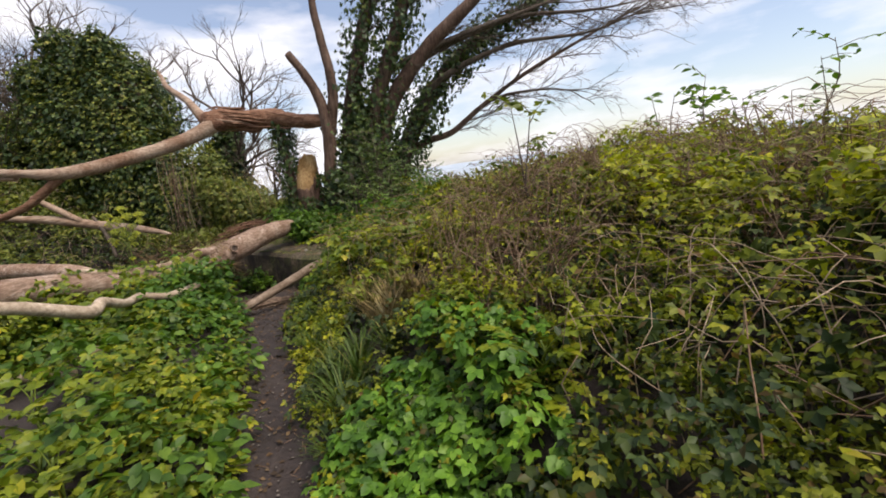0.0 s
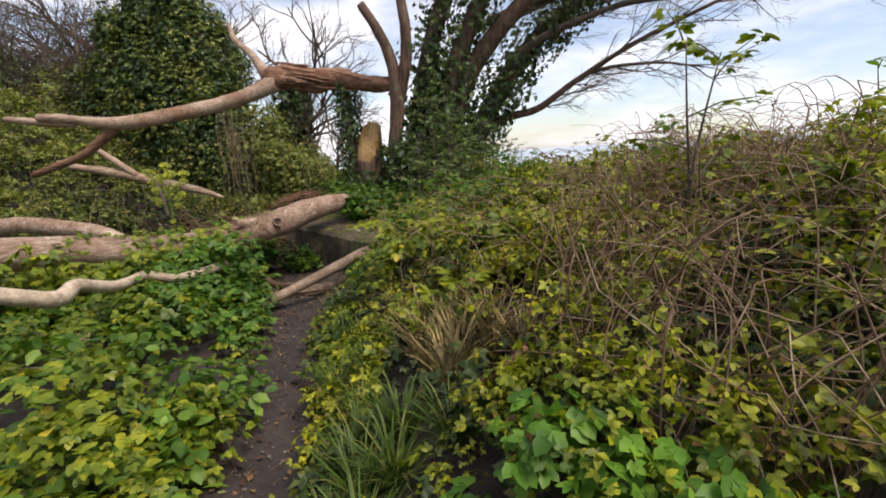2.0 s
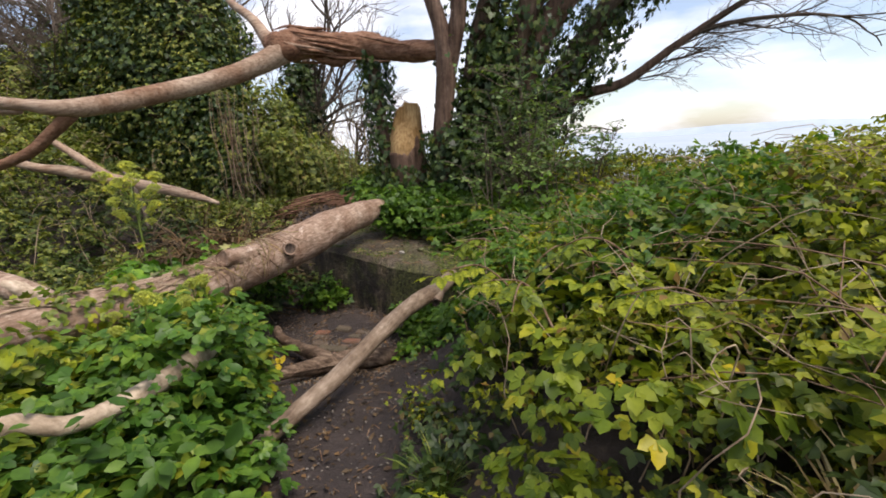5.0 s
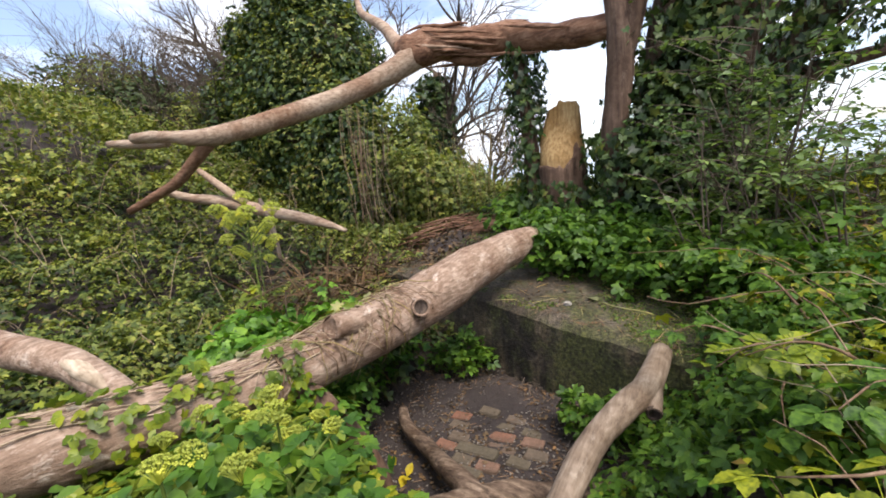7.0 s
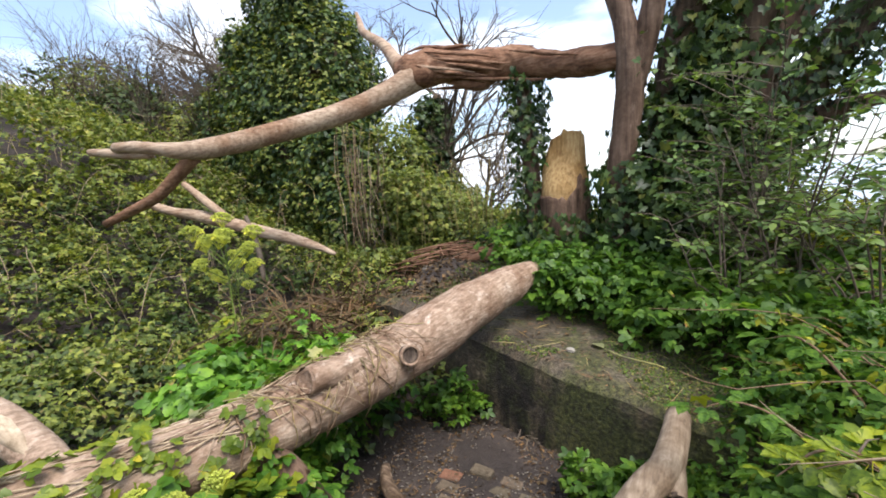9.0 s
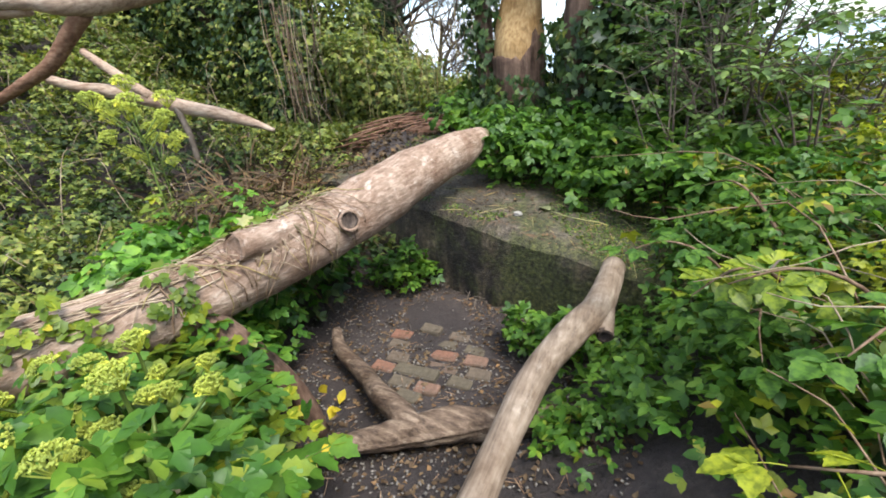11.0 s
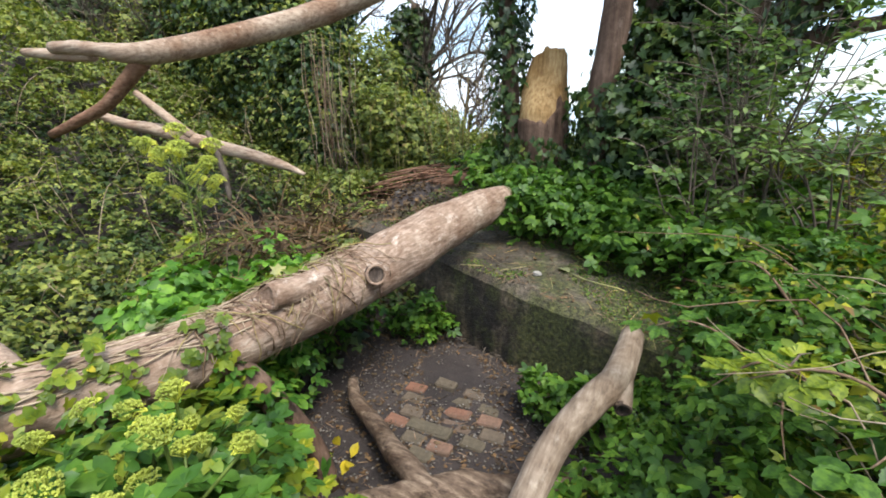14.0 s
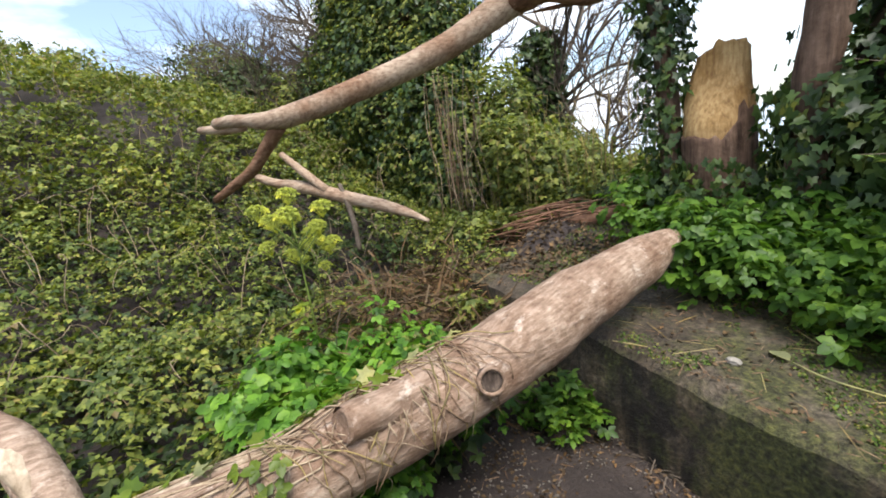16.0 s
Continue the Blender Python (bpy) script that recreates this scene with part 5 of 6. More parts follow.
growth("nettle_clump", (-0.2, 0.75, 1.0, 1.95), 3400, lambda x, y: 0.34 - 0.3 * np.hypot((x - 0.36), (y - 1.42) * 0.8), T_lobed, 0.062, M_lush, "lush green nettles growing beside the path", "nettles",
       lambda x, y, d: (d > 0.02) & (np.hypot(x - 0.36, (y - 1.42) * 0.8) < 0.42), 1.0, 0.45, 3.0, 0.5, 83)
canes("bramble_canes", (-1.2, 4.0, 0.5, 8.0), 1300, (0.3, 0.9), (0.2, 0.5), 0.0028, M_cane, "arching brown bramble canes with young leaves", "bramble", right_side, 5, T_three, 0.05, M_bramble, 0.08)
canes("dry_stems", (-0.9, 2.8, 0.8, 5.0), 1100, (0.1, 0.7), (0.2, 0.52), 0.0024, M_drycane, "dead dry stems tangled in the bank", "dead stems", right_side, 6)
canes("brown_stems", (0.1, 2.2, 1.8, 4.3), 1700, (0.1, 0.6), (0.25, 0.66), 0.0026, M_cane, "brown dead stems standing thick in the bank", "dead stems", lambda x, y, d: right_side(x, y, d) & (fbm(x * 0.85, y * 0.85, 0, 61) > 0.47), 16)


def hollow_edge(x, y):
    """Left of the worn hollow and the path."""
    return x < -2.18 - 0.85 * np.clip(y - 4.15, -0.6, 2.0)


# left of the path, between it and the log
growth("alexanders_bed", (-3.0, 0.6, -0.6, 3.3), 15500, lambda x, y: 0.16 + 0.16 * sstep(0.2, 0.8, -trail_at(x, y)[0]) - 0.12 * sstep(-1.9, -2.3, x) * sstep(3.4, 2.8, y) + 0.14 * sstep(3.3, 3.8, y), T_lobed, 0.06, M_alex, "bright yellow-green leafy alexanders beside the path", "alexanders",
       lambda x, y, d: (d < -0.05) & (log_clear(x, y) > 0.1) & ((y < 3.9) | hollow_edge(x, y)), 1.0, 0.45, 2.2, 0.5, 7, 0.3)
growth("nettle_bed", (-2.9, 0.4, 0.2, 5.0), 20000, lambda x, y: 0.17 + 0.15 * sstep(0.15, 0.7, -trail_at(x, y)[0]) - 0.12 * sstep(-1.9, -2.3, x) * sstep(3.4, 2.8, y) + 0.12 * sstep(3.3, 3.8, y), T_oval, 0.062, M_green, "fresh green nettles and herbs beside the path", "nettles",
       lambda x, y, d: (d < -0.05) & (log_clear(x, y) > 0.12) & ((y < 3.9) | hollow_edge(x, y)) & (fbm(x * 1.1, y * 1.1, 0, 31) > 0.4), 1.0, 0.5, 2.2, 0.5, 8, 0.3)
growth("log_side_herbs", (-3.0, -1.2, 2.9, 5.0), 9500, lambda x, y: 0.26 + 0.17 * sstep(3.2, 3.8, y), T_lobed, 0.068, M_deep, "deep green alexanders leaves crowding the log", "alexanders",
       lambda x, y, d: (d < -0.05) & (log_clear(x, y) > 0.05) & ((y < 3.9) | hollow_edge(x, y)), 1.0, 0.45, 2.2, 0.5, 17, 0.26)
growth("log_front_herbs", (-3.1, -2.2, 2.1, 4.3), 8000, 0.43, T_lobed, 0.07, M_alex, "yellow-green herbs standing tall against the log", "alexanders",
       lambda x, y, d: (log_clear(x, y) > 0.13) & (log_clear(x, y) < 0.5) & (x > -2.9), 1.0, 0.5, 2.6, 0.5, 27, 0.12)
growth("bright_herbs", (-4.0, -2.9, 4.4, 5.7), 4200, 0.5, T_lobed, 0.085, M_lush, "bright fresh green herbs behind the log", "herbs",
       lambda x, y, d: (log_clear(x, y) > 0.2) & (np.hypot((x + 3.3) * 1.1, y - 5.0) < 0.58), 1.0, 0.45, 2.4, 0.4, 37, 0.05)
growth("bank_foot_herbs", (-1.4, 0.6, 2.8, 5.0), 5200, 0.26, T_lobed, 0.07, M_alex, "bright green alexanders at the foot of the bank", "alexanders",
       lambda x, y, d: right_side(x, y, d) & (fbm(x * 1.6, y * 1.6, 0, 55) > 0.45), 1.0, 0.5, 2.2, 0.4, 18, 0.3)
# beyond the log and up the hillside
growth("ivy_ground_cover", (-8.0, -2.75, 1.5, 9.5), 26000, 0.28, T_three, 0.08, M_dark, "dark ivy and bramble ground cover beyond the log", "ground cover",
       lambda x, y, d: (d < 0) & (log_clear(x, y) > 0.17) & ~on_slab(x, y) & (np.hypot(x + 3.75, y - 7.3) > 0.55), 0.9, 0.5, 1.4, 0.45, 9)
growth("green_ground_cover", (-9.0, -2.9, 2.0, 9.5), 58000, 0.36, T_three, 0.068, M_cover, "lighter green brambles spreading beyond the log", "ground cover",
       lambda x, y, d: (d < 0) & (log_clear(x, y) > 0.17) & ~on_slab(x, y) & (np.hypot(x + 3.75, y - 7.3) > 0.55) & (fbm(x * 0.9, y * 0.9, 0, 41) > 0.36), 0.9, 0.5, 1.4, 0.3, 10)
growth("hillside_brambles", (-16.0, -7.5, 1.0, 13.0), 56000, 0.5, T_three, 0.09, M_cover, "yellow-green brambles covering the hillside", "bramble", None, 0.8, 0.6, 0.8, 0.5, 12, 0.02)
canes("hillside_canes", (-12.0, -4.5, 2.0, 9.0), 420, (0.1, 0.6), (0.3, 0.8), 0.0042, M_drycane, "dry pale stems standing on the hillside", "dead stems", None, 7)
# round the stump and behind the slab
growth("stump_herbs", (-3.1, -0.6, 5.9, 7.9), 13000, 0.34, T_lobed, 0.082, M_green, "fresh green herbs round the stump and slab", "herbs",
       lambda x, y, d: (y > 6.35 - 0.75 * (x + 1.9) * (x > -1.9) - 0.1 * (x + 1.9) * (x < -1.9)) & ~((x < -2.55) & (y < 7.0)), 0.9, 0.45, 1.8, 0.5, 13)
growth("slab_side_ivy", (-1.75, 0.2, 4.0, 6.6), 11000, lambda x, y: 0.12 + 0.35 * sstep(-1.5, -0.7, x), T_round, 0.055, M_green, "green brambles and ivy crowding the slab's end", "bramble",
       lambda x, y, d: (x > -1.5 + 0.12 * np.sin(y * 9)) & (y + 0.55 * (x + 1.3) > 4.6) & ~(on_slab(x, y) & (x < -1.28)), 0.9, 0.5, 1.8, 0.5, 14)
growth("slab_side_brambles", (-1.75, 0.2, 3.9, 6.6), 15000, lambda x, y: 0.08 + 0.32 * sstep(-1.5, -0.7, x), T_round, 0.05, M_deep, "deep green bramble leaves crowding the slab's end", "bramble",
       lambda x, y, d: (x > -1.5 + 0.12 * np.sin(y * 9)) & (y + 0.55 * (x + 1.3) > 4.3) & ~(on_slab(x, y) & (x < -1.28)), 0.9, 0.5, 1.8, 0.8, 16)
growth("hollow_herbs", (-3.0, -1.4, 4.6, 5.95), 3500, 0.2, T_round, 0.07, M_green, "small green herbs at the foot of the slab", "herbs",
       lambda x, y, d: ~on_slab(x, y) & ((np.hypot(x + 1.72, (y - 5.22)) < 0.24) | (np.hypot(x + 2.72, (y - 5.7) * 0.8) < 0.23)), 0.9, 0.45, 3.0, 0.6, 15)
# back left, pale scrub towards the cliff
s = leafy_mass([(-4.6, 8.6, 0.95, 0.85, 0.7, 0.55), (-3.7, 9.3, 0.75, 0.8, 0.7, 0.4), (-5.5, 8.4, 1.2, 0.65, 0.7, 0.85), (-5.0, 9.5, 1.05, 0.8, 0.7, 0.6), (-3.1, 9.8, 0.7, 0.7, 0.6, 0.4), (-5.4, 8.9, 1.75, 0.6, 0.5, 0.75), (-4.7, 8.2, 1.25, 0.5, 0.4, 0.5)], 22000, T_three, 0.095, 0.6, 0.5, 6)
lone("cliff_scrub", s, M_cover, "green scrub by the cliff edge", "shrub", kind="stuff")
canes("pale_reeds", (-6.0, -2.9, 7.8, 10.0), 170, (0.05, 0.4), (0.7, 1.5), 0.004, M_straw, "pale dry grass stems in the scrub", "dry grass", None, 8)

hill_blobs = [(-11.5, 8.2, 3.2, 1.1, 1.0, 0.8), (-13.5, 8.6, 3.9, 1.5, 1.2, 1.0), (-10.4, 9.2, 2.3, 1.0, 0.9, 0.9), (-12.2, 10.2, 3.0, 1.3, 1.1, 1.2), (-15.5, 8.8, 4.3, 1.5, 1.3, 1.2), (-9.6, 10.2, 2.5, 1.1, 0.9, 1.5), (-11.0, 11.4, 3.2, 1.4, 1.1, 1.7), (-10.2, 8.6, 2.5, 0.7, 0.7, 0.9), (-12.8, 11.5, 3.8, 1.5, 1.2, 1.5)]
for i_, b_ in enumerate(hill_blobs):
    bush = thing("hill_bush", "dull green and brown scrubby bush on the hillside", "bush", "hillside bushes", at=(b_[0], b_[1], b_[2] - b_[5]))
    part("foliage", leafy_mass([b_], 2600, T_three, 0.13, 0.6, 0.55, 20 + i_), M_cover if i_ % 2 else M_dark, bush)
    s = Soup()
    rb = random.Random(i_)
    for q_ in range(14):
        twigs((b_[0] + rb.gauss(0, 0.3), b_[1] + rb.gauss(0, 0.3), b_[2] - b_[5]), (rb.gauss(0, 0.4), rb.gauss(0, 0.3), 1.0), b_[5] * 1.7, 0.022, 3, s, rb, 0.0, (0.2, 0, 0.1), (2, 4))
    part("branchwork", s, M_twig, bush, "bare grey twigs")

# ---------------- single plants ----------------
def compound_leaf(length, leaflet, seed, template=None, lift=0.7):
    """One arching stalk with leaflets in threes."""
    r = random.Random(seed)
    s = Soup()
    pts = [(0, 0, 0), (0, length * 0.3, length * lift * 0.55), (0, length * 0.65, length * lift * 0.85), (0, length, length * lift * 0.9)]
    s.tube(pts, [0.005, 0.004, 0.003, 0.002], 4, 0, 0, False, 2)
    P = np.array(pts)
    spots, heads, sizes = [], [], []
    for t, n in ((1.0, 3), (0.84, 2), (0.68, 2), (0.5, 2)):
        k = t * 2.999
        i = int(k)
        q = P[i] + (P[i + 1] - P[i]) * (k - i)
        for j in range(n):
            a = ((j - (n - 1) / 2) * (0.95 if n == 3 else 2.3)) + r.gauss(0, 0.12)
            spots.append(q)
            heads.append((math.sin(a), math.cos(a), -0.1 + r.gauss(0, 0.15)))
            sizes.append(leaflet * r.uniform(0.8, 1.15) * (1.1 if n == 3 else 0.9))
    n = len(spots)
    nrm = np.array((0, -0.15, 1.0)) + rng.normal(size=(n, 3)) * 0.18
    s.spread(template or T_fancy, np.array(spots), turned(nrm, np.array(heads)), np.array(sizes))
    return s.mesh("leaf", True)


ball_v = np.array([(1, 0, 0), (-1, 0, 0), (0, 1, 0), (0, -1, 0), (0, 0, 1), (0, 0, -1)], float)
ball_f = np.array([(0, 2, 4), (2, 1, 4), (1, 3, 4), (3, 0, 4), (2, 0, 5), (1, 2, 5), (3, 1, 5), (0, 3, 5)])


def umbel_mesh(radius, seed):
    """A domed flower head: rays that end in small round heads of florets."""
    r = np.random.default_rng(seed)
    s = Soup()
    n = 24
    i = np.arange(n) + 0.5
    ph, th = np.arccos(1 - i / n * 0.75), math.pi * (1 + 5 ** 0.5) * i
    tips = np.stack([np.cos(th) * np.sin(ph), np.sin(th) * np.sin(ph), np.cos(ph)], 1) * radius
    for q in tips:
        s.tube([(0, 0, -radius * 0.55), tuple(q)], [0.0016, 0.0012], 3, 0, 0, False, 1)
        d = r.normal(size=(10, 3))
        d /= np.linalg.norm(d, axis=1)[:, None]
        d[:, 2] = np.abs(d[:, 2]) * 0.8
        p = q + d * radius * 0.2
        s.spread((ball_v, ball_f), p, turned(loose(10)), r.uniform(0.7, 1.2, 10) * radius * 0.095)
    return s.mesh("umbel", False)


leaf_sets = {m: [compound_leaf(0.23, 0.07, 1), compound_leaf(0.17, 0.062, 2), compound_leaf(0.27, 0.075, 3)] for m in (M_alex, M_deep)}
umbel_a, umbel_b = umbel_mesh(0.03, 1), umbel_mesh(0.023, 2)


def child(name, me, mat, parent, m):
    if not me.materials:
        me.materials.append(mat)
    o = new(name, me)
    o.parent = parent
    o.matrix_basis = m
    return o


def alexanders(height, leaves, umbels, seed, label, leaf_mat=M_alex, wide=0.11, heads=None):
    """A clump of leaves at the base, more along the stem, flower heads on top."""
    r = random.Random(seed)
    t = thing("alexanders_plant", label, "alexanders", "alexanders by the path")
    s = Soup()
    bend = [(r.gauss(0, 0.02) * k, r.gauss(0, 0.02) * k, height * k) for k in (0, 0.35, 0.7, 1.0)]
    s.tube(bend, [0.009, 0.008, 0.006, 0.004], 6, 0, 0, True, 3)
    part("stem", s, M_stem, t, "ribbed green stem")
    for i in range(leaves):
        k = (i / leaves) ** 1.2 * 0.85
        m = Matrix.Translation((bend[3][0] * k, bend[3][1] * k, height * k * 0.9)) @ pose(0, 0, 0, r.uniform(-18, 12), r.uniform(-10, 10), i * 137.5 + r.uniform(-20, 20)) @ Matrix.Scale(r.uniform(0.75, 1.1) * (1 - 0.35 * k), 4)
        child("leaf", leaf_sets[leaf_mat][i % 3], leaf_mat, t, m)
    for i in range(umbels):
        a = i * 2.4 + seed
        k = 0.0 if i == 0 else 1.0
        foot = (bend[3][0], bend[3][1], height * (1.0 - 0.22 * k * r.random() - 0.06 * k))
        tip = (foot[0] + math.cos(a) * wide * k, foot[1] + math.sin(a) * wide * k, foot[2] + (0.07 + 0.05 * r.random()) * wide / 0.11)
        s = Soup()
        s.tube([foot, tip], [0.004, 0.003], 5, 0, 0, False, 1)
        st = part("flower_stalk", s, M_stem, t)
        child("umbel", (heads or (umbel_a, umbel_b))[i % 2], M_umbel, st, Matrix.Translation(tip) @ pose(0, 0, 0, r.uniform(-15, 15), r.uniform(-15, 15), r.uniform(0, 360)))
    return t


def set_down(t, x, y, turn=0.0, size=1.0, dz=0.0):
    return Matrix.Translation((x, y, float(surface(np.array(float(x)), np.array(float(y)))) + dz)) @ pose(0, 0, 0, 0, 0, turn) @ Matrix.Scale(size, 4)


kinds = [alexanders(0.16, 11, 0, 1, "low clump of bright green alexanders leaves"), alexanders(0.30, 13, 0, 2, "bushy green alexanders plant with lobed leaves"),
         alexanders(0.46, 13, 5, 3, "flowering alexanders with yellow-green flower heads", M_deep), alexanders(0.40, 13, 4, 5, "alexanders in flower with glossy leaves", M_deep)]
spots = {0: [(-1.02, 1.55), (-0.85, 1.84), (-1.3, 1.5), (-0.75, 1.25), (-1.5, 2.2), (-0.55, 1.1), (0.42, 1.55), (0.6, 1.75), (0.3, 1.95), (-2.2, 4.0), (-1.1, 2.15), (-3.3, 4.9), (-3.5, 5.3), (-2.5, 4.3), (-0.35, 0.85), (0.9, 1.75)],
         1: [(-1.2, 1.85), (-0.95, 1.3), (-1.55, 1.75), (-1.75, 2.6), (-1.6, 3.3), (0.75, 1.5), (-2.2, 3.5), (-1.9, 3.55), (-3.25, 5.15), (-3.6, 4.75), (-3.15, 4.6), (-0.05, 2.75), (-2.45, 4.2), (-2.5, 3.7), (-2.15, 3.95), (-2.6, 4.05)],
         2: [(-2.23, 3.78), (-2.5, 4.02), (-2.45, 3.85), (-1.95, 3.75)], 3: [(-2.2, 3.65), (-2.38, 4.0), (-2.6, 3.9), (-2.15, 3.85), (-2.3, 3.9)]}
for k_, places in spots.items():
    places = [q for q in places if float(walk_clear(np.array(q[0]), np.array(q[1]))) > 0.5]
    for i, (x, y) in enumerate(places):
        m = set_down(kinds[k_], x, y, random.uniform(0, 360), random.uniform(0.85, 1.15))
        if i == 0:
            kinds[k_].matrix_basis = m
        else:
            copy_thing(kinds[k_], m).scale *= 1.0
tall = alexanders(1.12, 5, 10, 8, "tall thin alexanders with airy yellow-green flower heads beyond the log", M_alex, 0.17, (umbel_mesh(0.06, 5), umbel_mesh(0.05, 6)))
tall.matrix_basis = set_down(tall, -3.98, 5.1, 40, 1.0)
for x, y, tn, sz in ((-4.2, 5.3, 120, 0.8),):
    copy_thing(tall, set_down(tall, x, y, tn, sz))


# grass tufts
def tuft(blades, length, seed, material, label, name="grass_tuft"):
    r = np.random.default_rng(seed)
    a = r.uniform(0, 6.283, blades)
    out = r.uniform(0.15, 0.9, blades)
    head = np.stack([np.cos(a) * out, np.sin(a) * out, np.ones(blades)], 1)
    nrm = np.stack([-np.cos(a), -np.sin(a), out], 1)
    base = np.stack([np.cos(a) * 0.05 * r.random(blades), np.sin(a) * 0.05 * r.random(blades), np.zeros(blades)], 1)
    s = Soup()
    s.spread(T_blade, base, turned(nrm, head), r.uniform(0.5, 1.15, blades) * length)
    return tagged(part(name, s, material, None), label, "grass", "grass tufts")


tufts = [tuft(90, 0.32, 1, M_grass, "arching green grass tuft at the path's edge"), tuft(110, 0.26, 2, M_grass, "short green grass tuft"), tuft(70, 0.36, 3, M_straw, "dry straw-coloured grass tuft", "dry_grass_tuft")]
tuft_spots = {0: [(-0.2, 2.05), (-0.12, 2.12), (-0.3, 2.15), (-0.16, 2.3), (-0.38, 2.45), (-0.1, 1.85), (-0.3, 2.25), (-0.48, 2.69), (0.05, 2.2), (-0.6, 2.95)], 1: [(-0.55, 2.6), (-0.05, 1.6), (-0.75, 3.05), (-1.0, 3.5), (-0.25, 1.95)],
              2: [(0.0, 2.55), (-0.1, 2.75), (0.12, 2.62), (0.02, 2.85), (-0.2, 2.7), (-0.14, 2.6), (-0.02, 2.45), (-0.25, 2.85), (0.1, 2.75), (-0.4, 3.05), (0.25, 2.5), (-0.15, 3.15)]}
for k_, places in tuft_spots.items():
    for i, (x, y) in enumerate(places):
        m = set_down(None, x, y, random.uniform(0, 360), random.uniform(0.75, 1.0))
        if i == 0:
            tufts[k_].matrix_basis = m
        else:
            copy_thing(tufts[k_], m)


# leafy shrubs by the tree and shoots on the bank
def shrub(at, height, width, count, seed, material, size, label, stems_n=5, template=None, name="elder_shrub", per=26, wood=M_twig):
    """Upright stems that branch into leafy twigs."""
    r = random.Random(seed)
    t = thing(name, label, "shrub", at=at)
    lp, lh = [], []
    for i in range(stems_n):
        a = r.uniform(0, 6.283)
        w = width * r.uniform(0.25, 1.0)
        H = height * r.uniform(0.65, 1.0)
        pts = [(at[0] + math.cos(a) * w * k ** 1.4 + r.gauss(0, 0.02), at[1] + math.sin(a) * w * k ** 1.4 + r.gauss(0, 0.02), at[2] - 0.05 + H * k) for k in (0, 0.25, 0.5, 0.75, 1.0)]
        s = Soup()
        s.tube(pts, [0.009, 0.008, 0.006, 0.0045, 0.002], 6, 0.05, i, True, 3)
        P = np.array(pts)
        for j in range(count):
            k = r.uniform(0.8, 4) if j else 3.9
            q = P[min(int(k), 3)] + (P[min(int(k), 3) + 1] - P[min(int(k), 3)]) * (k - min(int(k), 3))
            b = r.uniform(0, 6.283)
            L = height * r.uniform(0.12, 0.28)
            d = np.array((math.cos(b), math.sin(b), r.uniform(-0.1, 0.7)))
            e = q + d * L
            s.tube([tuple(q), tuple(q + d * L * 0.5 + np.array((0, 0, 0.02))), tuple(e)], [0.004, 0.003, 0.0015], 3, 0, 0, False, 1)
            for u in np.linspace(0.25, 1.0, max(3, per // 4)):
                for side in (-1, 1):
                    lp.append(q + d * L * u)
                    lh.append((d[0] * 0.5 - side * d[1], d[1] * 0.5 + side * d[0], -0.15 + r.gauss(0, 0.25)))
        part("stem", s, wood, t)
    lp, lh = np.array(lp), np.array(lh)
    s = Soup()
    s.spread(template or T_oval, lp, turned(loose(len(lp), 1.0, 0.4), lh), rng.uniform(0.6, 1.2, len(lp)) * size)
    part("foliage", s, material, t, "small paired green leaves")
    return t


for i, (x, y, h, w, n) in enumerate(((-1.27, 6.25, 1.25, 0.35, 7), (-1.0, 6.45, 1.45, 0.45, 8), (-0.7, 6.2, 1.1, 0.45, 8), (-1.25, 6.75, 1.2, 0.4, 10), (-0.85, 6.9, 1.35, 0.5, 11), (-0.5, 6.6, 1.2, 0.5, 8), (-1.05, 7.15, 1.1, 0.4, 14), (-0.4, 7.2, 1.0, 0.45, 12), (-1.1, 7.0, 1.75, 0.45, 14))):
    shrub((x, y, float(surface(np.array(x), np.array(y)))), h, w, n, 40 + i, M_elder, 0.05, "leafy young elder with thin pale stems by the slab" if i < 3 else "bushy green shrub at the foot of the tree", 5)
for i, (x, y, h) in enumerate(((2.6, 4.3, 1.05), (2.2, 4.2, 0.95), (3.5, 4.3, 1.2), (1.2, 5.2, 0.75), (2.95, 5.0, 1.1), (2.75, 4.1, 0.9))):
    shrub((x, y, float(land(x, y))), h, 0.15, 5, 60 + i, M_green, 0.085, "tall shoot standing above the bank", 2, None, "bank_shoot", 14)
for i, (x, y, h) in enumerate(((0.86, 3.03, 1.2), (0.3, 3.2, 0.55), (1.15, 2.7, 0.5), (-0.35, 4.2, 0.5), (-0.75, 4.5, 0.45), (-0.95, 4.75, 0.4), (-0.6, 4.0, 0.45))):
    shrub((x, y, float(land(x, y))), h, 0.2, 4, 70 + i, M_alex, 0.065, "sycamore sapling with broad fresh leaves in the brambles", 2, T_lobed, "sapling", 20)

# bramble sprays with broad toothed leaves that lean out of the bank
spray_leaf = Soup()
spray_leaf.spread(T_bramble, np.array([(0.0, 0.05, 0.0)]), turned(np.array([(0.0, 0.1, 1.0)]), np.array([(0.0, 1.0, -0.1)])), np.array([1.0]))
spray_leaf.tube([(0, 0, 0), (0, 0.2, 0.02), (0, 0.4, 0.0)], [0.012, 0.01, 0.008], 4, 0, 0, False, 2)
spray_mesh = {M_young: spray_leaf.mesh("leaf", True), M_alex: spray_leaf.mesh("leaf_b", True), M_green: spray_leaf.mesh("leaf_c", True)}


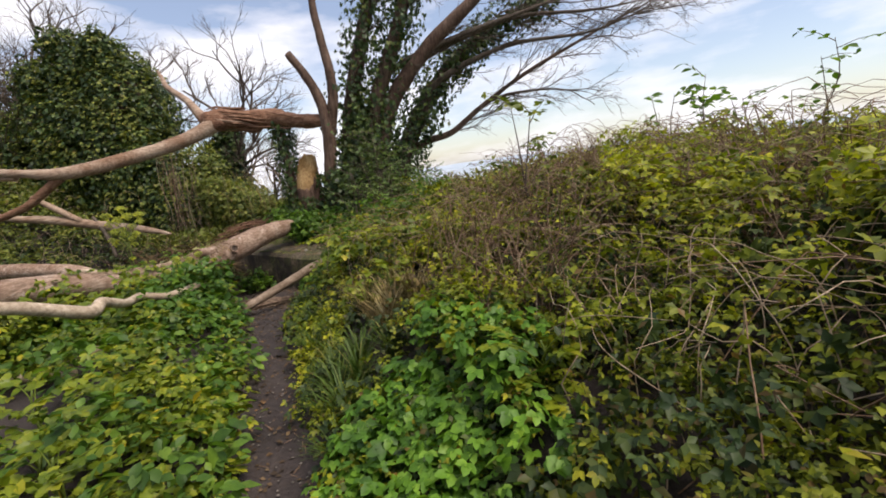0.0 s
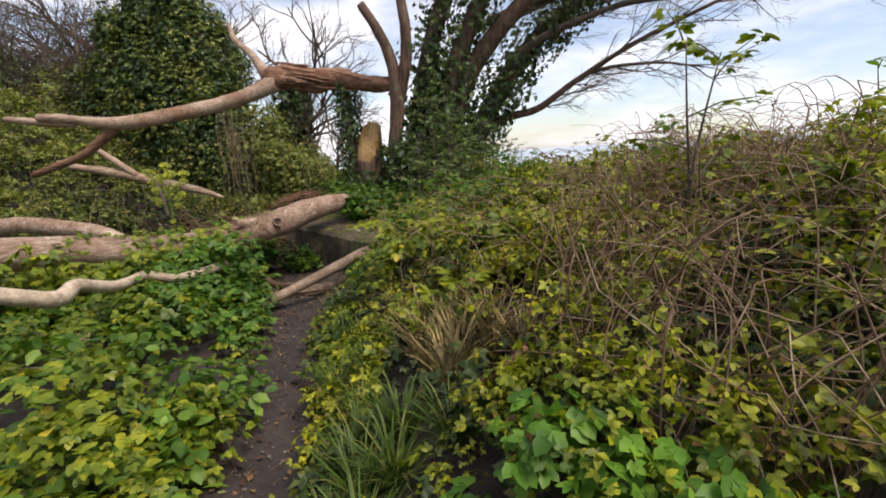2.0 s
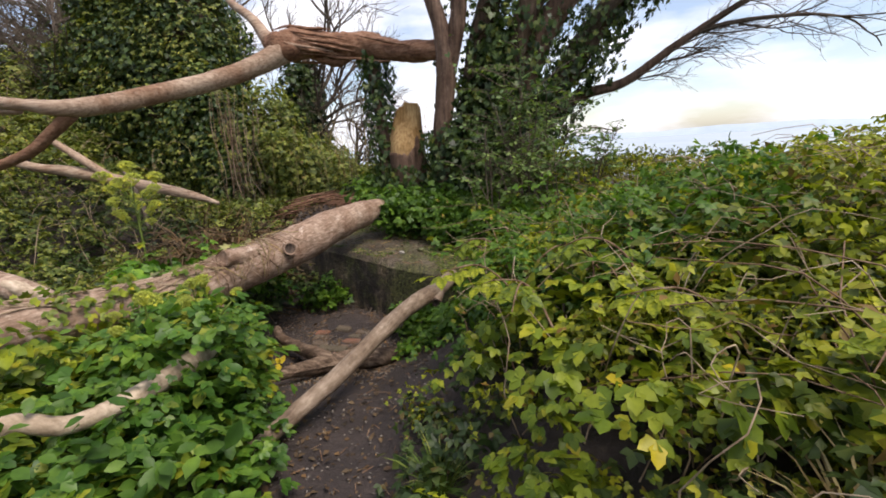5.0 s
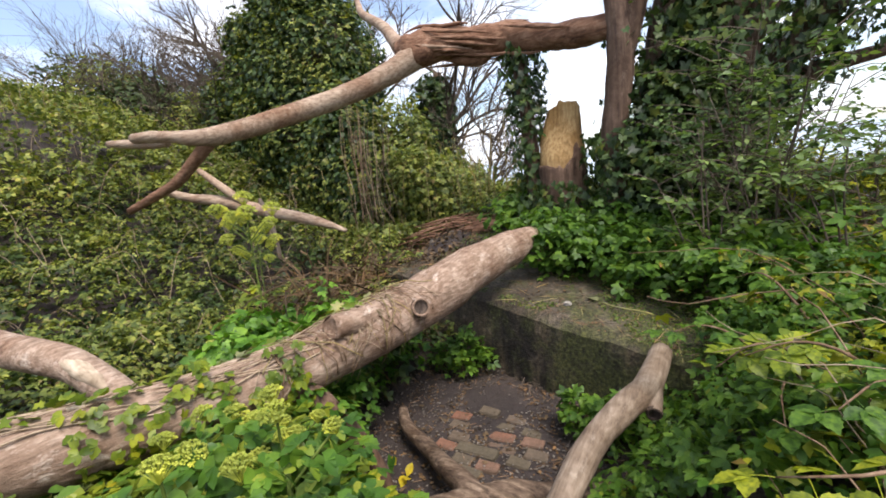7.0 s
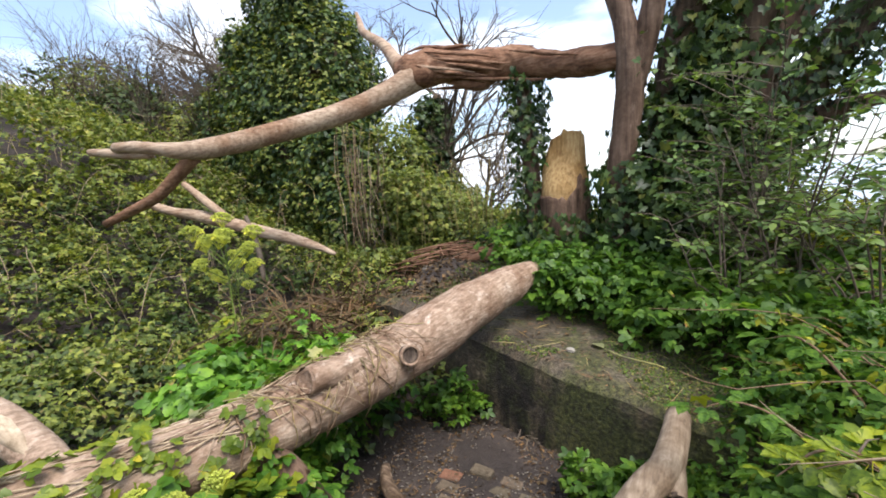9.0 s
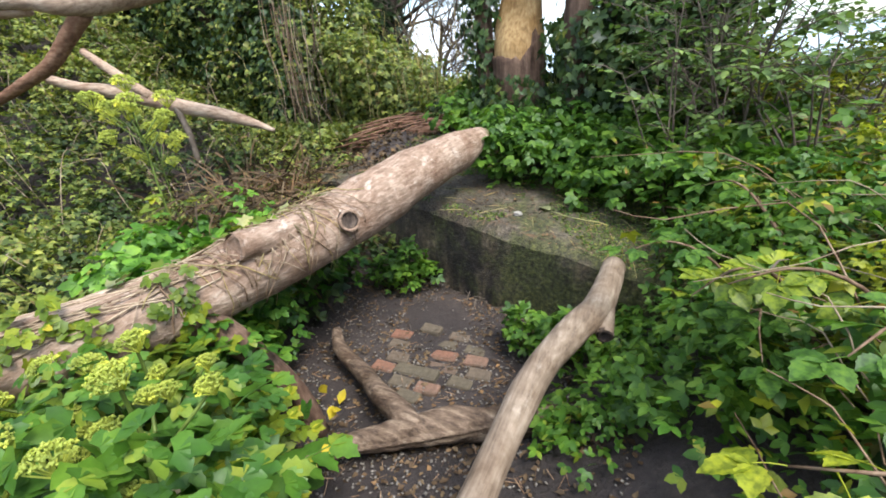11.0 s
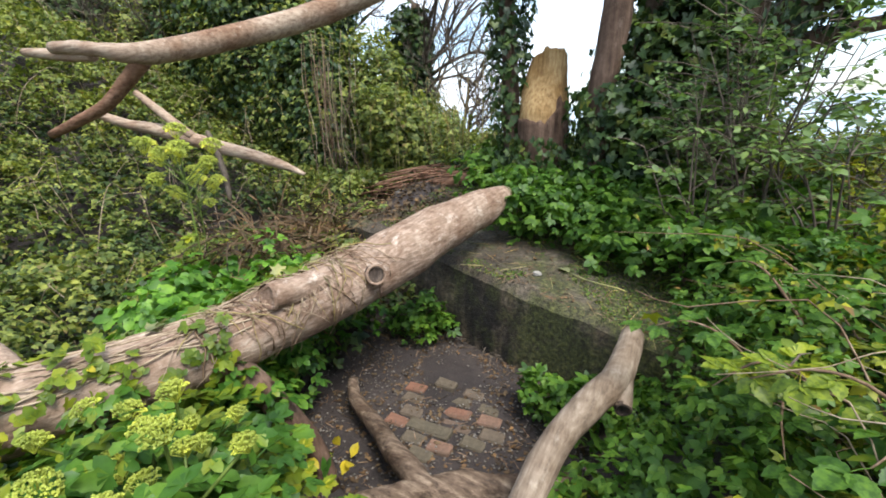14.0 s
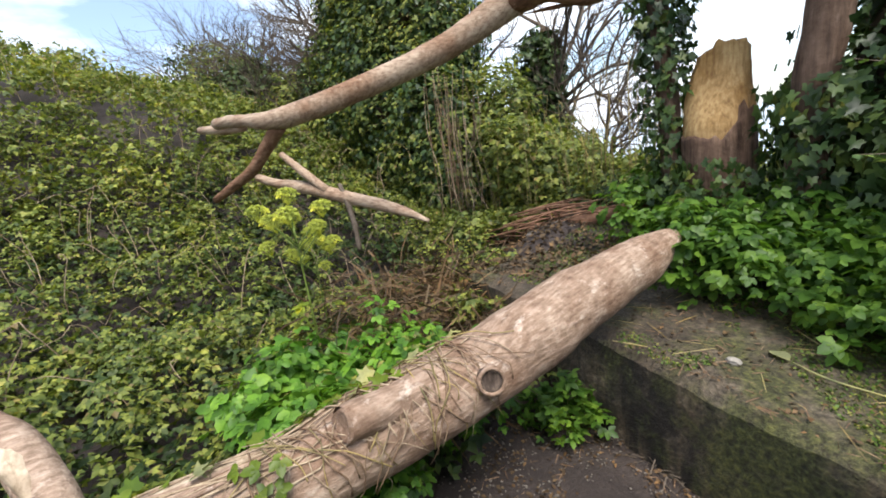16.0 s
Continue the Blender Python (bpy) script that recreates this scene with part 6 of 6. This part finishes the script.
def bramble_spray(length, leaves, seed, material, size, label):
    """An arching cane with broad three-part leaves set along it."""
    r = random.Random(seed)
    t = thing("bramble_spray", label, "bramble", "bramble sprays on the bank")
    rise = r.uniform(0.45, 0.65)
    pts = [(r.gauss(0, 0.015), length * 0.75 * k ** 1.3, length * rise * math.sin(k * 2.2)) for k in (0, 0.2, 0.4, 0.6, 0.8, 1.0)]
    s = Soup()
    s.tube(pts, [0.005, 0.0048, 0.0042, 0.0035, 0.0028, 0.0015], 5, 0, 0, True, 3)
    part("cane", s, M_cane, t, "thin brown thorny cane")
    P = np.array(pts)
    for i in range(leaves):
        k = (0.22 + 0.78 * i / (leaves - 1)) * 4.999
        j = int(k)
        q = P[j] + (P[j + 1] - P[j]) * (k - j)
        last = i == leaves - 1
        m = Matrix.Translation(q) @ pose(0, 0, 0, r.uniform(-25, 25), r.uniform(-20, 20), 0 if last else (75 if i % 2 else -75) + r.uniform(-30, 30)) @ Matrix.Scale(size * r.uniform(0.7, 1.15), 4)
        child("leaf", spray_mesh[material], material, t, m)
    return t


SPRAYS = {0: [(-0.62, 3.75, 60), (-0.5, 3.95, 20), (-0.78, 4.15, 100), (-0.3, 4.1, 140), (-0.55, 4.45, 45), (0.05, 4.0, 200), (-0.15, 3.6, 80), (0.3, 3.7, 160), (0.55, 3.3, 100), (-0.4, 4.3, 250), (-0.2, 4.35, 80)],
          1: [(-0.7, 3.95, 160), (-0.85, 4.45, 70), (-0.35, 3.85, 60), (-0.95, 4.7, 110), (0.1, 3.4, 120), (-0.45, 4.1, 110), (1.9, 2.6, 150)],
          2: [(-0.75, 4.6, 130), (-0.6, 4.2, 200), (-1.05, 5.0, 90), (-0.9, 5.2, 40), (-0.45, 4.7, 170), (-1.1, 4.85, 180), (1.35, 3.3, 80)]}
spray_kinds = [bramble_spray(0.5, 11, 1, M_young, 0.09, "bramble spray with bright yellow-green toothed leaves"), bramble_spray(0.42, 10, 2, M_alex, 0.085, "bramble spray with fresh green toothed leaves"),
               bramble_spray(0.45, 11, 3, M_green, 0.085, "bramble spray with mid-green toothed leaves")]
for k_, places in SPRAYS.items():
    for i, (x, y, tn) in enumerate(q for q in places if float(walk_clear(np.array(q[0]), np.array(q[1]))) > 0.55):
        m = set_down(None, x, y, tn, random.uniform(0.85, 1.15), 0.1)
        if i == 0:
            spray_kinds[k_].matrix_basis = m
        else:
            copy_thing(spray_kinds[k_], m)

# reddish thorny cane and a snapped orange stick on the bank
s = Soup()
s.tube([(0.3, 2.0, 0.5), (0.42, 2.17, 0.66), (0.55, 2.44, 0.76), (0.83, 2.71, 0.92), (1.2, 3.0, 1.15)], [0.011, 0.011, 0.01, 0.009, 0.006], 7, 0.08, 1, True, 4)
for i in range(26):
    k = i / 26 * 3.9
    P = np.array([(0.3, 2.0, 0.5), (0.42, 2.17, 0.66), (0.55, 2.44, 0.76), (0.83, 2.71, 0.92), (1.2, 3.0, 1.15)])
    q = P[int(k)] + (P[int(k) + 1] - P[int(k)]) * (k - int(k))
    d = rng.normal(size=3)
    d /= np.linalg.norm(d)
    s.tube([tuple(q), tuple(q + d * 0.02)], [0.003, 0.0004], 4, 0, 0, False, 1)
lone("thorny_cane", s, M_redtrunk, "thick reddish thorny cane arching from the bank", "cane")
s = Soup()
s.tube([(0.13, 2.24, 0.66), (0.2, 2.25, 0.72), (0.27, 2.27, 0.78)], [0.012, 0.011, 0.009], 8, 0.1, 2, True, 4)
s.tube([(0.14, 2.24, 0.67), (0.17, 2.3, 0.55), (0.2, 2.35, 0.42)], [0.01, 0.01, 0.009], 8, 0.1, 3, True, 3)
lone("snapped_stick", s, M_redwood, "snapped orange-brown stick among the leaves", "stick")

# brown dead climber, brushwood and rubble behind the slab
climber = thing("dead_climber", "hanging brown dead ivy stems against the thicket", "dead climber", at=(-5.03, 7.6, 0.8))
for i in range(30):
    a, b = random.gauss(0, 0.16), random.gauss(0, 0.12)
    s = Soup()
    s.tube([(-5.03 + a, 7.6 + b, 2.15 + random.uniform(-0.4, 0.25)), (-5.03 + a * 0.7 + random.gauss(0, 0.06), 7.58 + b, 1.7), (-5.04 + a * 0.6 + random.gauss(0, 0.06), 7.58 + b, 1.2), (-5.05 + a, 7.6 + b, 0.75)], [0.002, 0.0042, 0.004, 0.0025], 5, 0.1, i, True, 3)
    part("stem", s, (M_redtrunk, M_cane, M_drycane)[i % 3], climber)
brush = thing("brushwood_pile", "heap of red-brown broken branches behind the slab", "brushwood", at=(-3.9, 7.6, 0.6))
for i in range(44):
    x, y, a, L = random.gauss(-4.0, 0.32), random.gauss(7.55, 0.15), random.gauss(0.25, 0.4), random.uniform(0.3, 0.9)
    z = float(surface(np.array(x), np.array(y))) + random.uniform(0.03, 0.16)
    s = Soup()
    s.tube([(x - math.cos(a) * L / 2, y - math.sin(a) * L / 2, z - 0.04), (x, y, z + random.uniform(0, 0.05)), (x + math.cos(a) * L / 2, y + math.sin(a) * L / 2, z + random.uniform(-0.03, 0.08))], [0.005, 0.009, 0.004], 5, 0.1, i, True, 3)
    part("branch", s, M_redwood, brush)
s = Soup()
s.tube([(-4.1, 7.5, 0.62), (-3.7, 7.5, 0.66), (-3.35, 7.6, 0.74), (-3.05, 7.75, 0.82)], [0.05, 0.07, 0.065, 0.04], 12, 0.2, 4, True, 5)
part("thick_branch", s, M_redwood, brush)


def rock(x, y, z, r, mat, label, seed):
    bm = bmesh.new()
    bmesh.ops.create_icosphere(bm, subdivisions=2, radius=1.0)
    for v in bm.verts:
        n_ = noise.noise(v.co * 1.4 + Vector((seed, 0, 0)))
        v.co = Vector((v.co.x * r * 1.3, v.co.y * r, v.co.z * r * 0.65)) * (1 + 0.35 * n_)
    bmesh.ops.translate(bm, vec=(x, y, z), verts=bm.verts)
    me = bpy.data.meshes.new("stone")
    bm.to_mesh(me)
    bm.free()
    return lone("stone", me, mat, label, "stone", "loose stones")


rock(-3.72, 7.45, 0.66, 0.1, M_flint, "dark rubble stone behind the slab", 3)
rock(-3.6, 7.4, 0.66, 0.06, M_flint, "grey flat stone on the rubble", 5)
rock(-2.045, 5.935, float(slab_top(-2.045, 5.935)) + 0.008, 0.022, M_stone, "small pale stone on the slab", 7)
rock(-3.9, 7.3, 0.6, 0.08, M_flint, "dark rubble stone behind the slab", 9)

# a wilted leaf with its long stalk on the slab
s = Soup()
s.spread(T_oval, np.array([(-1.88, 6.03, 0.475)]), turned(np.array([(0.1, 0, 1.0)]), np.array([(-0.5, 0.5, 0)])), np.array([0.11]))
s.tube([(-1.87, 6.02, 0.475), (-1.75, 5.95, 0.47), (-1.6, 5.93, 0.46), (-1.55, 5.92, 0.45)], [0.004, 0.004, 0.003, 0.003], 5, 0, 0, True, 3)
lone("wilted_leaf", s, M_pale, "pale wilted leaf with a long stalk on the slab", "leaf")

# pale and yellow leaves along the log
s = Soup()
n_ = 240
yy = rng.uniform(3.25, 4.75, n_)
aa = rng.normal(1.75, 0.5, n_)
lx, lz, lr_ = log_at(yy)
pos = np.stack([lx + (lr_ + 0.014) * np.cos(aa), yy, lz + (lr_ + 0.014) * np.sin(aa)], 1)
patchy = vnoise(yy * 4, aa * 2, 0, 3) > 0.4
s.spread(T_ivy, pos[patchy], turned((np.stack([np.cos(aa), 0 * aa, np.sin(aa)], 1) + rng.normal(size=(n_, 3)) * 0.4)[patchy]), rng.uniform(0.025, 0.065, n_)[patchy])
n_ = 150
yy = rng.uniform(3.65, 4.35, n_)
aa = rng.uniform(-0.9, 1.3, n_)
lx, lz, lr_ = log_at(yy)
rr_ = lr_ + 0.01 + 0.12 * rng.random(n_) * vnoise(yy * 5, aa * 2, 0, 8)
keep_ = vnoise(yy * 6, aa * 2.5, 0, 12) > 0.35
s.spread(T_lobed, np.stack([lx + rr_ * np.cos(aa), yy, lz + rr_ * np.sin(aa)], 1)[keep_], turned((np.stack([np.cos(aa), -0.4 + 0 * aa, np.sin(aa) + 0.4], 1) + rng.normal(size=(n_, 3)) * 0.35)[keep_]), rng.uniform(0.035, 0.065, n_)[keep_])
lone("log_ivy", s, M_alex, "yellow-green ivy leaves creeping over the log", "ivy", kind="stuff")
for i in range(16):
    y = random.uniform(4.0, 5.1)
    a = random.uniform(1.6, 2.1)
    x, z, lr_ = (float(q) for q in log_at(y))
    s = Soup()
    s.spread(T_ivy, np.array([(x + (lr_ + 0.014) * math.cos(a), y, z + (lr_ + 0.014) * math.sin(a))]), turned(np.array([(-0.3, -0.3, 1.0)]) + rng.normal(size=(1, 3)) * 0.4), np.array([random.uniform(0.045, 0.07)]))
    lone("pale_leaf", s, M_pale, "pale cream withered ivy leaf on the log", "leaf", "withered leaves")
for i, (x, y) in enumerate(((-2.45, 4.7), (-2.5, 4.62), (-2.38, 4.55), (-2.42, 4.45), (-2.3, 4.35), (-2.33, 4.5), (-2.2, 4.3), (-0.66, 1.71), (-0.75, 1.62), (-0.9, 1.75), (-2.4, 5.79), (-2.6, 5.3))):
    s = Soup()
    low_ = i >= 10
    s.spread(T_oval, np.array([(x, y, float(land(x, y)) + (0.02 if low_ else random.uniform(0.25, 0.42) if y < 3 else random.uniform(0.06, 0.16)))]), turned(loose(1, 1.0, 0.5)), np.array([0.065]))
    lone("fallen_leaf" if low_ else "yellow_leaf", s, M_litter if low_ else M_yellow, "orange-brown fallen leaf on the mud" if low_ else "bright yellow turning leaf among the herbs", "leaf", "turned leaves")
s = Soup()
d_ = rng.normal(size=(60, 3))
d_[:, 2] = np.abs(d_[:, 2]) * 0.4
s.spread(T_small, np.tile(np.array([(-0.94, 1.29, 0.5)]), (60, 1)), turned(np.array((0, 0, 1.0)) + rng.normal(size=(60, 3)) * 0.2, d_), np.full(60, 0.018))
s.tube([(-0.94, 1.29, 0.497), (-0.94, 1.29, 0.25)], [0.002, 0.002], 4, 0, 0, False, 1)
lone("dandelion", s, M_yellow, "single yellow dandelion flower in the herbs", "flower")

# low herbs rooted at the foot of the slab
for i, (x, y, r, h, n) in enumerate(((-2.70, 5.74, 0.17, 0.34, 190), (-2.86, 5.72, 0.13, 0.24, 90), (-1.84, 5.36, 0.12, 0.26, 110), (-1.66, 5.26, 0.13, 0.32, 130), (-1.32, 4.75, 0.1, 0.14, 60))):
    a_, q_ = rng.uniform(0, 6.283, n), np.sqrt(rng.random(n)) * r
    px_, py_ = x + q_ * np.cos(a_), y + q_ * np.sin(a_)
    pz_ = land(px_, py_) + 0.03 + h * (1 - 0.6 * q_ / r) * rng.random(n) ** 0.6
    herb = thing("green_herb", "leafy green herb growing at the foot of the slab", "herb", "herbs by the slab", at=(x, y, float(land(np.array(x), np.array(y)))))
    s = Soup()
    s.spread(T_round, np.stack([px_, py_, pz_], 1), turned(loose(n, 1.0, 0.5)), rng.uniform(0.05, 0.085, n))
    part("leaves", s, M_green, herb)
    s = Soup()
    for k in range(9):
        s.tube([(x + random.gauss(0, 0.02), y + random.gauss(0, 0.02), float(land(np.array(x), np.array(y))) - 0.01), (float(px_[k]), float(py_[k]), float(pz_[k]))], [0.003, 0.002], 4, 0, 0, False, 2)
    part("stems", s, M_stem, herb, "thin green stems")

# brown fern and bracken left of the slab
growth("dead_bracken", (-4.3, -3.4, 5.4, 6.6), 2600, 0.4, T_blade, 0.34, M_litter, "brown withered bracken beside the slab", "bracken", lambda x, y, d: ~on_slab(x, y), 0.5, 0.7, 2.5, 0.8, 21)


# ---------------- litter, twigs, moss ----------------
def bare_mud(x, y):
    """The smooth damp patch before the slab."""
    return (np.hypot((x + 2.38), (y - 5.47) * 1.3) < 0.2) & (rng.random(np.shape(x)) < 0.93)


def litter(name, box, count, template, size, material, label, category, keep, lift=0.006, flat=0.25):
    x, y = rng.uniform(box[0], box[1], count), rng.uniform(box[2], box[3], count)
    ok = keep(x, y) & ~bare_mud(x, y)
    x, y = x[ok], y[ok]
    s = Soup()
    s.spread(template, np.stack([x, y, surface(x, y) + lift * (0.5 + rng.random(len(x)))], 1), turned(loose(len(x), 1.0, flat)), rng.uniform(0.5, 1.3, len(x)) * size)
    return lone(name, s, material, label, category, kind="stuff")


def on_trail(x, y):
    d, _, s_ = trail_at(x, y)
    return np.abs(d) < trail_half(s_) + 0.25


litter("leaf_litter", (-3.2, 1.0, -0.5, 6.0), 7000, T_one, 0.024, M_litter, "small brown dead leaves trodden into the mud", "leaf litter", lambda x, y: on_trail(x, y) & ~on_slab(x, y) & (fbm(x * 3, y * 3, 0, 17) > 0.42))
T_bit = (np.array([(-0.5, -0.03, 0), (0.5, -0.03, 0), (0.5, 0.03, 0.02), (-0.5, 0.03, 0.02), (0, 0, 0.06)]), np.array([(0, 1, 4), (1, 2, 4), (2, 3, 4), (3, 0, 4)]))
litter("twig_litter", (-3.2, 1.0, -0.5, 6.0), 2600, T_bit, 0.05, M_cane, "broken twigs scattered on the mud", "twigs", lambda x, y: on_trail(x, y) & ~on_slab(x, y) & (fbm(x * 2, y * 2, 0, 18) > 0.4))
litter("gravel", (-3.2, 1.0, 1.0, 6.0), 7000, (ball_v * np.array((1.2, 0.9, 0.5)), ball_f), 0.007, M_flint, "small stones in the mud", "gravel", lambda x, y: on_trail(x, y) & ~on_slab(x, y))
litter("slab_litter", (-3.9, -0.4, 5.2, 7.8), 1600, T_bit, 0.05, M_cane, "dry twigs and straw on the slab", "twigs", lambda x, y: on_slab(x, y) & (fbm(x * 2, y * 2, 0, 19) > 0.35))
litter("slab_leaves", (-3.9, -0.4, 5.2, 7.8), 3200, T_one, 0.024, M_litter, "brown leaf crumbs on the slab", "leaf litter", lambda x, y: on_slab(x, y))


def mossy(x, y):
    return on_slab(x, y) & (fbm(x * 2.2, y * 2.2, 0, 23) + 0.22 * sstep(-2.1, -1.4, x) + 0.18 * sstep(5.8, 6.4, y + 0.33 * (x + 2.1)) > 0.6)


litter("moss_and_grass", (-3.5, -0.4, 5.2, 7.6), 42000, T_one, 0.015, M_grass, "short moss and grass on the slab", "moss", mossy, 0.008, 0.9)


def in_hollow(x, y):
    return (~on_slab(x, y)) & (np.abs(trail_at(x, y)[0]) < 0.62) & (fbm(x * 4, y * 4, 0, 71) > 0.36)


litter("hollow_leaves", (-3.0, -1.3, 4.3, 5.95), 2600, T_one, 0.026, M_litter, "brown leaf crumbs on the hollow's mud", "leaf litter", in_hollow)
litter("hollow_twigs", (-3.0, -1.3, 4.3, 5.95), 300, T_bit, 0.055, M_cane, "dry twigs on the hollow's mud", "twigs", in_hollow)
litter("hollow_stones", (-3.0, -1.3, 4.3, 5.95), 2200, (ball_v * np.array((1.2, 0.9, 0.6)), ball_f), 0.006, M_flint, "small stones and crumbs of mortar in the mud", "gravel", in_hollow)
litter("path_leaves", (-1.9, 0.9, 0.5, 4.4), 3500, T_one, 0.03, M_litter, "brown dead leaves along the path's edges", "leaf litter", lambda x, y: (np.abs(trail_at(x, y)[0]) < 0.3))
litter("rubble_litter", (-4.6, -3.0, 6.3, 8.0), 2600, T_one, 0.045, M_litter, "brown dead leaves heaped round the brushwood", "leaf litter", lambda x, y: fbm(x * 3, y * 3, 0, 77) > 0.38, 0.02, 0.5)
litter("slab_straw", (-2.6, -0.9, 5.4, 6.5), 80, (np.array([(-0.5, -0.006, 0), (0.5, -0.006, 0), (0.5, 0.006, 0.01), (-0.5, 0.006, 0.01), (0, 0, 0.025)]), np.array([(0, 1, 4), (1, 2, 4), (2, 3, 4), (3, 0, 4)])), 0.15, M_straw, "long dry straws lying on the mossy slab", "straw", on_slab, 0.012, 0.12)
litter("foot_roots", (-2.75, -1.5, 5.3, 5.9), 420, T_bit, 0.075, M_twig, "dark roots and twigs heaped along the slab's foot", "twigs", lambda x, y: ~on_slab(x, y) & (y + 0.33 * (x + 2.1) > 5.58), 0.02, 0.5)
